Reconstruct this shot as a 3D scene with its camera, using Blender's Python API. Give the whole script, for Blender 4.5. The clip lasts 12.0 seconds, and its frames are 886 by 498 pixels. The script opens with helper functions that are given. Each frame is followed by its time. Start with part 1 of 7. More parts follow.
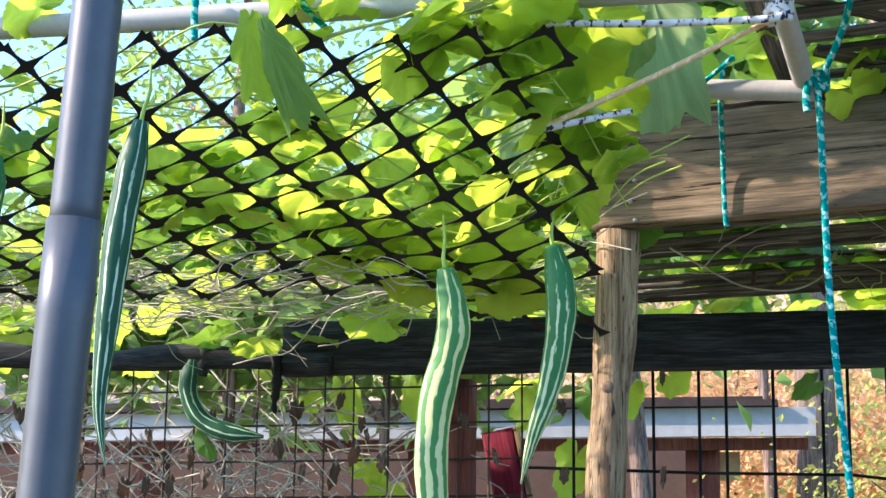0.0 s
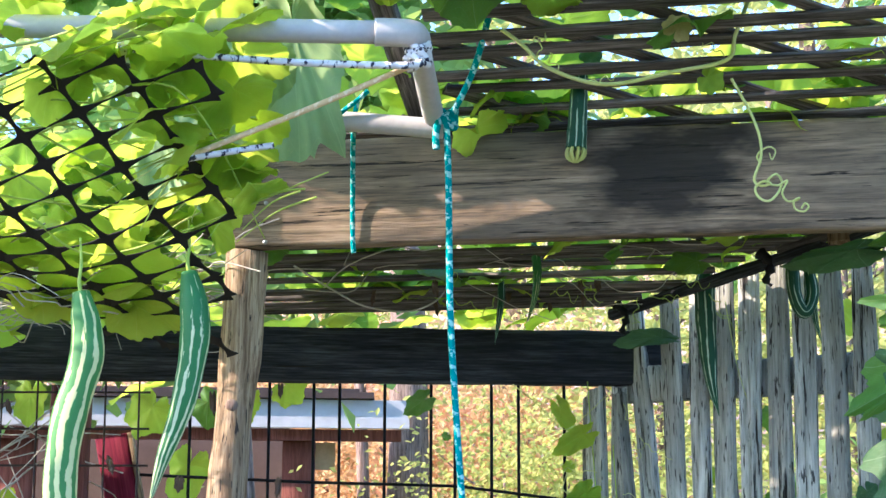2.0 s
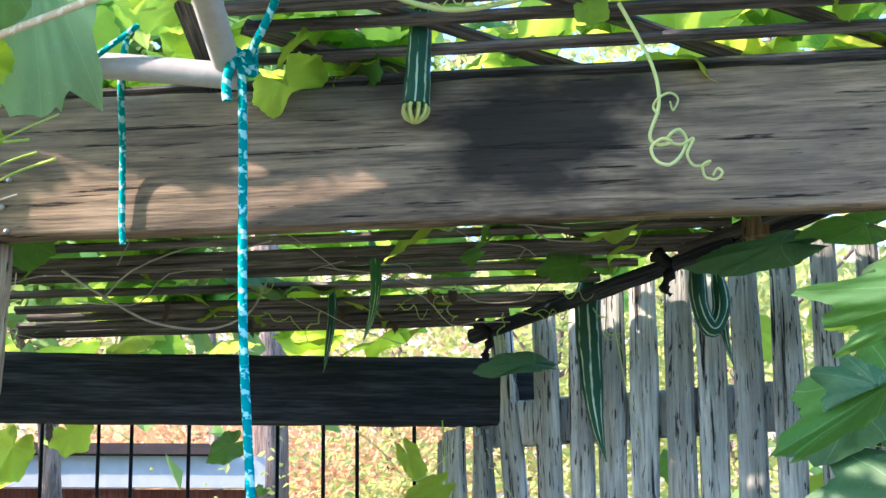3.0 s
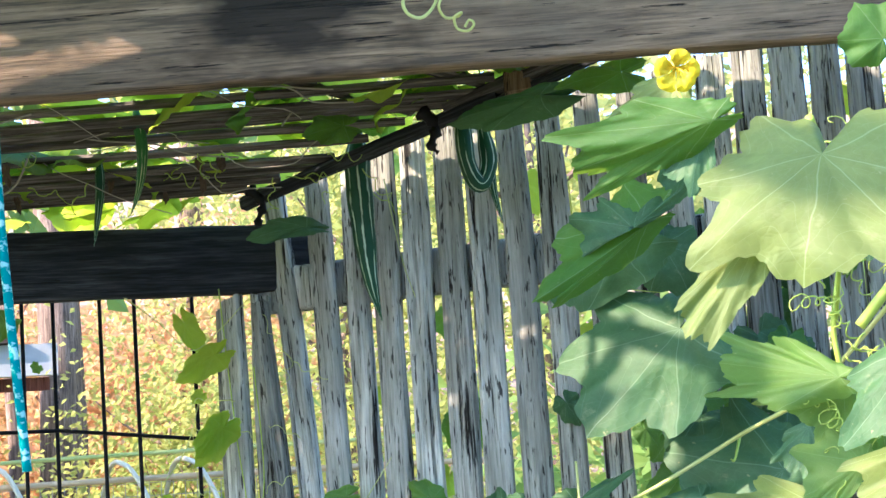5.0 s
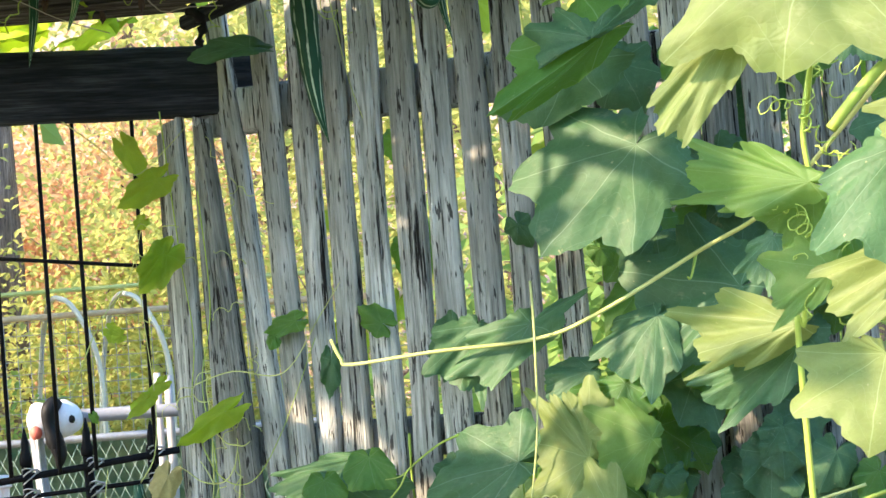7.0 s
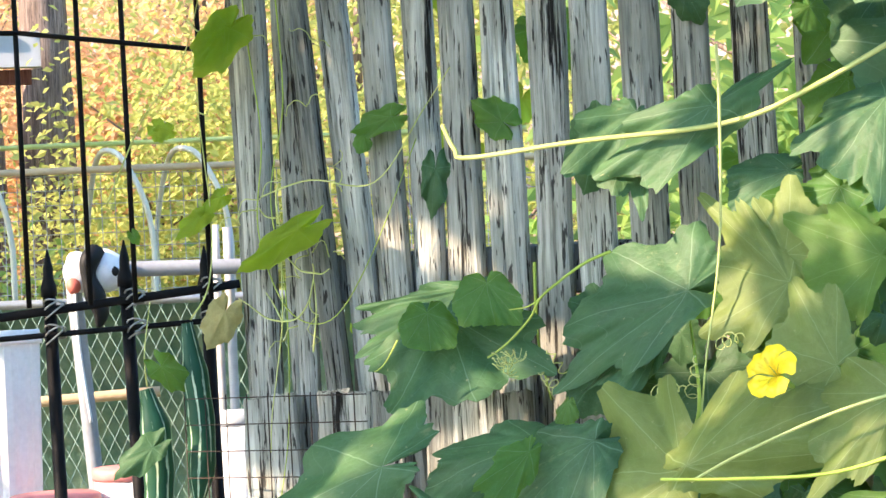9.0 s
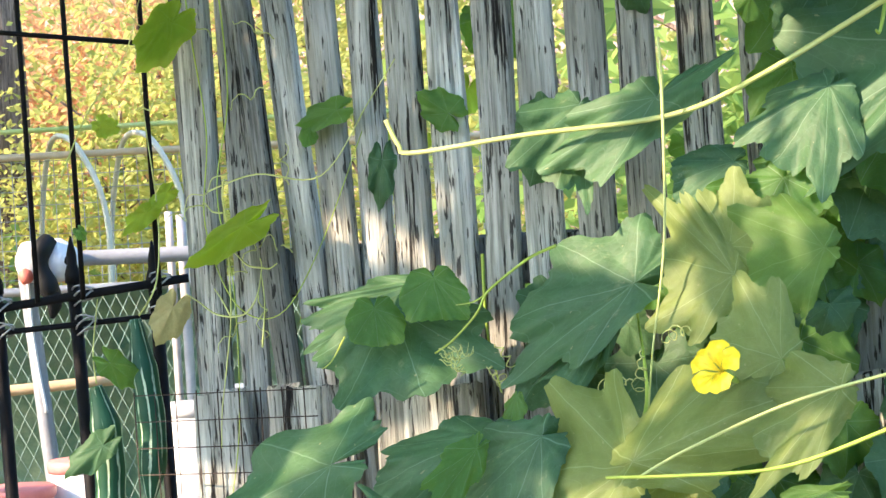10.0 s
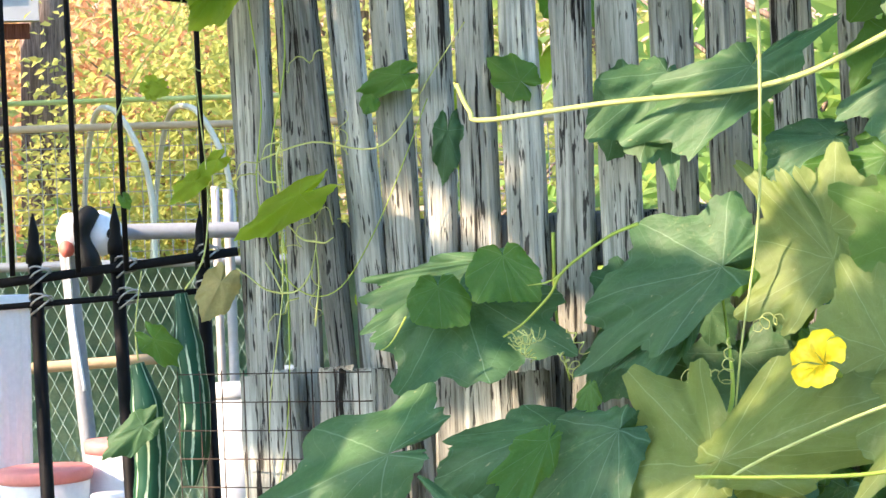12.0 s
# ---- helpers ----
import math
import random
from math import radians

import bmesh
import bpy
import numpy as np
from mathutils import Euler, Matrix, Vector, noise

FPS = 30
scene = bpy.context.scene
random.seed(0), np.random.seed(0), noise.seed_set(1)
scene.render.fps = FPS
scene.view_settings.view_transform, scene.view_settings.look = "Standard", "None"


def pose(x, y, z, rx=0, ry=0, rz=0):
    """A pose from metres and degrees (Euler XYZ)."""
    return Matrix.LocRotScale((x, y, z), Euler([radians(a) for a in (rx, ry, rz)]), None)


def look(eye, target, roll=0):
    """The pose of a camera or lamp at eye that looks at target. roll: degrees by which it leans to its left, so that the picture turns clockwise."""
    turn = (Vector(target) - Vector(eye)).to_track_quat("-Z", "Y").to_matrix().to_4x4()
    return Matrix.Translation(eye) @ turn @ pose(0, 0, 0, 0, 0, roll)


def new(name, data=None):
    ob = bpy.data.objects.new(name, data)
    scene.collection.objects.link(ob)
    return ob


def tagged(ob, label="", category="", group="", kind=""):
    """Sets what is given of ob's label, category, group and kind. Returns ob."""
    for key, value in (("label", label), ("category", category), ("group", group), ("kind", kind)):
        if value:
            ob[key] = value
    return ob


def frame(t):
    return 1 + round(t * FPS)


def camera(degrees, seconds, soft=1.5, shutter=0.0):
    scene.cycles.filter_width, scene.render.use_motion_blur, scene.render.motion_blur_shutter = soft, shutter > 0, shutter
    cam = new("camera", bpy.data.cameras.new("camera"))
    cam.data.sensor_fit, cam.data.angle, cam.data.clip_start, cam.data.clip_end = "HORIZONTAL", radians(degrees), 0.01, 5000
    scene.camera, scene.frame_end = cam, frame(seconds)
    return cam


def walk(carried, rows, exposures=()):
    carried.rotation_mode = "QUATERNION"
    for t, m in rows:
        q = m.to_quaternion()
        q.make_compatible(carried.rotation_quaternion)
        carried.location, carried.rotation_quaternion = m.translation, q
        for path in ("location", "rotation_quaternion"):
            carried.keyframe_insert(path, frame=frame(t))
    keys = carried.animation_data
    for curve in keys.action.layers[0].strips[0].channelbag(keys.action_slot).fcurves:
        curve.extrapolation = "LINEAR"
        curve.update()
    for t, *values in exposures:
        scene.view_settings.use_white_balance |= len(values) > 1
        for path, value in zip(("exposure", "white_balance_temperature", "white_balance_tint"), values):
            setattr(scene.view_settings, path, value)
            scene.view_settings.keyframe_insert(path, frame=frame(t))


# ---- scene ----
import itertools

cam = camera(28, 12.0)
walk(cam, [
    (0, pose(-0.0897, 0.2002, 1.4766, 101.685, -0.806, 11.973)),
    (0.5, pose(-0.4498, 0.1281, 1.5200, 100.659, -2.910, 2.293)),
    (1, pose(-0.3291, 0.1522, 1.5021, 100.843, -2.697, -0.204)),
    (1.5, pose(-0.2392, 0.1273, 1.5310, 100.627, -1.654, -1.103)),
    (2, pose(-0.1656, 0.0925, 1.5644, 100.885, -0.457, -1.417)),
    (2.5, pose(-0.0280, 0.9602, 1.6701, 102.471, -0.038, -2.217)),
    (3, pose(0.0066, 0.9900, 1.6209, 102.938, 0.202, -4.776)),
    (5, pose(0.0636, 0.9805, 1.5869, 98.832, 3.901, -10.579)),
    (5.5, pose(0.0722, 0.9896, 1.5862, 97.693, 4.939, -12.634)),
    (6, pose(0.0627, 0.9969, 1.5799, 96.037, 5.659, -14.019)),
    (6.5, pose(0.0481, 1.0020, 1.5752, 94.231, 5.547, -13.683)),
    (6.7, pose(0.0477, 0.9995, 1.5732, 93.710, 5.250, -13.195)),
    (8.3, pose(0.0948, 1.7904, 1.4265, 93.448, 2.990, -11.181)),
    (8.5, pose(0.0870, 1.8094, 1.4142, 92.841, 2.932, -10.999)),
    (9, pose(0.0947, 1.8119, 1.3969, 91.306, 2.876, -10.714)),
    (9.5, pose(0.1222, 1.8081, 1.4319, 89.740, 3.548, -11.197)),
    (10, pose(0.1222, 1.8152, 1.4281, 90.278, 3.814, -11.841)),
    (10.5, pose(0.1426, 1.9861, 1.4104, 90.258, 3.957, -12.290)),
    (11, pose(0.1394, 1.9881, 1.3975, 89.293, 3.547, -11.451)),
    (11.5, pose(0.1250, 1.9904, 1.4050, 89.090, 2.772, -10.948)),
    (12, pose(0.1182, 1.9848, 1.4131, 90.016, 2.343, -10.566)),
], exposures=((0.0, 2.13, 5000, 9), (1.5, 2.35, 4900, 11), (3.0, 2.68, 4750, 12), (5.5, 2.6, 5150, 10), (6.5, 2.52, 5400, 8), (9.0, 2.6, 5500, 9), (12.0, 2.58, 5500, 9)))

# ---- world and sun ----
SUN_TRAVEL = Vector((0.88, 0.245, -0.55)).normalized()
world = bpy.data.worlds.new("daylight")
scene.world = world
world.use_nodes = True
wn = world.node_tree.nodes
sky = wn.new("ShaderNodeTexSky")
sky.sky_type, sky.sun_disc = "NISHITA", False
sky.sun_elevation, sky.sun_rotation = math.asin(-SUN_TRAVEL.z), math.atan2(-SUN_TRAVEL.x, -SUN_TRAVEL.y) % (2 * math.pi)
world.node_tree.links.new(sky.outputs[0], wn["Background"].inputs[0])
wn["Background"].inputs[1].default_value = 0.113
sun_data = bpy.data.lights.new("sun", "SUN")
sun_data.energy, sun_data.angle, sun_data.color = 2.85, radians(0.8), (1.0, 0.68, 0.42)
sun = new("sun", sun_data)
sun.matrix_world = look((0, 0, 8), Vector((0, 0, 8)) + SUN_TRAVEL)


# ---- materials ----
class Mat:
    """A small builder of node materials."""

    def __init__(self, name, rough=0.7, metal=0.0, spec=0.4):
        self.m = bpy.data.materials.new(name)
        self.m.use_nodes = True
        self.t = self.m.node_tree
        self.b = self.t.nodes["Principled BSDF"]
        self.b.inputs["Roughness"].default_value = rough
        self.b.inputs["Metallic"].default_value = metal
        self.b.inputs["Specular IOR Level"].default_value = spec

    def n(self, kind, **inputs):
        node = self.t.nodes.new("ShaderNode" + kind)
        for key, value in inputs.items():
            self.put(node, key.replace("_", " "), value)
        return node

    def put(self, node, key, value):
        socket = node.inputs[int(key)] if key.isdigit() else node.inputs[key]
        if isinstance(value, bpy.types.NodeSocket):
            self.t.links.new(value, socket)
        else:
            socket.default_value = value

    def coords(self, kind="Object", scale=(1, 1, 1), shift=True):
        c = self.n("TexCoord").outputs[kind]
        mp = self.n("Mapping", Vector=c, Scale=scale)
        if shift:
            info = self.n("ObjectInfo")
            mul = self.n("VectorMath")
            mul.operation = "SCALE"
            self.put(mul, "0", (31.0, 17.0, 23.0))
            self.put(mul, "Scale", info.outputs["Random"])
            self.put(mp, "Location", mul.outputs[0])
        return mp.outputs[0]

    def noise(self, vec, scale, detail=4.0, rough=0.6):
        return self.n("TexNoise", Vector=vec, Scale=scale, Detail=detail, Roughness=rough).outputs[0]

    def ramp(self, fac, *stops):
        r = self.n("ValToRGB", Fac=fac)
        e = r.color_ramp.elements
        while len(e) < len(stops):
            e.new(0.5)
        for el, (pos, col) in zip(e, stops):
            el.position = pos
            el.color = (*col, 1) if len(col) == 3 else col
        return r.outputs[0]

    def mix(self, fac, a, b, mode="MIX"):
        x = self.n("Mix")
        x.data_type, x.blend_type = "RGBA", mode
        for sock, v in ((x.inputs[0], fac), (x.inputs[6], a), (x.inputs[7], b)):
            if isinstance(v, bpy.types.NodeSocket):
                self.t.links.new(v, sock)
            else:
                sock.default_value = (*v, 1) if isinstance(v, tuple) and len(v) == 3 else v
        return x.outputs[2]

    def math(self, op, a, b=0.0, c=0.0):
        x = self.n("Math")
        x.operation = op
        for i, v in enumerate((a, b, c)):
            self.put(x, str(i), v)
        return x.outputs[0]

    def bump(self, height, strength=0.4, dist=0.004):
        self.put(self.b, "Normal", self.n("Bump", Height=height, Strength=strength, Distance=dist).outputs[0])

    def color(self, c):
        self.put(self.b, "Base Color", c if isinstance(c, bpy.types.NodeSocket) else (*c, 1))
        return self


BLACKISH = (0.02, 0.018, 0.016)


def wood(name, axis, tones, crack, speck, bump=0.7, stain=0.45, blot=None, tone=0.0):
    """Weathered wood with its grain along one axis, split and flecked at true size."""
    m = Mat(name, 0.88, spec=0.2)
    along = lambda k: tuple(k if i == axis else 1.0 for i in range(3))
    fibre = m.noise(m.coords("Object", along(0.05)), 190.0, 5.0, 0.65)
    band = m.noise(m.coords("Object", along(0.06)), 55.0, 4.0, 0.6)
    broad = m.noise(m.coords("Object", along(0.35)), 11.0, 4.0, 0.6)
    mixd = m.mix(0.5, fibre, band)
    base = m.ramp(mixd, (0.40, tones[0]), (0.5, tones[1]), (0.60, tones[2]))
    dirt = m.ramp(broad, (0.40, (1, 1, 1)), (0.62, (0, 0, 0)))
    base = m.mix(m.math("MULTIPLY", dirt, stain), base, tones[0])
    # near-black round one given point, with a ragged edge
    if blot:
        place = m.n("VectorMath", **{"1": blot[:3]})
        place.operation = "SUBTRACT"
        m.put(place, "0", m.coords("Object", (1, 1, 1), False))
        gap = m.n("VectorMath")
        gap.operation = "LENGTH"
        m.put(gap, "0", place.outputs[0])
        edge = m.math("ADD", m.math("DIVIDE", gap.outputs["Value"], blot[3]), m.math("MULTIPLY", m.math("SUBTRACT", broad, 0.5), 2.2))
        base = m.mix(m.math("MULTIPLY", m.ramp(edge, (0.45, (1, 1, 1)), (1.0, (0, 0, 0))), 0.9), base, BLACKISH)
    split = m.ramp(m.noise(m.coords("Object", along(0.035)), 75.0, 5.0, 0.7), (crack - 0.035, (1, 1, 1)), (crack, (0, 0, 0)))
    base = m.mix(split, base, BLACKISH)
    dots = m.ramp(m.noise(m.coords("Object", along(0.12)), 165.0, 2.0), (speck - 0.03, (1, 1, 1)), (speck, (0, 0, 0)))
    base = m.mix(m.math("MULTIPLY", dots, 0.9), base, (0.025, 0.023, 0.021))
    hair = m.ramp(m.noise(m.coords("Object", along(0.018)), 330.0, 4.0, 0.7), (0.36, (1, 1, 1)), (0.41, (0, 0, 0)))
    base = m.mix(m.math("MULTIPLY", hair, 0.6), base, tuple(x * 0.45 for x in tones[0]))
    if tone:
        dim = m.math("SUBTRACT", 1.08, m.math("MULTIPLY", m.n("ObjectInfo").outputs["Random"], tone))
        base = m.mix(1.0, base, m.n("CombineXYZ", X=dim, Y=dim, Z=dim).outputs[0], "MULTIPLY")
    m.color(base)
    m.bump(m.mix(split, m.mix(dots, mixd, (0.2, 0.2, 0.2)), (0, 0, 0)), bump, 0.005)
    return m.m


GREY_WOOD = wood("weathered_grey_wood", 2, ((0.25, 0.25, 0.21), (0.51, 0.51, 0.44), (0.70, 0.695, 0.615)), 0.418, 0.385, 1.0, 0.6, tone=0.6)
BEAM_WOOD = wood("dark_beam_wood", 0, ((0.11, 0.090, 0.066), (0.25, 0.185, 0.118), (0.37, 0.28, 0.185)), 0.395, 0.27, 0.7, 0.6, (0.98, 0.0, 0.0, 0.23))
FAR_BEAM_WOOD = wood("black_stained_wood", 0, ((0.012, 0.014, 0.017), (0.034, 0.038, 0.044), (0.08, 0.085, 0.092)), 0.36, 0.28)
LATH_WOOD = wood("dark_lath_wood", 0, ((0.035, 0.033, 0.032), (0.12, 0.109, 0.103), (0.26, 0.235, 0.22)), 0.36, 0.30, 0.5)
POST_WOOD = wood("peeled_post_wood", 2, ((0.15, 0.10, 0.058), (0.33, 0.24, 0.145), (0.50, 0.39, 0.25)), 0.375, 0.36, 1.0)
RED_WOOD = wood("red_brown_painted_wood", 2, ((0.10, 0.035, 0.025), (0.17, 0.06, 0.045), (0.22, 0.09, 0.07)), 0.25, 0.25, 0.2)
MAROON = wood("maroon_painted_board", 2, ((0.10, 0.008, 0.02), (0.15, 0.012, 0.03), (0.2, 0.03, 0.045)), 0.25, 0.25, 0.2)
BARK = wood("tree_bark", 2, ((0.10, 0.075, 0.06), (0.24, 0.175, 0.14), (0.40, 0.30, 0.24)), 0.36, 0.34, 1.0)


def plain(name, c1, c2, scale=8.0, rough=0.5, metal=0.0, bump=0.1, spec=0.4, kind="Object"):
    """A surface that drifts between two close tones, with fine grain."""
    m = Mat(name, rough, metal, spec)
    v = m.coords(kind)
    big, fine = m.noise(v, scale), m.noise(v, scale * 14, 3.0)
    col = m.mix(m.ramp(big, (0.3, (0, 0, 0)), (0.7, (1, 1, 1))), c1, c2)
    m.color(m.mix(m.ramp(fine, (0.3, (0.25,) * 3), (0.75, (0, 0, 0))), col, tuple(x * 0.55 for x in c1)))
    m.bump(fine, bump, 0.002)
    return m.m


PVC_GREY = plain("dusty_grey_pvc", (0.42, 0.40, 0.39), (0.55, 0.53, 0.52), 5.0, 0.55, bump=0.15)
# darker copy of the grey pvc: the gate frame's shade is in its colour
PVC_SHADED = plain("shaded_grey_pvc", (0.24, 0.25, 0.27), (0.32, 0.33, 0.35), 5.0, 0.6, bump=0.15)
PVC_BLUE = plain("weathered_blue_grey_pipe", (0.060, 0.067, 0.080), (0.095, 0.100, 0.110), 4.0, 0.36, bump=0.08, spec=0.4)
NET_BLACK = plain("black_plastic_net", (0.006, 0.007, 0.007), (0.014, 0.014, 0.014), 20.0, 0.55, spec=0.2)
IRON_BLACK = plain("black_painted_iron", (0.005, 0.005, 0.006), (0.012, 0.011, 0.011), 20.0, 0.6, spec=0.12)
WIRE_RUST = plain("rusty_dark_wire", (0.03, 0.02, 0.015), (0.07, 0.045, 0.03), 30.0, 0.7)
WIRE_GALV = plain("galvanised_wire", (0.35, 0.36, 0.36), (0.5, 0.5, 0.48), 12.0, 0.45, 0.6)
LINK_GREEN = plain("pale_green_coated_wire", (0.28, 0.40, 0.33), (0.36, 0.46, 0.39), 12.0, 0.5)
CREAM_PLASTIC = plain("cream_plastic", (0.62, 0.58, 0.44), (0.7, 0.66, 0.52), 6.0, 0.5)
WHITE_PLASTIC = plain("white_plastic", (0.72, 0.72, 0.74), (0.8, 0.8, 0.8), 6.0, 0.4)
PINK_PLASTIC = plain("faded_pink_plastic", (0.62, 0.20, 0.18), (0.72, 0.32, 0.28), 6.0, 0.5)
FASCIA = plain("white_painted_fascia", (0.42, 0.44, 0.48), (0.50, 0.52, 0.56), 1.5, 0.5)
HOUSE_BROWN = plain("brown_house_siding", (0.09, 0.06, 0.05), (0.15, 0.10, 0.08), 2.0, 0.8)
SHINGLE = plain("dark_roof_shingle", (0.035, 0.028, 0.028), (0.07, 0.05, 0.047), 6.0, 0.9, bump=0.6)
WALL_TAN = plain("grey_house_siding", (0.42, 0.42, 0.43), (0.5, 0.5, 0.51), 2.0, 0.8)
DRY_STEM = plain("dry_vine_stem", (0.34, 0.31, 0.25), (0.56, 0.52, 0.43), 10.0, 0.8)
GREEN_STEM = plain("green_vine_stem", (0.30, 0.43, 0.045), (0.48, 0.56, 0.09), 9.0, 0.5)
PALE_TENDRIL = plain("pale_tendril", (0.48, 0.53, 0.13), (0.60, 0.62, 0.23), 9.0, 0.5)
PETAL = plain("yellow_petal", (0.90, 0.66, 0.004), (0.93, 0.72, 0.01), 20.0, 0.5, bump=0.2)
SCREW = plain("grey_screw_steel", (0.3, 0.3, 0.3), (0.5, 0.5, 0.5), 30.0, 0.4, 0.9)

MULCH_TAN = plain("bamboo_tan", (0.55, 0.38, 0.2), (0.68, 0.5, 0.3), 5.0, 0.6)
DARK_SCREEN = plain("green_privacy_screen", (0.13, 0.28, 0.20), (0.42, 0.52, 0.34), 11.0, 0.8)
HOSE_RED = plain("red_hose", (0.55, 0.10, 0.07), (0.65, 0.18, 0.12), 6.0, 0.5)


def ground_mat():
    """Grass and bare earth near the beds, orange leaf litter up on the slope."""
    m = Mat("garden_ground", 0.95, spec=0.1)
    v = m.coords("Object", shift=False)
    big, fine = m.noise(v, 1.1), m.noise(v, 26.0, 4.0)
    near = m.mix(m.ramp(big, (0.4, (0, 0, 0)), (0.62, (1, 1, 1))), (0.09, 0.11, 0.05), (0.2, 0.165, 0.11))
    litter = m.mix(m.ramp(big, (0.35, (0, 0, 0)), (0.65, (1, 1, 1))), (0.50, 0.32, 0.22), (0.60, 0.46, 0.34))
    slope = m.n("SeparateXYZ", Vector=v).outputs[1]
    edge = m.math("ADD", m.math("MULTIPLY", slope, 0.2), big)
    col = m.mix(m.ramp(m.math("SUBTRACT", edge, 2.1), (0.3, (0, 0, 0)), (0.8, (1, 1, 1))), near, litter)
    m.color(m.mix(m.ramp(fine, (0.35, (0.5,) * 3), (0.6, (0, 0, 0))), col, (0.06, 0.045, 0.03)))
    m.bump(fine, 0.9, 0.02)
    return m.m


GROUND = ground_mat()


def rope_mat(name, base, fleck, amount):
    """Braided cord: flecks along its length from the lengthwise map."""
    m = Mat(name, 0.8, spec=0.2)
    uv = m.n("UVMap").outputs[0]
    s = m.n("SeparateXYZ", Vector=uv)
    turn = m.math("ADD", m.math("MULTIPLY", s.outputs[1], 210.0), m.math("MULTIPLY", s.outputs[0], 6.2832))
    wave = m.math("SINE", turn)
    patch = m.noise(m.n("Mapping", Vector=uv, Scale=(3, 110, 1)).outputs[0], 1.0, 2.0)
    f = m.ramp(m.math("ADD", m.math("MULTIPLY", wave, 0.10), patch), (amount, (0, 0, 0)), (amount + 0.08, (1, 1, 1)))
    m.color(m.mix(f, base, fleck))
    m.bump(wave, 0.6, 0.002)
    return m.m


TEAL_ROPE = rope_mat("teal_braided_rope", (0.012, 0.24, 0.24), (0.36, 0.64, 0.62), 0.53)
WHITE_ROPE = rope_mat("white_cord_with_black_flecks", (0.66, 0.64, 0.64), (0.03, 0.03, 0.05), 0.54)
TAN_ROPE = rope_mat("tan_cord", (0.66, 0.47, 0.24), (0.78, 0.62, 0.38), 0.55)


def leaf_mat(name, top, low, glow, thin=0.45, vein=(0.42, 0.52, 0.22)):
    """A soft leaf: seven main veins and finer ones spread from the stalk, light passes through the blade."""
    m = Mat(name, 0.55, spec=0.3)
    o = m.n("UVMap").outputs[0]
    info = m.n("ObjectInfo").outputs["Random"]
    push = m.n("VectorMath")
    push.operation = "SCALE"
    m.put(push, "0", (31.0, 17.0, 23.0))
    m.put(push, "Scale", info)
    v = m.n("VectorMath", **{"0": o, "1": push.outputs[0]}).outputs[0]
    wob = m.n("VectorMath", **{"0": o, "1": m.mix(0.94, m.n("TexNoise", Vector=v, Scale=3.0).outputs[1], (0.5, 0.5, 0.5))}).outputs[0]
    s = m.n("SeparateXYZ", Vector=wob)
    sx, sy = m.math("SUBTRACT", s.outputs[0], 0.5), m.math("SUBTRACT", s.outputs[1], 0.5)
    ang = m.math("ARCTAN2", sx, sy)
    rad = m.math("SQRT", m.math("ADD", m.math("POWER", sx, 2.0), m.math("POWER", sy, 2.0)))
    ray = m.math("ABSOLUTE", m.math("SINE", m.math("MULTIPLY", ang, 3.8)))
    wide = m.math("MULTIPLY", ray, m.math("ADD", rad, 0.04))
    main = m.ramp(wide, (0.010, (1, 1, 1)), (0.026, (0, 0, 0)))
    side = m.math("ABSOLUTE", m.math("SINE", m.math("ADD", m.math("MULTIPLY", rad, 17.0), m.math("MULTIPLY", ray, 6.5))))
    side = m.ramp(side, (0.0, (0.5,) * 3), (0.09, (0, 0, 0)))
    cells = m.n("TexVoronoi", Vector=wob, Scale=13.0)
    cells.feature = "DISTANCE_TO_EDGE"
    net = m.ramp(cells.outputs[0], (0.0, (0.14,) * 3), (0.06, (0, 0, 0)))
    veins = m.mix(1.0, m.mix(1.0, main, side, "LIGHTEN"), net, "LIGHTEN")
    blot = m.noise(v, 2.6, 4.0)
    col = m.mix(m.ramp(blot, (0.35, (0, 0, 0)), (0.7, (1, 1, 1))), low, top)
    col = m.mix(m.math("MULTIPLY", m.ramp(m.noise(v, 8.0, 5.0), (0.42, (1, 1, 1)), (0.6, (0, 0, 0))), 0.35), col, tuple(x * 0.6 for x in low))
    col = m.mix(m.math("MULTIPLY", info, 0.3), col, tuple(min(1, x * 1.3) for x in top))
    worn = m.ramp(m.noise(v, 4.2, 5.0, 0.7), (0.62, (0, 0, 0)), (0.72, (1, 1, 1)))
    col = m.mix(m.math("MULTIPLY", worn, 0.3), col, (0.42, 0.43, 0.2))
    spots = m.ramp(m.noise(v, 15.0, 2.0), (0.72, (0, 0, 0)), (0.76, (1, 1, 1)))
    col = m.mix(m.math("MULTIPLY", spots, 0.5), col, (0.45, 0.42, 0.2))
    col = m.mix(m.math("MULTIPLY", veins, 0.4), col, vein)
    m.color(col)
    pucker = m.ramp(cells.outputs[0], (0.0, (0, 0, 0)), (0.3, (1, 1, 1)))
    m.bump(m.mix(0.5, m.mix(0.5, m.ramp(wide, (0.0, (0, 0, 0)), (0.12, (1, 1, 1))), m.noise(v, 5.0, 4.0)), pucker), 0.10, 0.008)
    tr = m.n("BsdfTranslucent")
    m.put(tr, "Color", m.mix(m.math("MULTIPLY", veins, 0.4), m.mix(0.5, glow, m.mix(blot, glow, col)), vein))
    mx = m.n("MixShader")
    m.put(mx, "0", thin)
    m.t.links.new(m.b.outputs[0], mx.inputs[1])
    m.t.links.new(tr.outputs[0], mx.inputs[2])
    m.t.links.new(mx.outputs[0], m.t.nodes["Material Output"].inputs[0])
    return m.m


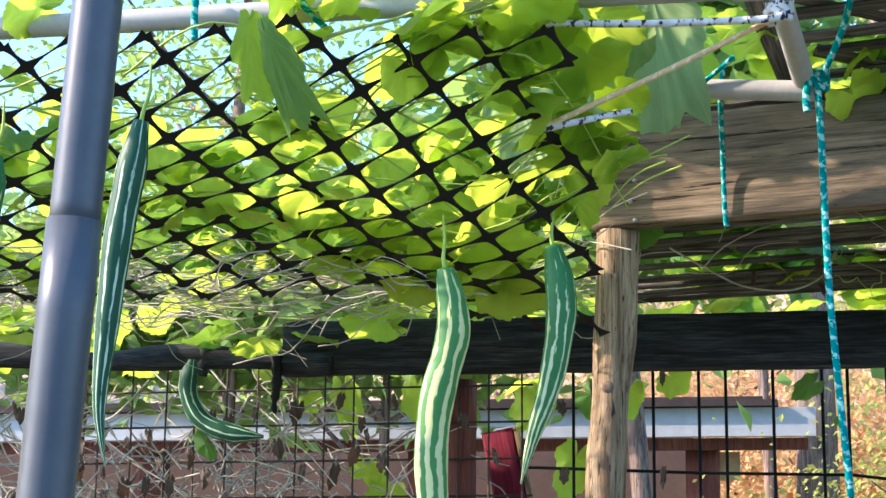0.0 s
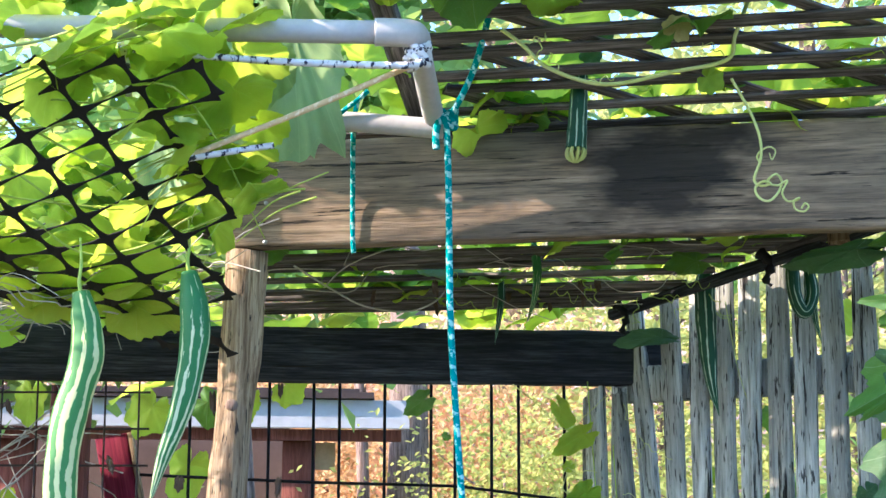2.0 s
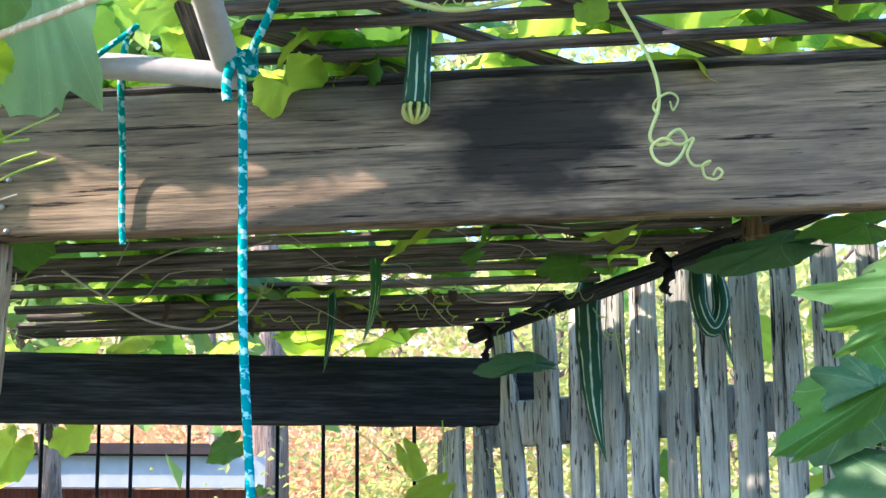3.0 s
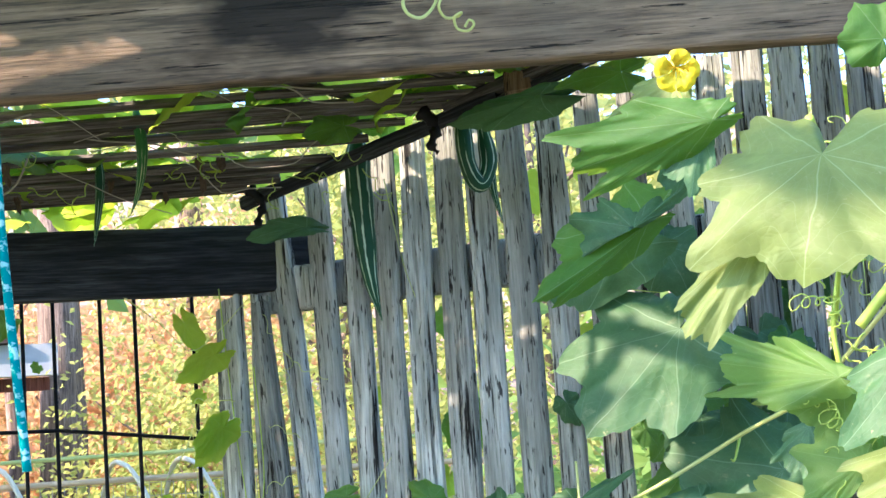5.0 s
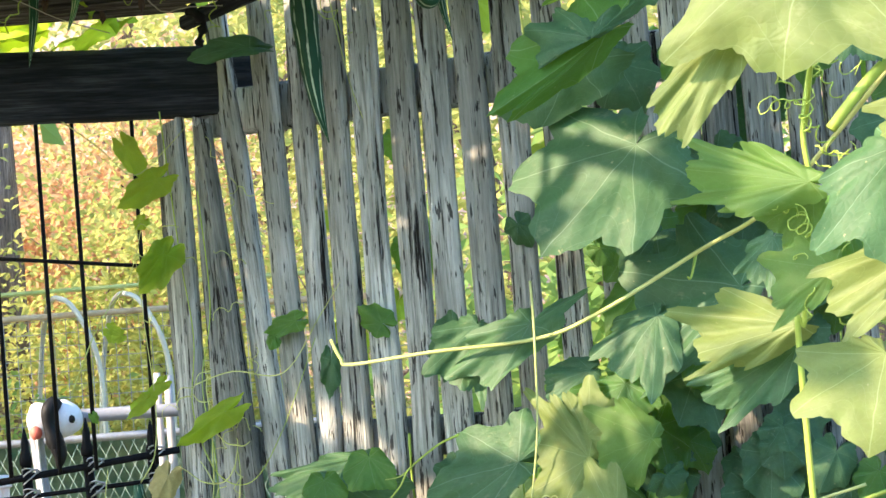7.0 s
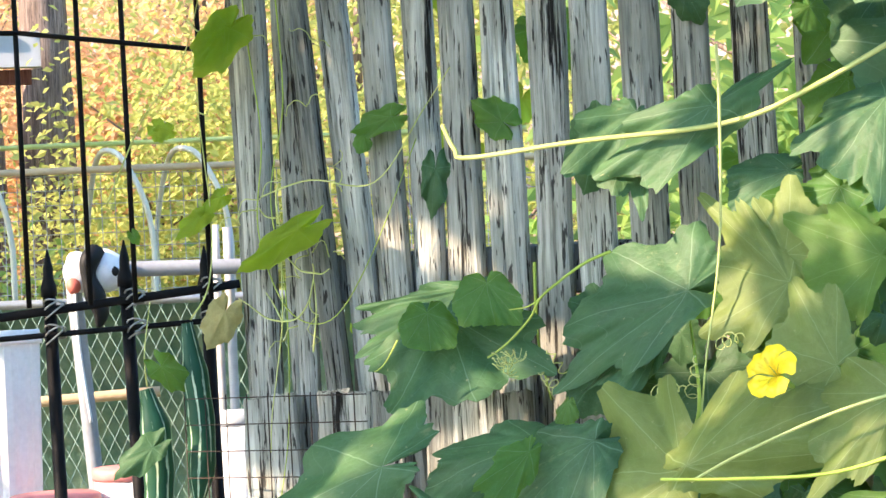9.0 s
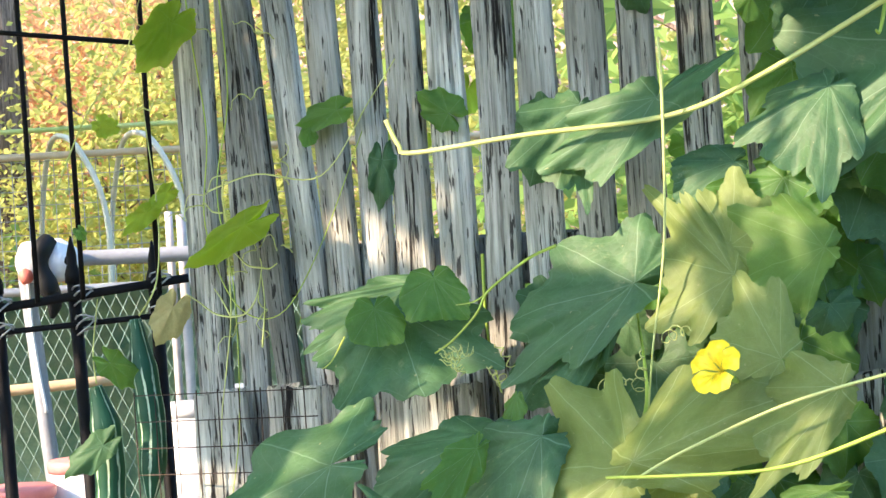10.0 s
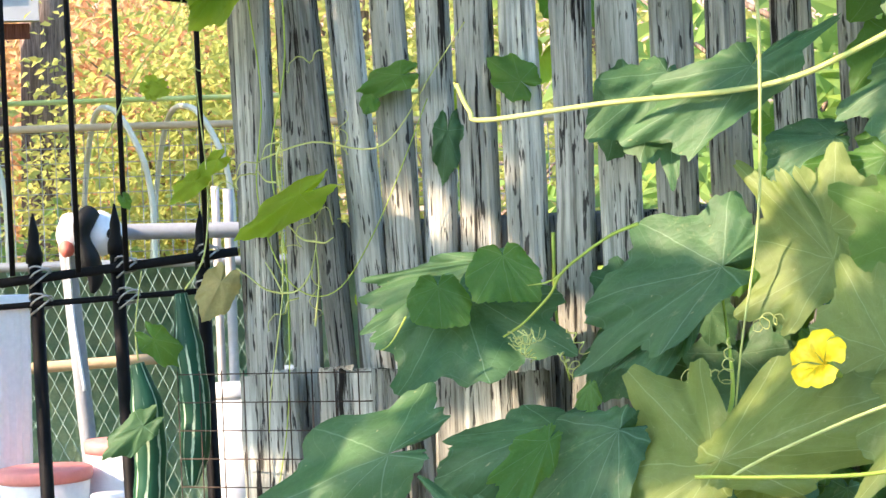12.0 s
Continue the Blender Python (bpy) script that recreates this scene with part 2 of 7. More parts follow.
# on the fence vine, dark and pale tones also carry leaves' shade and sunlight
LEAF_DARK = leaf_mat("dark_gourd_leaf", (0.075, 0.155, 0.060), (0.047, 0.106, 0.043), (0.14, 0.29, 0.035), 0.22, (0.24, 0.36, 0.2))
LEAF_MID = leaf_mat("green_gourd_leaf", (0.085, 0.20, 0.04), (0.055, 0.14, 0.03), (0.34, 0.55, 0.03), 0.45)
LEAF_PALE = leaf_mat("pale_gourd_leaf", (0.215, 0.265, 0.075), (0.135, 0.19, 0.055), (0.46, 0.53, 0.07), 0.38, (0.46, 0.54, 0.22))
LEAF_THIN = leaf_mat("thin_young_leaf", (0.20, 0.34, 0.03), (0.16, 0.29, 0.02), (0.68, 0.80, 0.06), 0.7, (0.5, 0.62, 0.12))
LEAF_FRESH = leaf_mat("fresh_green_leaf", (0.13, 0.23, 0.05), (0.09, 0.18, 0.035), (0.40, 0.54, 0.08), 0.45, (0.36, 0.48, 0.16))
LEAF_SOFT = leaf_mat("soft_grey_green_leaf", (0.20, 0.30, 0.14), (0.15, 0.25, 0.10), (0.52, 0.68, 0.30), 0.6, (0.5, 0.6, 0.3))
LEAF_DRY = leaf_mat("yellowed_leaf", (0.45, 0.42, 0.17), (0.36, 0.31, 0.12), (0.6, 0.52, 0.18), 0.35, (0.5, 0.4, 0.2))
LEAF_DEAD = leaf_mat("withered_brown_leaf", (0.10, 0.07, 0.05), (0.05, 0.035, 0.03), (0.2, 0.1, 0.04), 0.15, (0.2, 0.13, 0.08))


def gourd_mat(name, dark, stripe, cover, breaks=1.5, fade=0.9, warp_by=1.8, lines=12.0):
    """Skin with broken pale stripes along its length."""
    m = Mat(name, 0.5, spec=0.3)
    uv = m.n("UVMap").outputs[0]
    s = m.n("SeparateXYZ", Vector=uv)
    warp = m.noise(m.n("Mapping", Vector=uv, Scale=(6, 14, 1)).outputs[0], 1.0, 4.0)
    a = m.math("ADD", m.math("MULTIPLY", s.outputs[0], lines), m.math("MULTIPLY", warp, warp_by))
    band = m.math("ABSOLUTE", m.math("SINE", m.math("MULTIPLY", a, 3.14159)))
    broken = m.noise(m.n("Mapping", Vector=uv, Scale=(22, 16, 1)).outputs[0], 1.0, 4.0)
    f = m.math("ADD", band, m.math("MULTIPLY", m.math("SUBTRACT", broken, 0.5), breaks))
    along = m.math("MULTIPLY", m.math("SUBTRACT", s.outputs[1], 0.22), fade)
    stripes = m.ramp(m.math("ADD", f, along), (cover, (0, 0, 0)), (cover + 0.06, (1, 1, 1)))
    col = m.mix(m.noise(m.coords("Object"), 30.0), dark, tuple(x * 1.5 for x in dark))
    m.color(m.mix(stripes, col, stripe))
    m.bump(m.mix(0.6, stripes, broken), 0.15, 0.003)
    return m.m


GOURD = gourd_mat("striped_gourd_skin", (0.038, 0.135, 0.036), (0.60, 0.64, 0.36), 0.84, 1.0, 0.9, 1.1, 9.0)
# wider, yellower stripes put the left gourd's sunlit look into its skin
GOURD_SUNLIT = gourd_mat("pale_sunlit_gourd_skin", (0.06, 0.17, 0.04), (0.62, 0.62, 0.28), 0.74, 1.2, 0.9, 1.0, 8.0)
GOURD_DARK = gourd_mat("dark_striped_gourd_skin", (0.012, 0.055, 0.025), (0.48, 0.60, 0.42), 0.93, 0.6, 0.1, 0.6, 8.0)


def foliage(name, a, b, glow):
    """Leaves that change hue from branch to branch, and a little from leaf to leaf."""
    m = Mat(name, 0.6, spec=0.2)
    leafy = m.n("NewGeometry").outputs["Random Per Island"]
    branch = m.ramp(m.noise(m.coords("Object"), 2.2, 3.0), (0.38, (0, 0, 0)), (0.62, (1, 1, 1)))
    r = m.math("ADD", m.math("MULTIPLY", leafy, 0.35), m.math("MULTIPLY", branch, 0.65))
    m.color(m.mix(r, a, b))
    tr = m.n("BsdfTranslucent")
    m.put(tr, "Color", m.mix(r, glow, b))
    mx = m.n("MixShader")
    m.put(mx, "0", 0.55)
    m.t.links.new(m.b.outputs[0], mx.inputs[1])
    m.t.links.new(tr.outputs[0], mx.inputs[2])
    m.t.links.new(mx.outputs[0], m.t.nodes["Material Output"].inputs[0])
    return m.m


FOL_ORANGE = foliage("autumn_orange_leaves", (0.66, 0.36, 0.23), (0.62, 0.54, 0.26), (0.80, 0.48, 0.28))
FOL_YELLOW = foliage("yellow_green_leaves", (0.52, 0.51, 0.16), (0.36, 0.43, 0.12), (0.73, 0.71, 0.2))
FOL_GREEN = foliage("green_hedge_leaves", (0.16, 0.30, 0.08), (0.30, 0.42, 0.12), (0.45, 0.6, 0.12))


# ---- builders ----
def part(name, bm, mat, parent=None, label="", smooth=True):
    me = bpy.data.meshes.new(name)
    if smooth:
        for f in bm.faces:
            f.smooth = True
    bm.to_mesh(me)
    bm.free()
    me.materials.append(mat)
    ob = new(name, me)
    ob.parent = parent
    if label:
        tagged(ob, label)
    return ob


def thing(name, label, category, at=(0, 0, 0), group="", kind=""):
    ob = new(name)
    ob.location = at
    ob.empty_display_size = 0.05
    return tagged(ob, label, category, group, kind)


def smooth_path(pts, steps=6):
    """Points along a soft curve through pts."""
    p = [Vector(q) for q in pts]
    if len(p) < 3:
        return [p[0].lerp(p[-1], i / (steps * 2)) for i in range(steps * 2 + 1)]
    out = []
    for i in range(len(p) - 1):
        a, b, c, d = p[max(i - 1, 0)], p[i], p[i + 1], p[min(i + 2, len(p) - 1)]
        for k in range(steps):
            t = k / steps
            out.append(0.5 * (2 * b + (c - a) * t + (2 * a - 5 * b + 4 * c - d) * t * t + (3 * b - a - 3 * c + d) * t ** 3))
    return out + [p[-1]]


def tube(bm, pts, radius, sides=8, caps=True, squash=None, lobes=0.0):
    """Sweeps a ring along pts; radius is a number or a function of 0..1 along it."""
    uv = bm.loops.layers.uv.verify()
    pts = [Vector(p) for p in pts]
    n = len(pts)
    run, total = [0.0], 0.0
    for a, b in zip(pts, pts[1:]):
        total += (b - a).length
        run.append(total)
    tan = (pts[1] - pts[0]).normalized()
    side = tan.orthogonal().normalized()
    rings = []
    for i, p in enumerate(pts):
        t = (pts[min(i + 1, n - 1)] - pts[max(i - 1, 0)]).normalized()
        side = (side - t * side.dot(t)).normalized()
        up = t.cross(side)
        r = radius(run[i] / total) if callable(radius) else radius
        ring = []
        for k in range(sides):
            a = 2 * math.pi * k / sides
            rr = r * (1 + lobes * math.cos(a * 5))
            ring.append(bm.verts.new(p + (side * math.cos(a) + up * math.sin(a) * (squash or 1)) * rr))
        rings.append(ring)
    for i in range(n - 1):
        for k in range(sides):
            f = bm.faces.new((rings[i][k], rings[i][(k + 1) % sides], rings[i + 1][(k + 1) % sides], rings[i + 1][k]))
            us = (k / sides, (k + 1) / sides, (k + 1) / sides, k / sides)
            vs = (run[i], run[i], run[i + 1], run[i + 1])
            for l, a, b in zip(f.loops, us, vs):
                l[uv].uv = (a, b)
    if caps:
        bm.faces.new(rings[0][::-1])
        bm.faces.new(rings[-1])
    return bm


def box(bm, x0, x1, y0, y1, z0, z1, m=None):
    """An eight-cornered block, by its limits, in the frame m."""
    vs = [bm.verts.new((m @ Vector(c)) if m else c) for c in
          ((x0, y0, z0), (x1, y0, z0), (x1, y1, z0), (x0, y1, z0), (x0, y0, z1), (x1, y0, z1), (x1, y1, z1), (x0, y1, z1))]
    for f in ((0, 3, 2, 1), (4, 5, 6, 7), (0, 1, 5, 4), (1, 2, 6, 5), (2, 3, 7, 6), (3, 0, 4, 7)):
        bm.faces.new([vs[i] for i in f])
    return vs


def plank(length, height, depth, rng, cuts=24, wear=0.003, axis="x"):
    """A worn board along x (or z), its long edges uneven and eased."""
    bm = bmesh.new()
    ring = [(-1, -1, 0.18), (1, -1, 0.18), (1, 1, 0.18), (-1, 1, 0.18)]
    prof = []
    for sx, sz, e in ring:
        ex, ez = min(0.006, depth * 0.2), min(0.006, height * 0.2)
        a = (sx * (depth / 2 - ex), sz * height / 2)
        b = (sx * depth / 2, sz * (height / 2 - ez))
        prof += [a, b] if sx * sz < 0 else [b, a]
    prof.sort(key=lambda p: math.atan2(p[1] / height, p[0] / depth))
    rows, seed = [], rng.uniform(0, 50)
    for i in range(cuts + 1):
        s = length * i / cuts
        row = []
        for j, (d, h) in enumerate(prof):
            w = noise.noise(Vector((s * 7 + seed, j * 1.7, seed))) * wear
            q = noise.noise(Vector((s * 11 + seed, j * 2.9, seed + 9))) * wear
            row.append(bm.verts.new((s, d + w, h + q) if axis == "x" else (h + q, d + w, s)))
        rows.append(row)
    n = len(prof)
    for a, b in zip(rows, rows[1:]):
        for j in range(n):
            bm.faces.new((a[j], a[(j + 1) % n], b[(j + 1) % n], b[j]))
    bm.faces.new(rows[0][::-1])
    bm.faces.new(rows[-1])
    bmesh.ops.recalc_face_normals(bm, faces=bm.faces)
    return bm

# ---- ground and distance ----
rng = random.Random(7)
bm = bmesh.new()
N = 40
grid = [[bm.verts.new((sx * abs(sx) ** 1.6 * 180, 3 + sy * abs(sy) ** 1.6 * 180, 0)) for sx in [2 * i / N - 1 for i in range(N + 1)]] for sy in [2 * j / N - 1 for j in range(N + 1)]]
for row in grid:
    for v in row:
        far = max(0.0, v.co.y - 10.5)
        v.co.z = min(far * 0.33, 15) + (noise.noise(v.co * 0.4) * 0.08 if far else 0)
for a, b in zip(grid, grid[1:]):
    for i in range(N):
        bm.faces.new((a[i], a[i + 1], b[i + 1], b[i]))
tagged(part("ground", bm, GROUND), "brown leaf-strewn earth rising to a wooded slope", "ground", kind="structure")


def clump_crown(bm, centre, size, count, leaf, rng):
    """Many small bent leaves in clumps round a centre, with gaps."""
    hubs = []
    for _ in range(max(5, count // 130)):
        d = Vector((rng.gauss(0, 1), rng.gauss(0, 1), rng.gauss(0, 1))).normalized() * rng.uniform(0.35, 1.0)
        hubs.append((Vector(centre) + Vector((d.x * size[0], d.y * size[1], d.z * size[2])), rng.uniform(0.18, 0.38)))
    for _ in range(count):
        c, s = rng.choice(hubs)
        p = c + Vector((rng.gauss(0, s), rng.gauss(0, s), rng.gauss(0, s * 0.7))) * max(size) * 0.7
        q = Euler((rng.uniform(-1.2, 1.2), rng.uniform(-1.2, 1.2), rng.uniform(0, 6.3))).to_matrix()
        l = leaf * rng.uniform(0.6, 1.3)
        a, b, c2, d = (bm.verts.new(p + q @ Vector(v)) for v in ((0, -l, 0), (l * 0.55, 0, l * 0.2), (0, l, 0), (-l * 0.55, 0, l * 0.2)))
        bm.faces.new((a, b, c2))
        bm.faces.new((a, c2, d))


def tree(name, label, x, y, base, height, spread, mat, count, leaf, seed, lean=0.0, girth=0.14, crown_from=0.3):
    rng = random.Random(seed)
    if y > 7.9:
        count, leaf = int(count * 1.8), leaf * 0.7
    t = thing(name, label, "tree" if height > 3 else "shrub", (x, y, base))
    bm = bmesh.new()
    top = Vector((lean, 0, height * 0.85))
    path = smooth_path([(0, 0, -0.2), (lean * 0.2 + 0.05, 0, height * 0.3), (lean * 0.6 - 0.04, 0.05, height * 0.6), top], 4)
    tube(bm, path, lambda s: girth * (1.05 - 0.8 * s), 9)
    for k in range(6):
        s = path[int(len(path) * rng.uniform(0.55, 0.9))]
        e = s + Vector((rng.uniform(-0.6, 0.6) * spread, rng.uniform(-0.6, 0.6) * spread, rng.uniform(0.3, 0.7) * spread))
        tube(bm, smooth_path([s, s.lerp(e, 0.5) + Vector((0, 0, -0.05 * spread)), e], 3), lambda q: girth * 0.3 * (1 - 0.8 * q), 5)
    part("trunk", bm, BARK, t)
    bm = bmesh.new()
    mid = height * (1 + crown_from) / 2
    clump_crown(bm, (lean * 0.7, 0, mid), (spread, spread * 0.8, height * (1 - crown_from) / 2), count, leaf, rng)
    part("crown", bm, mat, t, smooth=False)
    return t


# ---- near beam on its post ----
BEAM_A, BEAM_DIR = Vector((-0.55, 3.842, 0)), math.degrees(math.atan2(-0.36, 1.58))
near_beam = thing("near_beam", "heavy dark weathered timber beam of a garden pergola", "beam", (-0.55, 3.862, 2.395))
near_beam.rotation_euler = (0, 0, radians(BEAM_DIR))
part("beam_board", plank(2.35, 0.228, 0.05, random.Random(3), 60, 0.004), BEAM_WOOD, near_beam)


def screw(parent, x, y, z, r=0.0048):
    bm = bmesh.new()
    tube(bm, [(x, y, z), (x, y - 0.003, z), (x, y - 0.0045, z)], lambda s: r * (1 if s < 0.7 else 0.75), 12)
    tube(bm, [(x, y - 0.0046, z), (x, y - 0.005, z)], r * 0.35, 6)
    return part("screw", bm, SCREW, parent, "round grey screw head")


screw(near_beam, 0.10, -0.026, -0.02)
screw(near_beam, 0.09, -0.026, -0.065)
screw(near_beam, 0.10, -0.026, -0.105)

post = thing("rough_post", "peeled rough log post with knots under the beam", "post", (-0.50, 3.875, 0))
bm = bmesh.new()
pts = [(-0.125 + 0.125 * (z / 2.27), 0, z) for z in np.linspace(0, 2.278, 40)]
tube(bm, pts, lambda s: 0.0435 + 0.004 * math.sin(s * 21) + 0.003 * math.sin(s * 57 + 1), 18)
for v in bm.verts:
    w = noise.noise(Vector((v.co.x * 22, v.co.y * 22, v.co.z * 3.5))) + 1.1 * noise.noise(Vector((v.co.x * 8, v.co.y * 8, v.co.z * 5 + 3)))
    c = Vector((-0.125 + 0.125 * (v.co.z / 2.27), 0, v.co.z))
    v.co = c + (v.co - c) * (1 + 0.16 * w)
part("log", bm, POST_WOOD, post)
bm = bmesh.new()
tube(bm, smooth_path([(-0.02, -0.030, 1.945), (-0.02, -0.038, 1.945), (-0.02, -0.0405, 1.945)], 2), lambda s: 0.017 * (1 - 0.35 * s), 12)
part("knot", bm, BARK, post, "dark round branch knot")

# ---- far beam, red post and leaning board ----
far_beam = thing("far_beam", "black-stained board spanning the back of the pergola", "beam", (-1.44, 4.555, 2.145))
part("beam_board", plank(1.97, 0.138, 0.045, random.Random(4), 50, 0.003), FAR_BEAM_WOOD, far_beam)
far_pole = thing("crooked_pole", "dark crooked branch pole continuing the back beam", "pole", (-2.9, 4.5, 2.1))
bm = bmesh.new()
tube(bm, smooth_path([(0, 0, 0.03), (0.5, 0.02, 0.05), (0.95, 0, 0.015), (1.25, -0.01, 0.02), (1.6, 0.0, -0.005)], 8), lambda s: 0.03 + 0.006 * math.sin(s * 19), 10)
part("branch", bm, FAR_BEAM_WOOD, far_pole)
bm = bmesh.new()
tube(bm, smooth_path([(1.28, -0.02, 0.10), (1.27, -0.02, 0.02), (1.26, -0.02, -0.03)], 4), lambda s: 0.03 - 0.012 * s, 8)
part("stub", bm, FAR_BEAM_WOOD, far_pole)
hook = thing("tied_black_rag", "black wrapped rag hanging under the beam end", "rag", (-1.435, 4.47, 2.08))
bm = bmesh.new()
tube(bm, smooth_path([(0, 0, 0.04), (0.004, 0, -0.03), (-0.002, 0, -0.09), (0.004, 0, -0.115)], 5), lambda s: 0.017 * (1 - 0.75 * s * s) + 0.003 * math.sin(s * 30), 8, squash=0.6)
part("cloth", bm, NET_BLACK, hook)

red_post = thing("red_brown_post", "red-brown painted square timber post behind the beam", "post", (-1.008, 4.66, 0))
part("timber", plank(2.07, 0.092, 0.09, random.Random(5), 30, 0.002, "z"), RED_WOOD, red_post)
board = thing("leaning_maroon_board", "maroon painted board leaning on the wire mesh", "board", (-0.51, 4.80, 0))
board.rotation_euler = (0, radians(-12), 0)
part("plank", plank(2.0, 0.085, 0.025, random.Random(6), 20, 0.002, "z"), MAROON, board)
part("raw_edge", plank(2.0, 0.014, 0.026, random.Random(8), 20, 0.002, "z"), POST_WOOD, board, "bare split wood edge").location.x = 0.05


# ---- picket fence ----
FENCE_N = Vector((-0.513, -0.858, 0))
FENCE_U = Vector((0.858, -0.513, 0))
FENCE_0 = Vector((0.335, 4.572, 0))


def fence_at(s, off=0.0, z=0.0):
    p = FENCE_0 + FENCE_U * s + FENCE_N * off
    return Vector((p.x, p.y, z))


def picket_bm(rng, width, top, slope=0.0, thick=0.026):
    """A split stake: a grooved, weather-cut front, uneven edges and a rough sloping top."""
    bm = bmesh.new()
    front = [(-0.5, -0.05), (-0.45, -0.36)] + [(-0.36 + 0.09 * k, -0.46 - 0.10 * math.sin((k + 1) / 10 * math.pi)) for k in range(9)] + [(0.45, -0.36), (0.5, -0.02)]
    prof = front + [(0.46, 0.42), (0.0, 0.5), (-0.46, 0.42)]
    cut = [rng.uniform(-0.03, 0.16) if 1 < j < len(front) - 2 else 0 for j in range(len(prof))]
    seed, cuts, rows = rng.uniform(0, 90), 30, []
    for i in range(cuts + 1):
        z = top * i / cuts
        bend = noise.noise(Vector((z * 1.3, seed, 1))) * 0.010
        wide = [width * (1 + 0.16 * noise.noise(Vector((z * 3.1 + seed, side * 7, 3)))) * (1.0 if i < cuts - 1 else 0.93) for side in (0, 1)]
        row = []
        for j, (a, b) in enumerate(prof):
            groove = cut[j] * (0.5 + 0.8 * noise.noise(Vector((z * 2.2, j * 3.3, seed))))
            zz = z + (slope * a * width + rng.uniform(-0.006, 0.004) if i == cuts else 0)
            row.append(bm.verts.new((a * wide[a > 0] + bend, (b + groove) * thick * (1 + 0.2 * noise.noise(Vector((z * 5, j * 0.3, seed)))), zz)))
        rows.append(row)
    n = len(prof)
    for a, b in zip(rows, rows[1:]):
        for j in range(n):
            bm.faces.new((a[j], a[(j + 1) % n], b[(j + 1) % n], b[j]))
    bm.faces.new(rows[0][::-1])
    bm.faces.new(rows[-1])
    bmesh.ops.recalc_face_normals(bm, faces=bm.faces)
    return bm


fence = thing("picket_fence", "weathered grey split-picket fence with uneven tops", "fence", kind="structure")
FENCE_TURN = math.atan2(FENCE_U.y, FENCE_U.x)


def picket(s, width, top, lean, off=0.0, seed=0, name="picket", slope=None):
    r = random.Random(seed + int(s * 1000))
    ob = part(name, picket_bm(r, width, top, r.uniform(-0.4, 0.4) if slope is None else slope), GREY_WOOD, fence, smooth=False)
    ob.matrix_local = Matrix.Translation(fence_at(s, off)) @ Matrix.Rotation(FENCE_TURN + radians(r.uniform(-11, 11)), 4, "Z") @ Matrix.Rotation(radians(lean), 4, "Y")
    return ob


picket(-0.022, 0.030, 2.050, -0.40, -0.022, 26)
picket(0.000, 0.033, 2.066, -0.60, -0.008, 0)
picket(0.022, 0.034, 2.070, -0.50, 0.010, 1)
picket(0.061, 0.043, 2.070, -0.10, -0.004, 24)
picket(0.212, 0.038, 2.060, -4.10, 0.012, 25)
picket(0.276, 0.050, 2.277, -4.70, -0.002, 2)
picket(0.279, 0.051, 2.306, -2.00, 0.012, 3)
picket(0.268, 0.048, 2.300, 0.10, -0.006, 4)
picket(0.335, 0.056, 2.340, 0.10, 0.0, 5)
picket(0.405, 0.056, 2.353, -0.05, 0.0, 6)
picket(0.464, 0.057, 2.373, 0.36, 0.0, 7)
picket(0.553, 0.057, 2.366, -0.40, 0.0, 8)
picket(0.633, 0.058, 2.380, -0.60, 0.0, 9)
picket(0.697, 0.056, 2.390, -0.25, 0.0, 10)
picket(0.786, 0.055, 2.390, -0.45, 0.0, 11)
picket(0.880, 0.046, 2.400, -0.80, 0.0, 12)
picket(0.938, 0.055, 2.410, -0.30, 0.0, 13)
picket(0.991, 0.061, 2.420, 0.37, 0.0, 14)
picket(1.061, 0.064, 2.420, 0.37, 0.0, 15)
picket(1.145, 0.066, 2.430, 0.22, 0.0, 16)
picket(1.217, 0.061, 2.440, 0.15, 0.0, 17)
picket(1.273, 0.066, 2.450, 0.52, 0.0, 18)
picket(1.356, 0.064, 2.460, 0.37, 0.0, 19)
picket(1.431, 0.066, 2.470, 0.37, 0.0, 20)
picket(1.506, 0.064, 2.480, 0.37, 0.0, 21)
picket(1.586, 0.066, 2.490, 0.37, 0.0, 22)
picket(1.666, 0.064, 2.500, 0.37, 0.0, 23)
picket(0.045, 0.090, 1.249, -0.60, 0.045, 60, "short_board", 0.05)
picket(0.120, 0.055, 1.253, 0.40, 0.045, 61, "short_board", 0.05)
picket(0.177, 0.052, 1.248, -0.30, 0.045, 62, "short_board", 0.05)
picket(0.232, 0.054, 1.251, -0.60, 0.045, 63, "short_board", 0.05)
picket(0.289, 0.056, 1.247, 0.40, 0.045, 64, "short_board", 0.05)
picket(0.355, 0.070, 1.250, -0.30, 0.045, 65, "short_board", 0.05)
picket(0.424, 0.060, 1.245, -0.60, 0.045, 66, "short_board", 0.05)
picket(0.490, 0.062, 1.248, 0.40, 0.045, 67, "short_board", 0.05)
picket(0.560, 0.066, 1.243, -0.30, 0.045, 68, "short_board", 0.05)
picket(0.630, 0.064, 1.246, -0.60, 0.045, 69, "short_board", 0.05)
picket(0.700, 0.066, 1.242, 0.40, 0.045, 70, "short_board", 0.05)
picket(0.770, 0.064, 1.245, -0.30, 0.045, 71, "short_board", 0.05)
picket(0.840, 0.066, 1.240, -0.60, 0.045, 72, "short_board", 0.05)
picket(0.910, 0.066, 1.243, 0.40, 0.045, 73, "short_board", 0.05)
picket(0.980, 0.066, 1.238, -0.30, 0.045, 74, "short_board", 0.05)
picket(0.150, 0.060, 1.420, 0.50, -0.045, 90, "back_board", 0.1)
picket(0.222, 0.060, 1.440, -0.40, -0.045, 91, "back_board", 0.1)
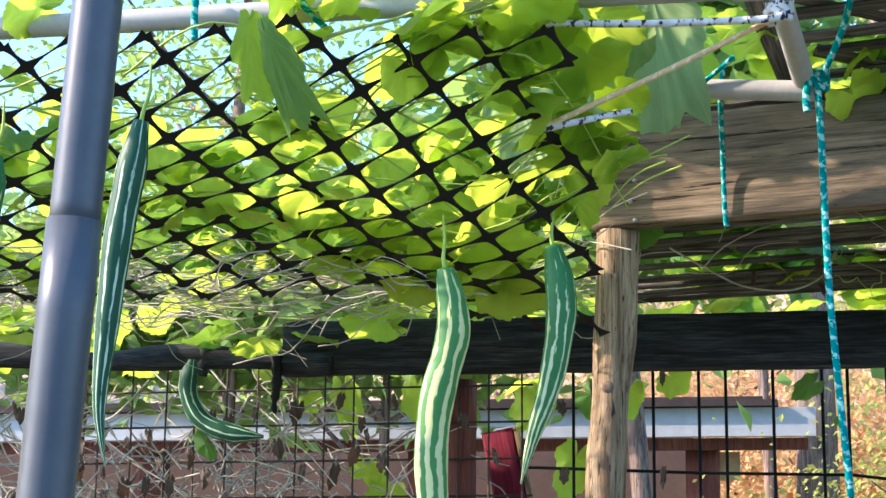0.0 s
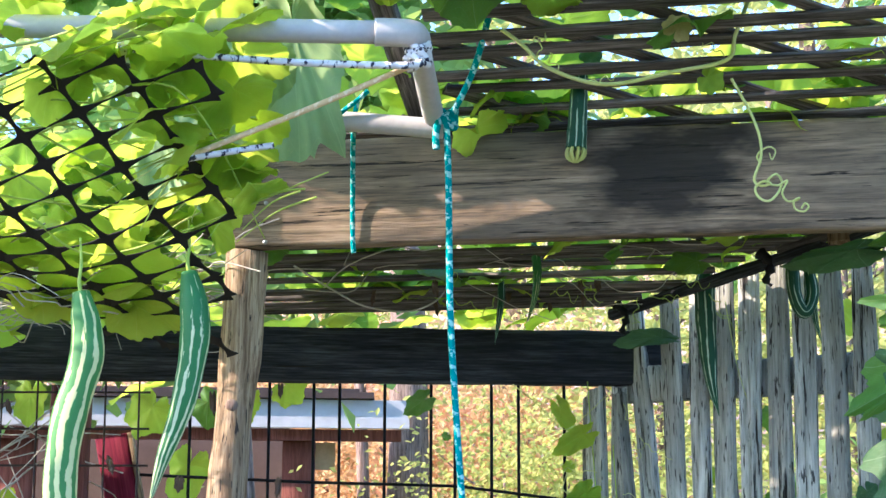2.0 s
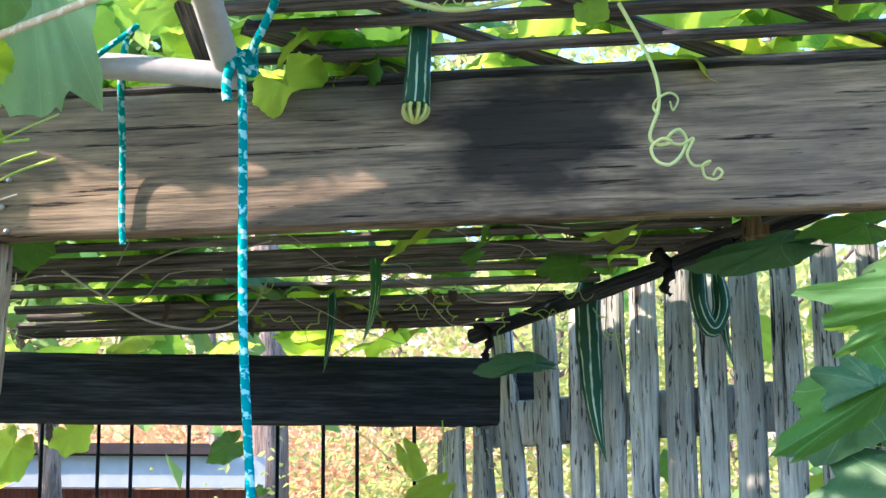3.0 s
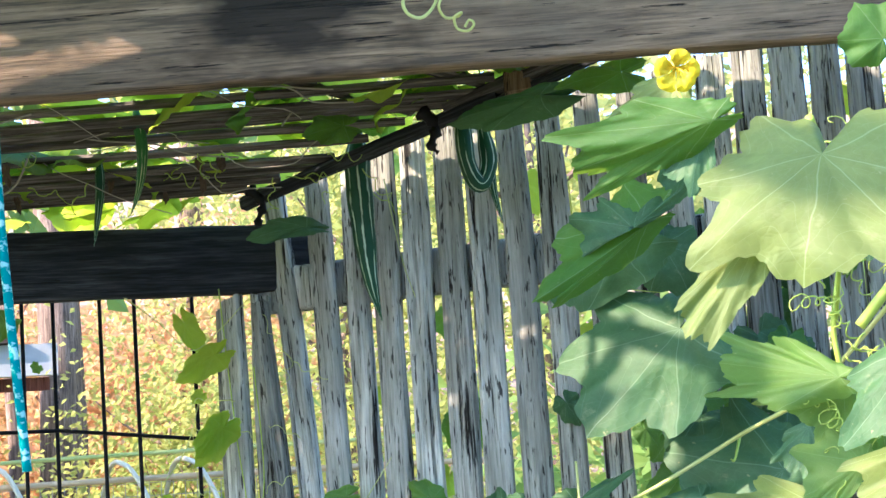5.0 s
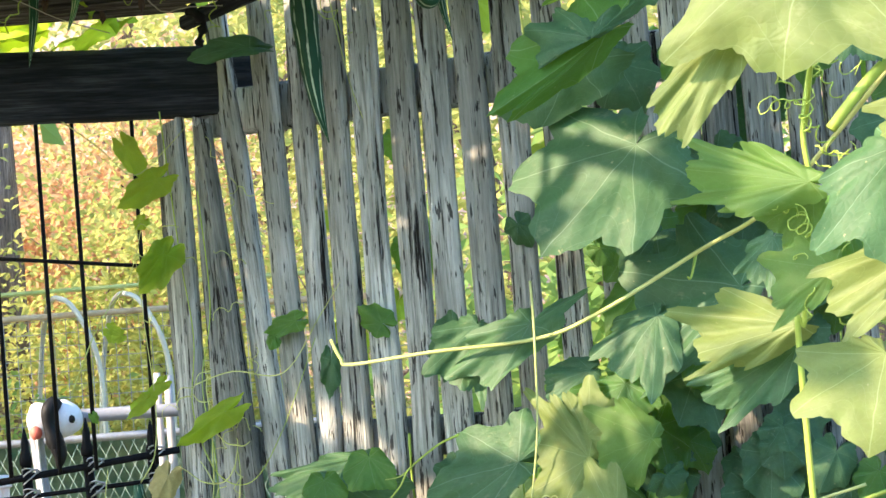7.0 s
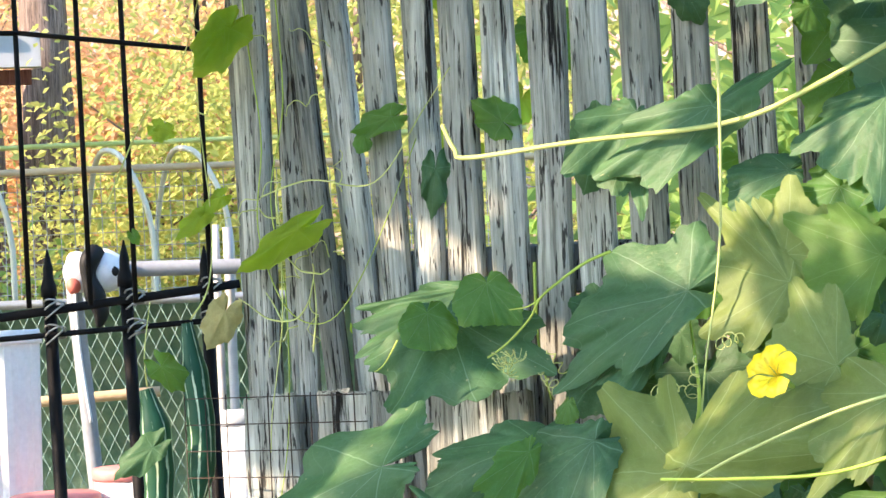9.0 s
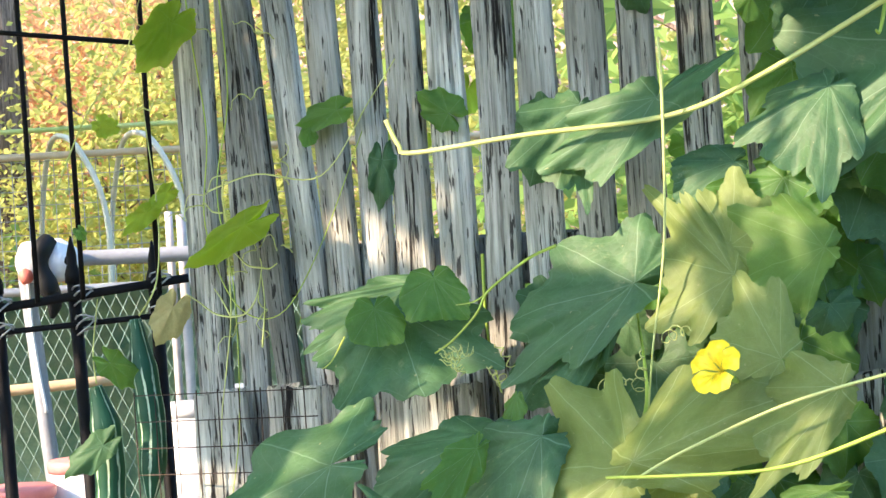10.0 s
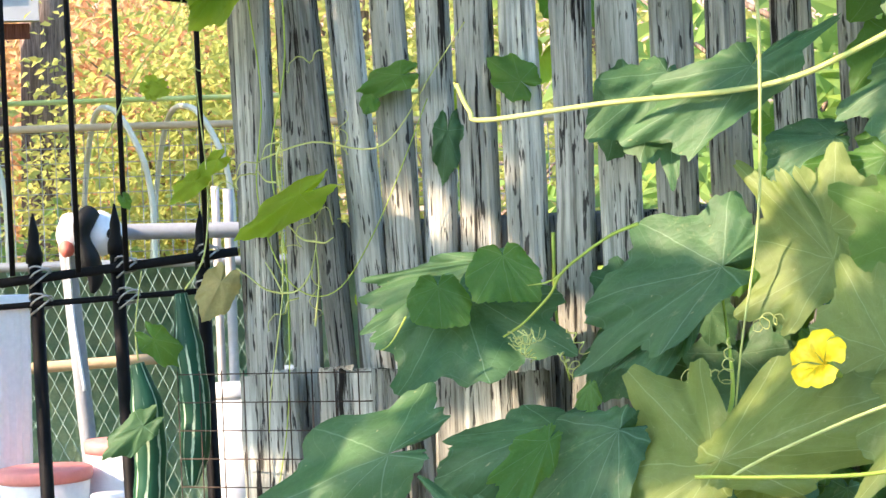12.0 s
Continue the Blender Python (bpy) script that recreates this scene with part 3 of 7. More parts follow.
picket(0.294, 0.060, 1.460, 0.80, -0.045, 92, "back_board", 0.1)
picket(0.366, 0.060, 1.430, 0.50, -0.045, 93, "back_board", 0.1)
picket(0.438, 0.060, 1.450, -0.40, -0.045, 94, "back_board", 0.1)
picket(0.510, 0.060, 1.420, 0.80, -0.045, 95, "back_board", 0.1)
picket(0.582, 0.060, 1.440, 0.50, -0.045, 96, "back_board", 0.1)
picket(0.654, 0.060, 1.460, -0.40, -0.045, 97, "back_board", 0.1)
picket(0.726, 0.060, 1.430, 0.80, -0.045, 98, "back_board", 0.1)
picket(0.798, 0.060, 1.450, 0.50, -0.045, 99, "back_board", 0.1)
picket(0.870, 0.060, 1.420, -0.40, -0.045, 100, "back_board", 0.1)
picket(0.942, 0.060, 1.440, 0.80, -0.045, 101, "back_board", 0.1)
picket(1.014, 0.060, 1.460, 0.50, -0.045, 102, "back_board", 0.1)
picket(1.086, 0.060, 1.430, -0.40, -0.045, 103, "back_board", 0.1)
for z, h in ((2.08, 0.092), (1.42, 0.075)):
    rail = part("rail", plank(2.2, h, 0.035, random.Random(int(z * 100)), 40, 0.003), GREY_WOOD, fence, "grey horizontal back rail")
    rail.matrix_local = Matrix.Translation(fence_at(0.03, -0.034, z)) @ Matrix.Rotation(FENCE_TURN, 4, "Z")

# ---- lattice roof ----
ROOF_U, ROOF_D, ROOF_0 = Vector((0.976, -0.22, 0)), Vector((0.22, 0.976, -0.36)), Vector((-0.39, 3.84, 2.53))
lattice = thing("lattice_roof", "flat pergola roof of dark weathered wooden laths", "roof", kind="structure")
right_limit = lambda d: 0.60 + 1.614 * (0.755 - d)


def lath(a, b, width, thick, seed, lift=0.0):
    """One lath from a to b, lying in the roof's slope."""
    r = random.Random(seed)
    x = (b - a).normalized()
    z = ROOF_U.cross(ROOF_D).normalized()
    y = z.cross(x)
    ob = part("lath", plank((b - a).length, thick, width * r.uniform(0.8, 1.15), r, 14, 0.0025), LATH_WOOD, lattice, smooth=False)
    ob.matrix_local = Matrix.Translation(a + z * (lift + r.uniform(-0.004, 0.004))) @ Matrix((x, y, z)).transposed().to_4x4()


for i in range(26):
    d = (-0.56 + i * 0.062 if i < 15 else 0.352 + (i - 15) * 0.04) + rng.uniform(-0.008, 0.008)
    end = min(right_limit(d), 1.9) - 0.01
    a = ROOF_0 + ROOF_U * ((0.34 if d < -0.04 else -0.32) + rng.uniform(-0.03, 0.03)) + ROOF_D * (d + rng.uniform(-0.012, 0.012))
    b = ROOF_0 + ROOF_U * (end + rng.uniform(-0.02, 0.03)) + ROOF_D * (d + rng.uniform(-0.012, 0.012))
    lath(a, b, 0.028 if i < 15 else 0.023, 0.011, 100 + i)
for i in range(9):
    s0, d0, d1 = -0.95 + i * 0.27, -0.56, 0.76
    s1 = s0 + (d1 - d0) / math.tan(radians(30))
    lo = max(0.0, (-0.32 - s0) / (s1 - s0))
    while s0 + (s1 - s0) * lo < (0.34 if d0 + (d1 - d0) * lo < -0.04 else -0.32):
        lo += 0.01
    hi = 1.0
    while hi > lo and s0 + (s1 - s0) * hi > min(1.9, right_limit(d0 + (d1 - d0) * hi)):
        hi -= 0.01
    if hi - lo > 0.08:
        p = [ROOF_0 + ROOF_U * (s0 + (s1 - s0) * q) + ROOF_D * (d0 + (d1 - d0) * q) for q in (lo, hi)]
        lath(p[0], p[1], 0.030, 0.012, 200 + i, 0.013)
rafter = part("rafter", plank(0.62, 0.055, 0.04, random.Random(77), 16, 0.003), LATH_WOOD, lattice, "dark rafter end")
rz = ROOF_U.cross(ROOF_D).normalized()
rx = ROOF_D.normalized()
rafter.matrix_local = Matrix.Translation(ROOF_0 + ROOF_U * 0.27 - ROOF_D * 0.56 + rz * 0.02) @ Matrix((rx, rz.cross(rx), rz)).transposed().to_4x4()
edge_at = lambda d, drop=0.02: ROOF_0 + ROOF_U * right_limit(d) + ROOF_D * d - Vector((0, 0, drop))
for k, (d0, d1, drop, high, deep) in enumerate(((0.76, 0.44, 0.016, 0.026, 0.026), (0.50, 0.14, 0.010, 0.024, 0.030), (0.20, -0.22, 0.014, 0.030, 0.024), (0.60, 0.28, 0.030, 0.012, 0.018))):
    a, b = edge_at(d0, drop), edge_at(d1, drop + 0.012)
    x = (b - a).normalized()
    y = Vector((0, 0, 1)).cross(x).normalized()
    ob = part("edge_board", plank((b - a).length, high, deep, random.Random(300 + k), 18, 0.005), FAR_BEAM_WOOD if k != 1 else LATH_WOOD, lattice, "dark rough edge board", smooth=False)
    ob.matrix_local = Matrix.Translation(a) @ Matrix((x, y, x.cross(y))).transposed().to_4x4()
for d, w in ((0.43, 0.05), (0.19, 0.06)):
    block = part("block", plank(w, 0.045, 0.045, random.Random(int(d * 100)), 5, 0.003), POST_WOOD, lattice, "bare tan wood block", smooth=False)
    block.matrix_local = Matrix.Translation(edge_at(d, 0.016)) @ Matrix.Rotation(radians(-32), 4, "Z")
for d, r in ((0.74, 0.012), (0.52, 0.015)):
    bm = bmesh.new()
    c = edge_at(d, 0.03)
    tube(bm, smooth_path([c + Vector((-0.02, -0.01, 0.03)), c + Vector((0.006, -0.016, 0.0)), c + Vector((-0.004, -0.012, -0.035)), c + Vector((0.008, -0.01, -0.05))], 5), lambda q: r * (1 - 0.6 * q) + 0.004 * math.sin(q * 25), 9)
    part("tar_cloth", bm, NET_BLACK, lattice, "black wrapped cloth at the edge")

# ---- pipes ----
pipe_frame = thing("pvc_pipe_frame", "grey plastic pipe frame holding the trellis net", "pipe frame")


def pipe(name, pts, r, mat, parent, label="", steps=8):
    return part(name, tube(bmesh.new(), smooth_path(pts, steps), r, 20), mat, parent, label)


FR = Vector((-0.145, 3.145, 2.545))
pipe("front_pipe", [(-2.6, 3.10, 2.534), (-1.4, 3.12, 2.539), FR - Vector((0.05, 0, 0))], 0.0215, PVC_GREY, pipe_frame)
pipe("elbow", [FR - Vector((0.075, 0.001, 0)), FR - Vector((0.035, 0, 0)), FR + Vector((-0.008, 0.008, 0)), FR + Vector((0, 0.035, 0)), FR + Vector((0.003, 0.07, 0))], 0.0255, PVC_GREY, pipe_frame, "grey pipe elbow")
pipe("side_pipe", [FR + Vector((0.002, 0.05, 0)), (-0.105, 3.585, 2.505)], 0.0215, PVC_GREY, pipe_frame)
pipe("back_pipe", [(-0.62, 3.615, 2.505), (-0.35, 3.605, 2.505), (-0.085, 3.59, 2.485)], 0.0205, PVC_GREY, pipe_frame)
pole = thing("grey_pipe_pole", "blue-grey plastic pipe leg with a sleeve joint", "pipe")
PT, PB = Vector((-1.008, 2.28, 2.24)), Vector((-1.0425, 2.28, 1.55))
PD = (PT - PB).normalized()
pipe("upper_pipe", [PB + PD * 0.40, PT + PD * 0.3], 0.0328, PVC_BLUE, pole)
pipe("lower_pipe", [PB - PD * 1.54, PB + PD * 0.418], 0.0360, PVC_BLUE, pole, "wider lower sleeve")

# ---- trellis net ----
NET_O = Vector((-0.835, 3.147, 0))
NET_A, NET_B = Vector((0.030, 0.0435, 0)), Vector((0.105, -0.046, 0))


def soft(v, w):
    """Zero before 0, then rising steadily, with a rounded turn."""
    return w * math.log(1 + math.exp(min(v / w, 30)))


def net_turn(x):
    """How far back the hanging net turns level: sooner on its slack side."""
    return 3.19 + 0.22 * min(1.0, max(0.0, (x + 1.0) / 0.42))


def net_z(x, y):
    return 2.46 - 0.8 * (y - 2.99) + 0.45 * soft(y - net_turn(x), 0.035) + 0.010 * math.sin(x * 7 + 1) * math.sin((y - 2.9) * 9)


def net_point(i, j):
    p = NET_O + NET_A * i + NET_B * j
    w = Vector((noise.noise(Vector((i * 0.9, j * 0.9, 2))), noise.noise(Vector((i * 0.9, j * 0.9, 7))), 0)) * 0.011
    p = p + w
    p.y += 0.21 * soft(p.y - net_turn(p.x), 0.035)
    return Vector((p.x, p.y, net_z(p.x, p.y)))


def net_inside(p):
    return -2.6 < p.x < -0.47 and 2.975 < p.y < 3.70


NET_UP = Vector((0, 0.62, 0.78))


def strand(bm, a, b, mid, end, thick):
    """A flat plastic strand that widens softly into both knots."""
    side = NET_UP.cross(b - a).normalized()
    rows = []
    for k in range(9):
        t = k / 8
        w = mid + (end - mid) * abs(2 * t - 1) ** 2.1
        c = a.lerp(b, t)
        rows.append([bm.verts.new(c + side * w + NET_UP * thick), bm.verts.new(c - side * w + NET_UP * thick),
                     bm.verts.new(c - side * w - NET_UP * thick), bm.verts.new(c + side * w - NET_UP * thick)])
    for p, q in zip(rows, rows[1:]):
        for k in range(4):
            bm.faces.new((p[k], p[(k + 1) % 4], q[(k + 1) % 4], q[k]))


bm = bmesh.new()
for i in range(-44, 40):
    for j in range(-24, 14):
        p = net_point(i, j)
        if not net_inside(p):
            continue
        for q, mid, end in ((net_point(i + 1, j), 0.0036, 0.0130), (net_point(i, j + 1), 0.0012, 0.0108)):
            if net_inside(q):
                strand(bm, p, q, mid, end, 0.0014)
net = part("trellis_net", bm, NET_BLACK, smooth=False)
tagged(net, "black plastic trellis netting with large diamond meshes", "net")


# ---- wire mesh under the back beam ----
def rods(name, label, parent, lines, r, mat):
    for a, b in lines:
        part(name, tube(bmesh.new(), [a, Vector(a).lerp(Vector(b), 0.5), b], r, 6), mat, parent)


mesh_panel = thing("wire_mesh_panel", "rusty square-mesh wire panel under the beam", "wire mesh")
for k in range(14):
    x = -1.95 + k * 0.087 + rng.uniform(-0.004, 0.004)
    rods("wire", "", mesh_panel, [((x, 4.60, 0.9), (x + rng.uniform(-0.01, 0.01), 4.60, 2.14))], 0.0028, WIRE_RUST)
for k in range(13):
    z = 2.135 - k * 0.0925
    rods("wire", "", mesh_panel, [((-2.0, 4.606, z), (-0.80, 4.606, z + 0.01))], 0.0028, WIRE_RUST)
trellis = thing("iron_trellis_rods", "thin black iron trellis rods between beam and fence", "trellis")
for x in (-0.70, -0.60, -0.50, -0.387, -0.321, -0.206, -0.088, -0.027, 0.066, 0.135, 0.252):
    low = 1.40 if x > -0.03 else 1.2
    rods("rod", "", trellis, [((x + 0.004, 4.62, low), (x, 4.62, 2.10))], 0.0042, IRON_BLACK)
rods("rod", "", trellis, [((-0.82, 4.612, 1.845), (-0.388, 4.612, 1.83)), ((-0.388, 4.612, 1.83), (-0.02, 4.612, 1.824)), ((-0.02, 4.612, 1.824), (0.255, 4.612, 1.792))], 0.0040, IRON_BLACK)

# ---- black iron fence ----
iron = thing("black_iron_fence", "black iron garden fence with pointed finials", "fence")


def bar(x0, x1, top):
    b = part("bar", tube(bmesh.new(), [(x1, 4.70, 0), ((x0 + x1) / 2, 4.70, top / 2), (x0, 4.70, top - 0.06)], 0.0102, 8), IRON_BLACK, iron)
    bm = bmesh.new()
    tube(bm, [(x0, 4.70, top - 0.075), (x0, 4.70, top - 0.06), (x0, 4.70, top - 0.045), (x0, 4.70, top - 0.03), (x0, 4.70, top)], lambda s: 0.0125 if s < 0.25 else (0.008 if s < 0.5 else 0.0115 * (1.6 - 1.5 * s)), 8)
    part("finial", bm, IRON_BLACK, b)


for x0, x1, top in ((-0.37, -0.34, 1.46), (-0.245, -0.225, 1.47), (-0.12, -0.10, 1.48), (0.005, 0.025, 1.492), (0.125, 0.155, 1.502), (0.252, 0.272, 1.487)):
    bar(x0, x1, top)
part("rail", plank(0.86, 0.014, 0.014, random.Random(1), 10, 0.0004), IRON_BLACK, iron).matrix_local = pose(-0.55, 4.69, 1.342, 0, -5.4, 0)
part("rail", plank(0.83, 0.009, 0.009, random.Random(2), 10, 0.0004), IRON_BLACK, iron).matrix_local = pose(-0.55, 4.69, 1.335, 0, -2.2, 0)
for x, z in ((0.013, 1.397), (0.140, 1.407), (0.262, 1.42), (0.013, 1.357), (0.142, 1.36), (0.258, 1.366)):
    bm = bmesh.new()
    for k in range(3):
        ring = [Vector((x + 0.017 * math.cos(a) * (1 if k else 0.9), 4.692 + 0.016 * math.sin(a), z + (k - 1) * 0.004 + 0.012 * math.cos(a + k))) for a in np.linspace(0, 6.2832, 13)]
        tube(bm, ring, 0.0016, 5, caps=False)
    part("wire_tie", bm, WIRE_GALV, iron, "twisted wire tie")


# ---- gourds ----
def gourd(label, pts, r, shape, mat=GOURD, at=None, stalk=True, blossom=False):
    """A hanging fruit along pts; shape gives the width from stalk to tip."""
    p0 = Vector(pts[0])
    g = thing("snake_gourd", label, "gourd", p0, "hanging gourds")
    bm = bmesh.new()
    path = smooth_path([Vector(p) - p0 for p in pts], 9)
    tube(bm, path, lambda s: r * shape(s) * (1 + 0.03 * math.sin(s * 26 + r * 900)), 22, lobes=0.012)
    part("fruit", bm, mat, g)
    if stalk:
        t = (path[0] - path[2]).normalized()
        bm = bmesh.new()
        tube(bm, smooth_path([-t * 0.004, t * 0.02, t * 0.04 + Vector((0.006, 0, 0.012)), t * 0.05 + Vector((0.004, 0, 0.05))], 5), lambda s: 0.0042 - 0.0022 * s, 7)
        part("stalk", bm, GREEN_STEM, g)
    if blossom:
        bm = bmesh.new()
        e, t = path[-1], (path[-1] - path[-4]).normalized()
        for k in range(9):
            a = k * 0.698
            d = Vector((math.cos(a), math.sin(a), 0))
            tube(bm, smooth_path([e + d * r * 0.4 - t * 0.012, e + d * r * 0.9 + t * 0.004, e + d * r * 0.75 + t * 0.018, e + d * r * 0.2 + t * 0.026], 4), 0.0035, 6)
        part("blossom_end", bm, PALE_TENDRIL, g, "withered pale blossom end")
    return g


club = lambda s: min(1.0, 0.45 + 2.6 * s) * (1.0 if s < 0.62 else max(0.10, 1 - ((s - 0.62) / 0.38) ** 1.8 * 0.88))
cucumber = lambda s: min(1.0, 0.5 + 0.35 * min(1, s * 12) + 0.9 * max(0.0, s - 0.08)) * (1 - 0.28 * max(0.0, s - 0.55)) * (1 if s < 0.93 else max(0.12, 1 - (s - 0.93) * 12))
taper = lambda s: min(1.0, 0.5 + 3.5 * s) * max(0.06, (1 - s ** 2.4) ** 0.9)
snake = lambda s: min(1.0, 0.4 + 6 * s) * (1 if s < 0.8 else max(0.15, 1 - (s - 0.8) * 4.2))
gourd("striped snake gourd with pale yellow sunlit side", [(-0.741, 3.25, 2.085), (-0.725, 3.25, 1.976), (-0.752, 3.25, 1.86), (-0.762, 3.25, 1.76), (-0.757, 3.25, 1.67), (-0.742, 3.25, 1.585)], 0.0305, cucumber, GOURD_SUNLIT)
gourd("striped snake gourd tapering to its tip", [(-0.56, 3.34, 2.14), (-0.545, 3.34, 2.03), (-0.562, 3.34, 1.90), (-0.597, 3.34, 1.79), (-0.617, 3.34, 1.71)], 0.0285, taper)
gourd("long striped snake gourd behind the pipe pole", [(-1.190, 2.90, 2.281), (-1.218, 2.90, 2.10), (-1.231, 2.90, 1.95), (-1.238, 2.90, 1.80), (-1.222, 2.90, 1.705)], 0.0265, taper, GOURD_DARK)
gourd("long green snake gourd under the net", [(-1.50, 3.0, 2.26), (-1.515, 3.0, 2.1), (-1.52, 3.0, 1.92)], 0.026, taper)
gourd("curled dark striped gourd under the back pole", [(-1.632, 4.4, 2.10), (-1.640, 4.4, 2.02), (-1.605, 4.4, 1.95), (-1.53, 4.4, 1.915), (-1.44, 4.4, 1.905)], 0.024, snake, GOURD_DARK, stalk=False)
gourd("long dark gourd with fine white stripes on the pickets", [(0.565, 4.29, 2.35), (0.562, 4.29, 2.27), (0.567, 4.30, 2.17), (0.577, 4.31, 2.06), (0.596, 4.32, 1.98)], 0.026, lambda s: min(1.0, 0.35 + 4 * s) * max(0.07, 1 - s ** 3.2), GOURD_DARK)
gourd("short dark striped gourd in front of the beam", [(0.196, 3.62, 2.61), (0.192, 3.62, 2.54), (0.187, 3.62, 2.455)], 0.0215, lambda s: 0.8 + 0.2 * s, GOURD_DARK, blossom=True)
gourd("looped striped snake gourd at the fence top", [(0.742, 4.14, 2.34), (0.745, 4.14, 2.25), (0.766, 4.14, 2.205), (0.788, 4.15, 2.25), (0.776, 4.15, 2.34)], 0.0165, snake, GOURD_DARK, stalk=False)
gourd("thin striped gourd tip at the fence top", [(0.784, 4.16, 2.34), (0.79, 4.16, 2.26), (0.797, 4.16, 2.19), (0.810, 4.16, 2.135)], 0.012, taper, GOURD_DARK)
gourd("small thin gourd under the lattice", [(0.077, 4.36, 2.315), (0.074, 4.36, 2.24), (0.061, 4.36, 2.152)], 0.0095, taper, GOURD_DARK)
gourd("young bent green gourd under the lattice", [(0.146, 4.24, 2.385), (0.155, 4.24, 2.31), (0.147, 4.24, 2.24), (0.129, 4.24, 2.186)], 0.0115, taper, GOURD)
gourd("dark plump gourd hanging on the iron fence", [(0.148, 4.62, 1.265), (0.160, 4.62, 1.20), (0.162, 4.62, 1.12), (0.154, 4.62, 1.03), (0.150, 4.62, 0.98)], 0.0235, club, GOURD_DARK, stalk=False)
gourd("long dark striped gourd by the iron fence", [(0.215, 4.60, 1.365), (0.222, 4.60, 1.29), (0.230, 4.60, 1.19), (0.221, 4.60, 1.085)], 0.0215, lambda s: min(1.0, 0.4 + 2.2 * s) * (1 if s < 0.85 else 1 - (s - 0.85) * 4.5), GOURD_DARK, stalk=False)


# ---- ropes ----
def rope(label, pts, r, mat, knots=()):
    g = thing("rope", label, "rope", pts[0], "ropes")
    p0 = Vector(pts[0])
    part("cord", tube(bmesh.new(), smooth_path([Vector(p) - p0 for p in pts], 10), r, 8), mat, g)
    for k in knots:
        bm = bmesh.new()
        for turn in range(5):
            a0 = turn * 1.3
            c = Vector(k) - p0 + Vector((0, 0, (turn - 2) * 0.007))
            ring = [c + Vector((0.021 * math.cos(a + a0), 0.021 * math.sin(a + a0), 0.009 * math.sin(a * 2 + a0))) for a in np.linspace(0, 6.2832, 14)]
            tube(bm, ring, r * 0.95, 7, caps=False)
        part("knot", bm, mat, g, "tight wound knot")
    return g


KN = Vector((-0.082, 3.565, 2.50))
rope("teal and white rope hanging from a pipe knot", [KN + Vector((0, -0.02, 0.01)), KN + Vector((0.006, -0.022, -0.12)), KN + Vector((0.012, -0.02, -0.4)), KN + Vector((0.026, -0.02, -0.62)), KN + Vector((0.040, -0.018, -0.80))], 0.0068, TEAL_ROPE, (KN,))
rope("teal rope rising from the pipe knot", [KN + Vector((0.01, -0.02, 0.0)), (-0.03, 3.5, 2.58), (0.0, 3.42, 2.68), (0.03, 3.3, 2.8)], 0.0065, TEAL_ROPE)
rope("frayed short teal rope end at the knot", [KN + Vector((-0.012, -0.022, 0)), KN + Vector((-0.02, -0.026, -0.04)), KN + Vector((-0.018, -0.026, -0.07))], 0.0075, TEAL_ROPE)
rope("short teal rope end before the beam", [(-0.262, 3.64, 2.56), (-0.27, 3.655, 2.50), (-0.272, 3.745, 2.40), (-0.271, 3.76, 2.30), (-0.268, 3.765, 2.26)], 0.0055, TEAL_ROPE)
rope("teal rope wound to the back pipe", [(-0.40, 3.60, 2.46), (-0.33, 3.585, 2.49), (-0.27, 3.57, 2.53), (-0.24, 3.58, 2.56)], 0.005, TEAL_ROPE)
rope("teal strap end on the front pipe", [(-1.17, 3.085, 2.58), (-1.172, 3.08, 2.54), (-1.17, 3.08, 2.482)], 0.007, TEAL_ROPE)
rope("teal rope over the front pipe", [(-0.98, 3.10, 2.57), (-0.965, 3.078, 2.53), (-0.93, 3.10, 2.495)], 0.006, TEAL_ROPE)
RK = FR + Vector((0.002, 0.02, -0.035))
rope("white cord with black flecks along the pipe", [(-0.665, 3.10, 2.495), (-0.4, 3.11, 2.478), (-0.17, 3.125, 2.478), (-0.135, 3.15, 2.495)], 0.0068, WHITE_ROPE, (RK,))
rope("tan cord slanting down to the net corner", [(-0.155, 3.15, 2.485), (-0.35, 3.155, 2.398), (-0.56, 3.165, 2.312)], 0.0055, TAN_ROPE)
rope("white flecked cord at the net corner", [(-0.565, 3.16, 2.308), (-0.48, 3.175, 2.328), (-0.40, 3.2, 2.348)], 0.0062, WHITE_ROPE)
rope("white cord end hanging off the pipe", [(-0.665, 3.10, 2.505), (-0.652, 3.105, 2.46), (-0.648, 3.11, 2.41)], 0.006, WHITE_ROPE)


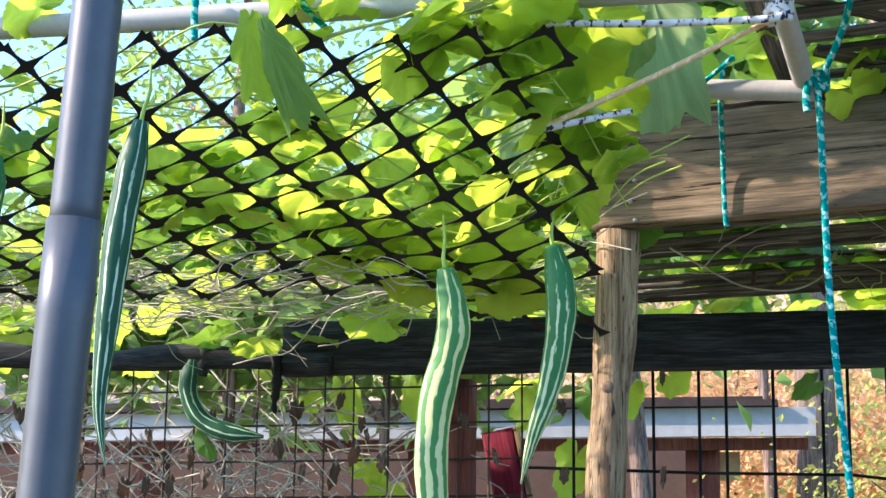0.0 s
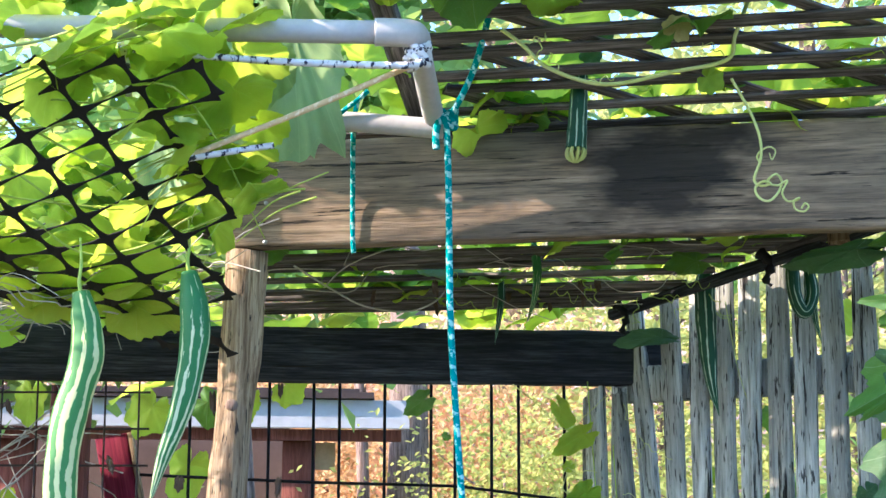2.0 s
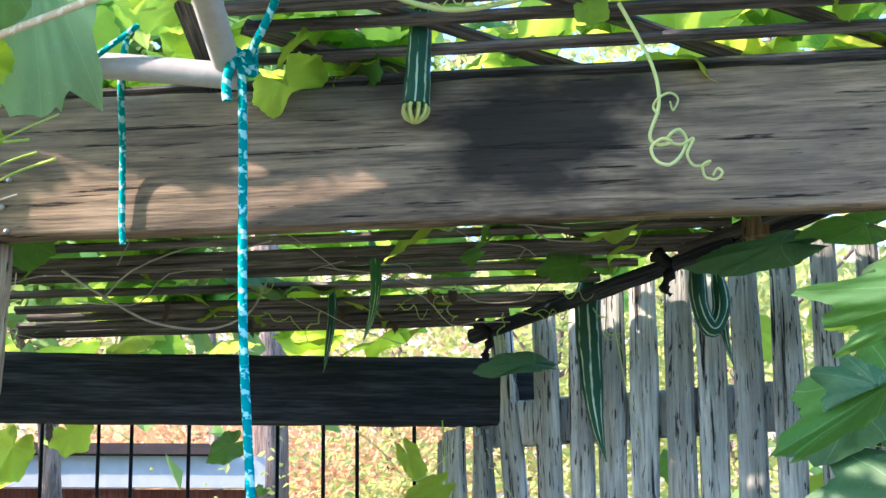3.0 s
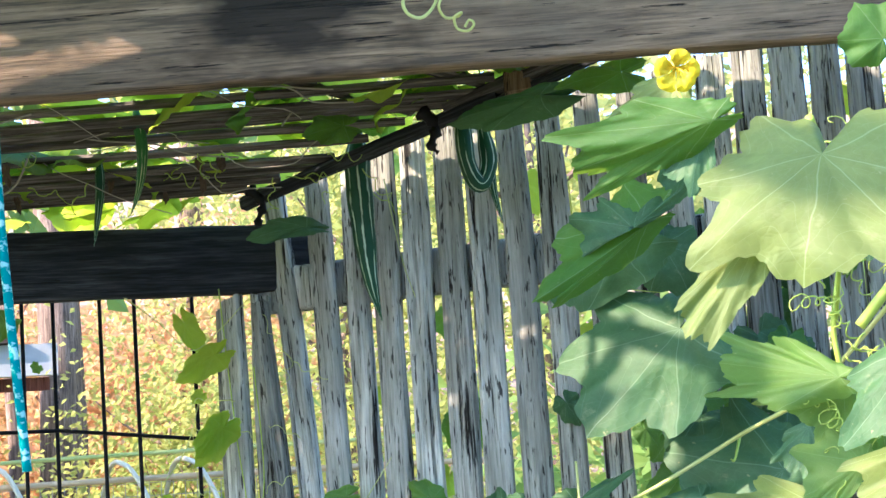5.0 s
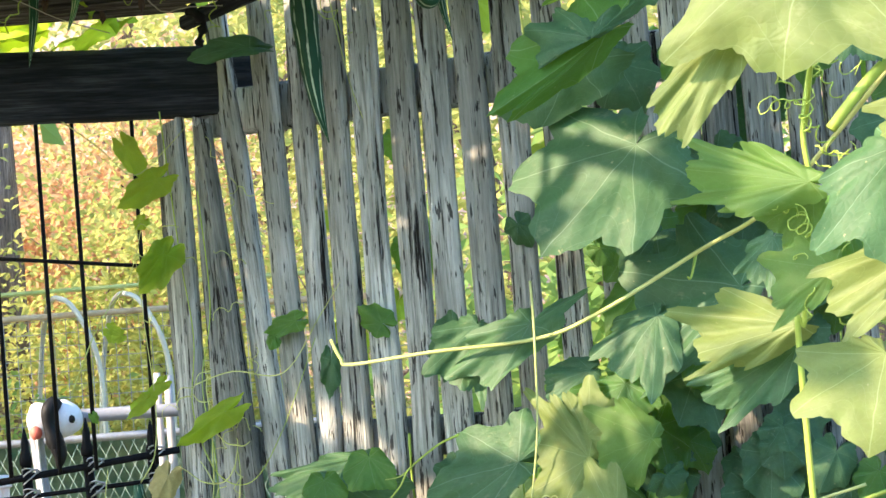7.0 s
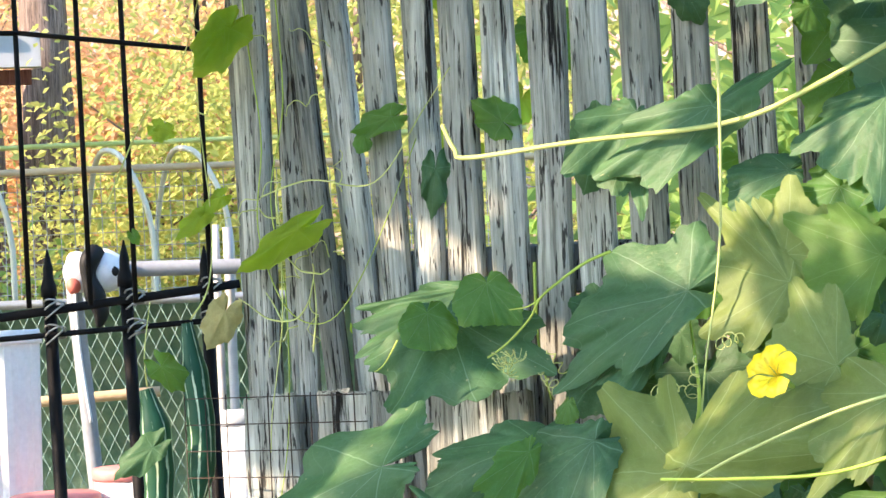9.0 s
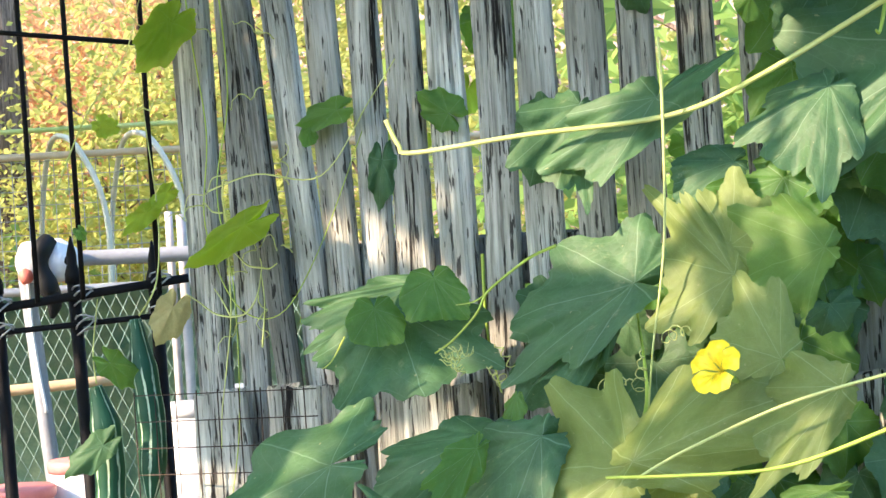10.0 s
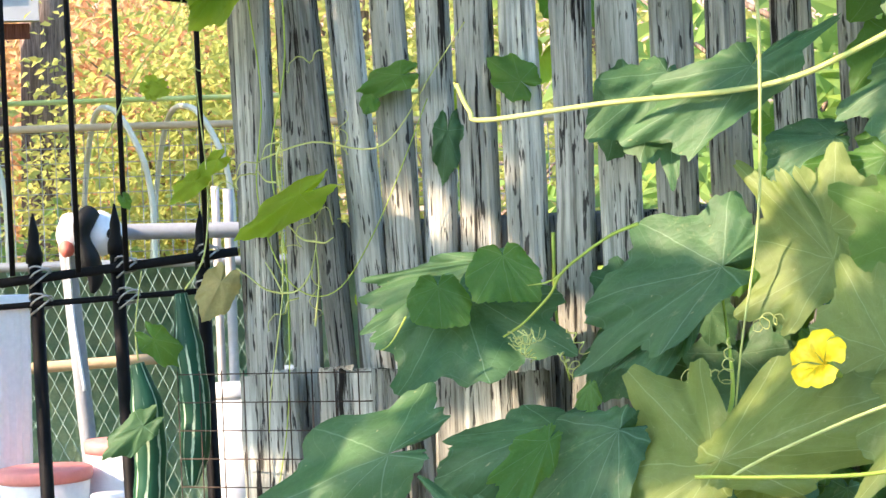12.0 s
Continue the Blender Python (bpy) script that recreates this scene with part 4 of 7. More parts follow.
# ---- leaves and vines ----
def leaf_mesh(seed, tooth=0.04, cup=0.12, fold=0.1, full=0.0):
    """A broad angular blade: stalk at the origin, tip at y = 1, lobed and toothed edge, wavy surface."""
    r = random.Random(seed)
    bm = bmesh.new()
    # lobe tips and the bays between them, as angle from the tip and reach
    half = [(0, 1.0), (27, 0.785), (47, 0.87 + r.uniform(-0.05, 0.06)), (70, 0.655), (94, 0.70 + r.uniform(-0.05, 0.06)), (117, 0.545), (138, 0.56 + r.uniform(-0.05, 0.05)), (160, 0.36), (172, 0.10)]
    turns, rings = 72, 7
    hub = bm.verts.new((0, 0, 0))
    phase, rows, shape = r.uniform(0, 6), [], []
    warp = [r.uniform(0.9, 1.1), r.uniform(0.9, 1.1)]
    for k in range(turns + 1):
        a = -172 + 344 * k / turns
        m = abs(a)
        for (a0, r0), (a1, r1) in zip(half, half[1:]):
            if a0 <= m <= a1:
                t = (m - a0) / (a1 - a0)
                t = t * t * (3 - 2 * t) * 0.15 + t * 0.85
                reach = r0 + (r1 - r0) * t
                break
        reach += full * (0.86 - 0.0016 * m - reach) * (1 if m < 150 else 0)
        reach *= warp[a > 0]
        reach += tooth * (0.5 - (k % 3) / 2) * (0.6 if m > 150 else 1) * r.uniform(0.5, 1.3) + r.uniform(-0.009, 0.009)
        shape.append((radians(a), reach))
    for q in range(1, rings + 1):
        f = q / rings
        row = []
        for a, rad in shape:
            x, y = math.sin(a) * rad * f, math.cos(a) * rad * f
            z = -cup * f * f * (0.6 + 0.4 * math.cos(a * 2 + phase)) + 0.045 * f * f * math.sin(a * 5 + phase)
            z += (0.17 * noise.noise(Vector((x * 2.2, y * 2.2, seed * 3.1))) + 0.05 * noise.noise(Vector((x * 6, y * 6, seed * 1.7)))) * f + fold * abs(x) * 0.7
            z -= 0.035 * f * abs(math.sin(a * 3.5)) + 0.20 * max(0.0, y - 0.3) ** 1.6
            row.append(bm.verts.new((x, y, z)))
        rows.append(row)
    for k in range(turns):
        bm.faces.new((hub, rows[0][k + 1], rows[0][k]))
        for a, b in zip(rows, rows[1:]):
            bm.faces.new((a[k], a[k + 1], b[k + 1], b[k]))
    uv = bm.loops.layers.uv.verify()
    for f in bm.faces:
        f.smooth = True
        for l in f.loops:
            l[uv].uv = l.vert.co.xy
    bmesh.ops.recalc_face_normals(bm, faces=bm.faces)
    me = bpy.data.meshes.new("leaf")
    bm.to_mesh(me)
    bm.free()
    return me


LEAF_SHAPES = {}


def leaf_data(k, mat, full=0.0):
    """One of eight blades, kept per material."""
    key = (k % 8, mat.name, full)
    if key not in LEAF_SHAPES:
        me = leaf_mesh(k % 8 + 1, 0.036, 0.06 + 0.06 * (k % 4), (-0.25, 0.1, 0.3)[k % 3], full)
        me.materials.append(mat)
        LEAF_SHAPES[key] = me
    return LEAF_SHAPES[key]


VIEW_FROM = Vector((0.0, 0.6, 1.9))


def leaf(vine, a, b, width, mat, k, face=None, name="leaf", full=0.0):
    """A blade from its stalk a to its tip b, its upper side turned to the open garden path."""
    a, b = Vector(a), Vector(b)
    y = (b - a)
    r = random.Random(k * 7 + int(a.x * 1000))
    n = face or (VIEW_FROM - a).normalized() + Vector((r.uniform(-0.35, 0.35), 0, r.uniform(-0.1, 0.5)))
    x = y.cross(n).normalized()
    z = x.cross(y.normalized())
    ob = new(name, leaf_data(k, mat, full))
    ob.parent = vine
    sx = width / 1.55
    ob.matrix_local = Matrix.Translation(a) @ Matrix((x * sx, y, z * (sx + y.length) / 2)).transposed().to_4x4()
    return ob


def stem(vine, pts, r, mat=GREEN_STEM, name="stem", label="", end=0.5):
    return part(name, tube(bmesh.new(), smooth_path(pts, 7), lambda s: r * (1 - (1 - end) * s), 7), mat, vine, label)


def coil(vine, start, way, length, radius, turns, seed=0, r=0.0012, mat=PALE_TENDRIL):
    """A tendril that runs out and winds up."""
    g = random.Random(seed)
    way = Vector(way).normalized()
    a = way.orthogonal().normalized()
    b = way.cross(a)
    pts = []
    for i in range(turns * 12 + 1):
        s = i / (turns * 12)
        grow = radius * (0.25 + 0.75 * s) * (1 + 0.25 * math.sin(s * 17 + seed))
        th = turns * 6.2832 * s
        pts.append(Vector(start) + way * length * s + (a * (math.cos(th) - 1) + b * math.sin(th)) * grow + Vector((g.uniform(-1, 1), g.uniform(-1, 1), g.uniform(-1, 1))) * radius * 0.06)
    return part("tendril", tube(bmesh.new(), pts, lambda s: r * (1 - 0.5 * s), 5), mat, vine, "pale curling tendril")


fence_vine = thing("gourd_vine", "lush gourd vine with broad leaves climbing the picket fence", "vine")
iron_vine = thing("gourd_vine", "thin gourd vine on the trellis rods and iron fence", "vine")
net_vine = thing("gourd_vine", "gourd vine spread over the net and lattice roof", "vine")
BLADE_COUNT = itertools.count(1)


def blade(vine, stalk, tip, left, right, mat, full=0.0, fold=0.0, back=0.55):
    """A large lobed leaf spread between its stalk, its tip and its two side lobes; each half keeps its own slope."""
    seed = next(BLADE_COUNT)
    r = random.Random(seed * 13)
    s, y, xl, xr = Vector(stalk), Vector(tip) - Vector(stalk), Vector(left) - Vector(stalk), Vector(right) - Vector(stalk)
    up = (xr - xl).cross(y).normalized()
    if up.y > 0:
        up.negate()
    size = (y.length + xl.length + xr.length) / 2.6
    cup, ripple, phase = r.uniform(0.05, 0.12), r.uniform(0.012, 0.026), r.uniform(0, 6)
    tips = [(0, 1.0), (26, 0.73), (48, 0.92 + r.uniform(-0.06, 0.05)), (71, 0.60), (95, 0.73), (118, 0.58 * (0.4 + 0.6 * back)), (140, 0.66 * back), (162, 0.42 * back), (173, 0.06)]
    turns, rings = 96, 9
    bm = bmesh.new()
    uv = bm.loops.layers.uv.verify()
    where = {}

    def put_vert(x, ys, f, a):
        z = -cup * f * f * (0.7 + 0.5 * math.cos(a * 2 + phase)) + ripple * f * f * math.sin(a * 7 + phase) + 0.5 * ripple * f ** 3 * math.sin(a * 17 + phase * 2)
        z += (0.13 * noise.noise(Vector((x * 2.1, ys * 2.1, seed * 3.1))) + 0.045 * noise.noise(Vector((x * 6, ys * 6, seed * 1.7)))) * f
        z += -fold * abs(x) * 0.55 - 0.012 * f * (1 - abs(math.cos(a * 3.6)))
        v = bm.verts.new(s + y * ys + (xl * (-x / 0.72) if x < 0 else xr * (x / 0.72)) + up * z * size - s)
        where[v] = (x, ys)
        return v

    hub, rows, reach = put_vert(0, 0, 0, 0), [], []
    for k in range(turns + 1):
        a = -173 + 346 * k / turns
        m = abs(a)
        for (a0, r0), (a1, r1) in zip(tips, tips[1:]):
            if a0 <= m <= a1:
                t = (m - a0) / (a1 - a0)
                q = r0 + (r1 - r0) * (t * t * (3 - 2 * t) * 0.45 + t * 0.55)
                break
        q += full * (0.84 - 0.0012 * m - q) * (1 if m < 100 else max(0.0, (145 - m) / 45))
        q += 0.045 * (1 - full * 0.6) * (0.5 - (k % 4) / 3) * r.uniform(0.5, 1.3) + r.uniform(-0.012, 0.012)
        reach.append((radians(a), q))
    for j in range(1, rings + 1):
        f = j / rings
        rows.append([put_vert(math.sin(a) * q * f, math.cos(a) * q * f, f, a) for a, q in reach])
    for k in range(turns):
        bm.faces.new((hub, rows[0][k + 1], rows[0][k]))
        for a, b in zip(rows, rows[1:]):
            bm.faces.new((a[k], a[k + 1], b[k + 1], b[k]))
    for f in bm.faces:
        for l in f.loops:
            l[uv].uv = where[l.vert]
    bmesh.ops.recalc_face_normals(bm, faces=bm.faces)
    ob = part("leaf", bm, mat, vine)
    ob.location = s
    return ob


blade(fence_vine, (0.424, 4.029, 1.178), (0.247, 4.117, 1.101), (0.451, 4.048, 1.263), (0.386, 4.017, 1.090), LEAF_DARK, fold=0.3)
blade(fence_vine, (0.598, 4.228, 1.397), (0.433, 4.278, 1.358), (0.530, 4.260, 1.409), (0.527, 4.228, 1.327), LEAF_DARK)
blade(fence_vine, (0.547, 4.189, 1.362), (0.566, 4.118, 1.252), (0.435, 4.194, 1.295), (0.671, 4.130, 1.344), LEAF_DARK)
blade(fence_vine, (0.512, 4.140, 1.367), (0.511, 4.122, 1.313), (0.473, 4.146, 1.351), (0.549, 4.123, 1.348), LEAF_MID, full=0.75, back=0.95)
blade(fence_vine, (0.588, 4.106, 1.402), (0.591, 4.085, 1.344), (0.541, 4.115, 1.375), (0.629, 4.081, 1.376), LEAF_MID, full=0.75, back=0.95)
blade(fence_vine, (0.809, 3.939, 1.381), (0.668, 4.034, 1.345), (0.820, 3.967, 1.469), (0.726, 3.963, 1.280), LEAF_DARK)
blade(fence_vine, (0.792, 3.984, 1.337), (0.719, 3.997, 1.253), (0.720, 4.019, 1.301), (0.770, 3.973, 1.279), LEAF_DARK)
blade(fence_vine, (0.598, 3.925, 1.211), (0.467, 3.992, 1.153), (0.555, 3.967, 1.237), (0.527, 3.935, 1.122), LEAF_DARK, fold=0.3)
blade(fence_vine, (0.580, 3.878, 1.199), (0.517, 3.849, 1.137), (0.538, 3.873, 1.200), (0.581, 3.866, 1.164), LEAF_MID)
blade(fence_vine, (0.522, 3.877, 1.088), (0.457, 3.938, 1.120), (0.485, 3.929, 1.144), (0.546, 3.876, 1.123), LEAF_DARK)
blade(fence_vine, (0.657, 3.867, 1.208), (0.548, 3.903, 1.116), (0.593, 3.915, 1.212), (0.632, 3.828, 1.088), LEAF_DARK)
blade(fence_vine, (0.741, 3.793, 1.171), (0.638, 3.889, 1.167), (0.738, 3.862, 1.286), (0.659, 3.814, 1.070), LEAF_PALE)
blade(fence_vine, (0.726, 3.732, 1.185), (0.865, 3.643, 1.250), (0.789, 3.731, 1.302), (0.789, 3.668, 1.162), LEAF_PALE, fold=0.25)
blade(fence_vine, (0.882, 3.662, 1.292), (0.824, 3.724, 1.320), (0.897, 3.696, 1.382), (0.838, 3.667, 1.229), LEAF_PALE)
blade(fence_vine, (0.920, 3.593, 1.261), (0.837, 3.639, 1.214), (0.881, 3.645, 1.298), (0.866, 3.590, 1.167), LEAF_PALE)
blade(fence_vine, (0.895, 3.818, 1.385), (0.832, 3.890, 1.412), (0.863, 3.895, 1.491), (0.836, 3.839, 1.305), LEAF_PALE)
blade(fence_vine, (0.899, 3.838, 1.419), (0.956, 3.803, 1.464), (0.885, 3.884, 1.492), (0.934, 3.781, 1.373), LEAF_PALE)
blade(fence_vine, (0.935, 3.898, 1.524), (0.852, 3.923, 1.501), (0.909, 3.918, 1.548), (0.900, 3.890, 1.469), LEAF_DARK, full=0.8)
blade(fence_vine, (0.972, 3.725, 1.411), (0.898, 3.785, 1.387), (0.940, 3.793, 1.480), (0.932, 3.724, 1.336), LEAF_FRESH)
blade(fence_vine, (1.028, 3.808, 1.604), (0.954, 3.820, 1.515), (0.956, 3.858, 1.601), (1.037, 3.757, 1.512), LEAF_DARK)
blade(fence_vine, (0.839, 3.898, 1.607), (0.767, 3.917, 1.505), (0.736, 3.960, 1.593), (0.924, 3.854, 1.652), LEAF_DARK)
blade(fence_vine, (0.777, 4.016, 1.614), (0.732, 3.990, 1.511), (0.696, 4.034, 1.600), (0.792, 3.980, 1.530), LEAF_DARK)
blade(fence_vine, (0.810, 3.822, 1.153), (0.815, 3.779, 1.075), (0.777, 3.834, 1.127), (0.843, 3.779, 1.118), LEAF_PALE)
blade(fence_vine, (0.886, 3.567, 1.156), (0.798, 3.633, 1.112), (0.853, 3.601, 1.155), (0.837, 3.577, 1.084), LEAF_FRESH)
blade(fence_vine, (0.906, 3.834, 1.131), (0.898, 3.804, 1.061), (0.856, 3.855, 1.095), (0.934, 3.791, 1.090), LEAF_DARK)
blade(fence_vine, (0.669, 4.023, 1.246), (0.655, 4.017, 1.211), (0.652, 4.028, 1.232), (0.677, 4.007, 1.225), LEAF_MID)
blade(fence_vine, (0.999, 3.872, 1.530), (1.003, 3.833, 1.457), (0.959, 3.894, 1.515), (1.028, 3.836, 1.501), LEAF_MID)
blade(fence_vine, (0.717, 2.475, 1.898), (0.681, 2.468, 1.784), (0.614, 2.535, 1.880), (0.813, 2.398, 1.841), LEAF_PALE, back=1.1)
blade(fence_vine, (0.681, 2.531, 1.847), (0.592, 2.557, 1.742), (0.637, 2.553, 1.832), (0.663, 2.526, 1.783), LEAF_PALE, full=0.4, back=0.2)
blade(fence_vine, (0.918, 2.444, 1.894), (0.821, 2.499, 1.820), (0.854, 2.519, 1.953), (0.879, 2.440, 1.795), LEAF_PALE)
blade(fence_vine, (0.822, 3.033, 2.060), (0.667, 3.135, 2.019), (0.719, 3.075, 2.091), (0.775, 3.084, 2.004), LEAF_MID, fold=0.3)
blade(fence_vine, (0.826, 3.084, 2.058), (0.780, 3.100, 2.004), (0.781, 3.113, 2.047), (0.826, 3.067, 2.005), LEAF_DARK)
blade(fence_vine, (0.824, 3.127, 2.145), (0.760, 3.155, 2.086), (0.762, 3.169, 2.136), (0.814, 3.117, 2.091), LEAF_PALE)
blade(fence_vine, (0.866, 3.464, 2.006), (0.700, 3.526, 1.904), (0.829, 3.506, 2.085), (0.820, 3.475, 1.960), LEAF_MID, fold=0.5)
blade(fence_vine, (0.839, 3.451, 1.997), (0.770, 3.496, 1.967), (0.795, 3.505, 2.056), (0.908, 3.415, 2.058), LEAF_DARK)
blade(fence_vine, (0.978, 3.698, 1.871), (0.832, 3.773, 1.713), (0.867, 3.809, 1.946), (1.036, 3.624, 1.788), LEAF_DARK)
blade(fence_vine, (1.148, 3.737, 1.639), (0.972, 3.835, 1.531), (1.082, 3.830, 1.765), (1.083, 3.745, 1.524), LEAF_DARK)
blade(fence_vine, (0.922, 2.730, 1.740), (0.888, 2.711, 1.621), (0.843, 2.766, 1.714), (0.989, 2.671, 1.680), LEAF_DARK)
blade(fence_vine, (0.978, 2.746, 1.647), (0.865, 2.821, 1.585), (0.920, 2.803, 1.662), (0.933, 2.756, 1.574), LEAF_PALE)
blade(fence_vine, (0.899, 2.759, 1.529), (0.856, 2.736, 1.435), (0.822, 2.816, 1.534), (0.977, 2.692, 1.511), LEAF_PALE)
blade(fence_vine, (0.873, 2.849, 1.720), (0.769, 2.938, 1.751), (0.826, 2.904, 1.776), (0.804, 2.892, 1.691), LEAF_FRESH)
blade(fence_vine, (0.898, 2.895, 1.710), (0.850, 2.923, 1.684), (0.836, 2.947, 1.720), (0.887, 2.885, 1.658), LEAF_FRESH)
blade(fence_vine, (0.894, 2.854, 1.623), (0.834, 2.890, 1.593), (0.869, 2.889, 1.666), (0.867, 2.860, 1.581), LEAF_FRESH)
blade(fence_vine, (0.978, 3.150, 1.567), (0.873, 3.231, 1.542), (0.904, 3.235, 1.623), (0.914, 3.188, 1.520), LEAF_PALE)
blade(fence_vine, (0.954, 3.144, 1.680), (0.920, 3.152, 1.628), (0.922, 3.165, 1.670), (0.958, 3.124, 1.634), LEAF_DARK)
blade(fence_vine, (0.951, 2.933, 1.710), (0.922, 2.925, 1.625), (0.914, 2.954, 1.688), (0.965, 2.901, 1.653), LEAF_MID)
blade(fence_vine, (1.130, 2.999, 1.633), (1.063, 3.024, 1.556), (1.058, 3.056, 1.629), (1.134, 2.967, 1.561), LEAF_DARK)
blade(fence_vine, (0.996, 3.200, 1.538), (0.890, 3.264, 1.482), (0.932, 3.251, 1.538), (0.960, 3.202, 1.468), LEAF_DARK)
blade(fence_vine, (0.975, 3.840, 1.498), (0.930, 3.849, 1.428), (0.892, 3.900, 1.488), (1.014, 3.794, 1.457), LEAF_MID)
blade(fence_vine, (0.963, 2.658, 1.823), (0.916, 2.687, 1.801), (0.935, 2.687, 1.842), (0.965, 2.638, 1.773), LEAF_FRESH)
blade(fence_vine, (0.955, 2.665, 1.783), (0.891, 2.703, 1.751), (0.917, 2.701, 1.803), (0.938, 2.658, 1.730), LEAF_PALE)
blade(fence_vine, (1.083, 2.969, 2.021), (1.049, 2.968, 1.944), (1.069, 2.975, 2.009), (1.102, 2.941, 1.985), LEAF_DARK)
blade(fence_vine, (0.935, 2.814, 1.895), (0.934, 2.796, 1.843), (0.905, 2.830, 1.877), (0.957, 2.783, 1.859), LEAF_DARK)
leaf(fence_vine, (0.910, 3.739, 2.015), (0.791, 3.880, 1.953), 0.155, LEAF_DARK, 2)
leaf(fence_vine, (0.973, 3.553, 2.126), (0.940, 3.571, 2.054), 0.078, LEAF_DARK, 4)
leaf(fence_vine, (0.810, 3.828, 2.294), (0.661, 3.967, 2.288), 0.071, LEAF_DARK, 6)
leaf(fence_vine, (0.931, 3.745, 2.310), (0.812, 3.775, 2.299), 0.079, LEAF_MID, 7)
leaf(fence_vine, (0.773, 4.171, 1.605), (0.744, 4.188, 1.519), 0.112, LEAF_DARK, 14)
leaf(fence_vine, (0.925, 3.987, 1.497), (0.926, 3.986, 1.547), 0.102, LEAF_MID, 16)
leaf(fence_vine, (1.072, 3.057, 2.168), (1.040, 3.058, 2.217), 0.119, LEAF_MID, 26)
leaf(fence_vine, (1.096, 2.957, 2.106), (1.073, 2.970, 2.051), 0.100, LEAF_MID, 27)
leaf(fence_vine, (1.086, 3.696, 2.027), (1.037, 3.713, 1.984), 0.082, LEAF_MID, 28)
leaf(fence_vine, (0.961, 3.871, 1.723), (0.983, 3.870, 1.693), 0.057, LEAF_MID, 30)
leaf(fence_vine, (0.910, 4.184, 1.796), (0.938, 4.184, 1.747), 0.062, LEAF_DARK, 31)
leaf(fence_vine, (0.673, 4.335, 1.637), (0.631, 4.360, 1.673), 0.064, LEAF_MID, 32)
leaf(fence_vine, (0.374, 4.409, 1.495), (0.282, 4.464, 1.439), 0.059, LEAF_THIN, 48)
leaf(fence_vine, (0.518, 4.393, 1.655), (0.462, 4.427, 1.640), 0.043, LEAF_MID, 49)
leaf(fence_vine, (0.582, 4.402, 1.577), (0.573, 4.407, 1.502), 0.050, LEAF_DARK, 50)
leaf(fence_vine, (0.722, 4.411, 1.678), (0.705, 4.421, 1.626), 0.059, LEAF_THIN, 51)
leaf(fence_vine, (0.809, 4.359, 1.559), (0.824, 4.350, 1.526), 0.050, LEAF_THIN, 52)
leaf(fence_vine, (0.983, 3.836, 1.233), (0.994, 3.829, 1.202), 0.076, LEAF_DARK, 58)
leaf(fence_vine, (0.882, 4.071, 1.371), (0.851, 4.089, 1.344), 0.052, LEAF_MID, 59)
leaf(fence_vine, (0.856, 4.121, 1.322), (0.884, 4.105, 1.281), 0.068, LEAF_DARK, 61)
leaf(fence_vine, (0.843, 3.919, 1.120), (0.900, 3.885, 1.093), 0.141, LEAF_DARK, 62)
leaf(fence_vine, (1.055, 3.909, 1.337), (1.076, 3.896, 1.304), 0.086, LEAF_DARK, 63)
leaf(iron_vine, (0.285, 4.450, 1.803), (0.236, 4.450, 1.747), 0.071, LEAF_THIN, 0)
leaf(iron_vine, (0.181, 4.600, 1.671), (0.202, 4.600, 1.654), 0.033, LEAF_THIN, 1)
leaf(iron_vine, (0.242, 4.600, 1.528), (0.200, 4.600, 1.497), 0.044, LEAF_THIN, 2)
leaf(iron_vine, (0.139, 4.600, 1.507), (0.149, 4.600, 1.489), 0.023, LEAF_MID, 3)
leaf(iron_vine, (0.173, 4.580, 1.301), (0.214, 4.580, 1.261), 0.048, LEAF_MID, 4)
leaf(iron_vine, (0.153, 4.560, 1.179), (0.093, 4.560, 1.131), 0.054, LEAF_DARK, 5)
leaf(iron_vine, (0.271, 4.550, 1.380), (0.240, 4.550, 1.324), 0.065, LEAF_DRY, 6)
leaf(iron_vine, (0.276, 4.600, 1.558), (0.238, 4.600, 1.530), 0.035, LEAF_THIN, 7)
leaf(iron_vine, (0.282, 4.450, 1.943), (0.205, 4.450, 1.895), 0.068, LEAF_THIN, 8)
leaf(iron_vine, (0.292, 4.450, 1.800), (0.237, 4.450, 1.735), 0.071, LEAF_THIN, 9)
leaf(iron_vine, (0.230, 4.500, 2.014), (0.266, 4.500, 1.945), 0.055, LEAF_THIN, 10)
leaf(iron_vine, (0.461, 4.330, 2.168), (0.340, 4.330, 2.162), 0.059, LEAF_DARK, 11)
leaf(iron_vine, (0.520, 4.150, 2.324), (0.448, 4.150, 2.313), 0.067, LEAF_MID, 12)
leaf(iron_vine, (0.256, 4.500, 1.872), (0.239, 4.500, 1.853), 0.033, LEAF_THIN, 13)
leaf(iron_vine, (0.199, 4.500, 1.656), (0.178, 4.500, 1.650), 0.033, LEAF_THIN, 14)
leaf(iron_vine, (0.181, 4.550, 1.658), (0.201, 4.550, 1.652), 0.033, LEAF_THIN, 15)
leaf(iron_vine, (-0.109, 4.400, 2.019), (-0.159, 4.400, 1.983), 0.062, LEAF_MID, 16)
leaf(iron_vine, (-0.052, 4.400, 1.934), (-0.062, 4.400, 1.924), 0.029, LEAF_MID, 17)
leaf(iron_vine, (0.482, 4.426, 1.631), (0.462, 4.438, 1.625), 0.065, LEAF_MID, 18)
leaf(iron_vine, (-0.577, 4.750, 2.052), (-0.620, 4.750, 1.955), 0.12, LEAF_THIN, 19)
leaf(iron_vine, (-0.466, 4.750, 2.087), (-0.425, 4.750, 2.050), 0.102, LEAF_THIN, 20)
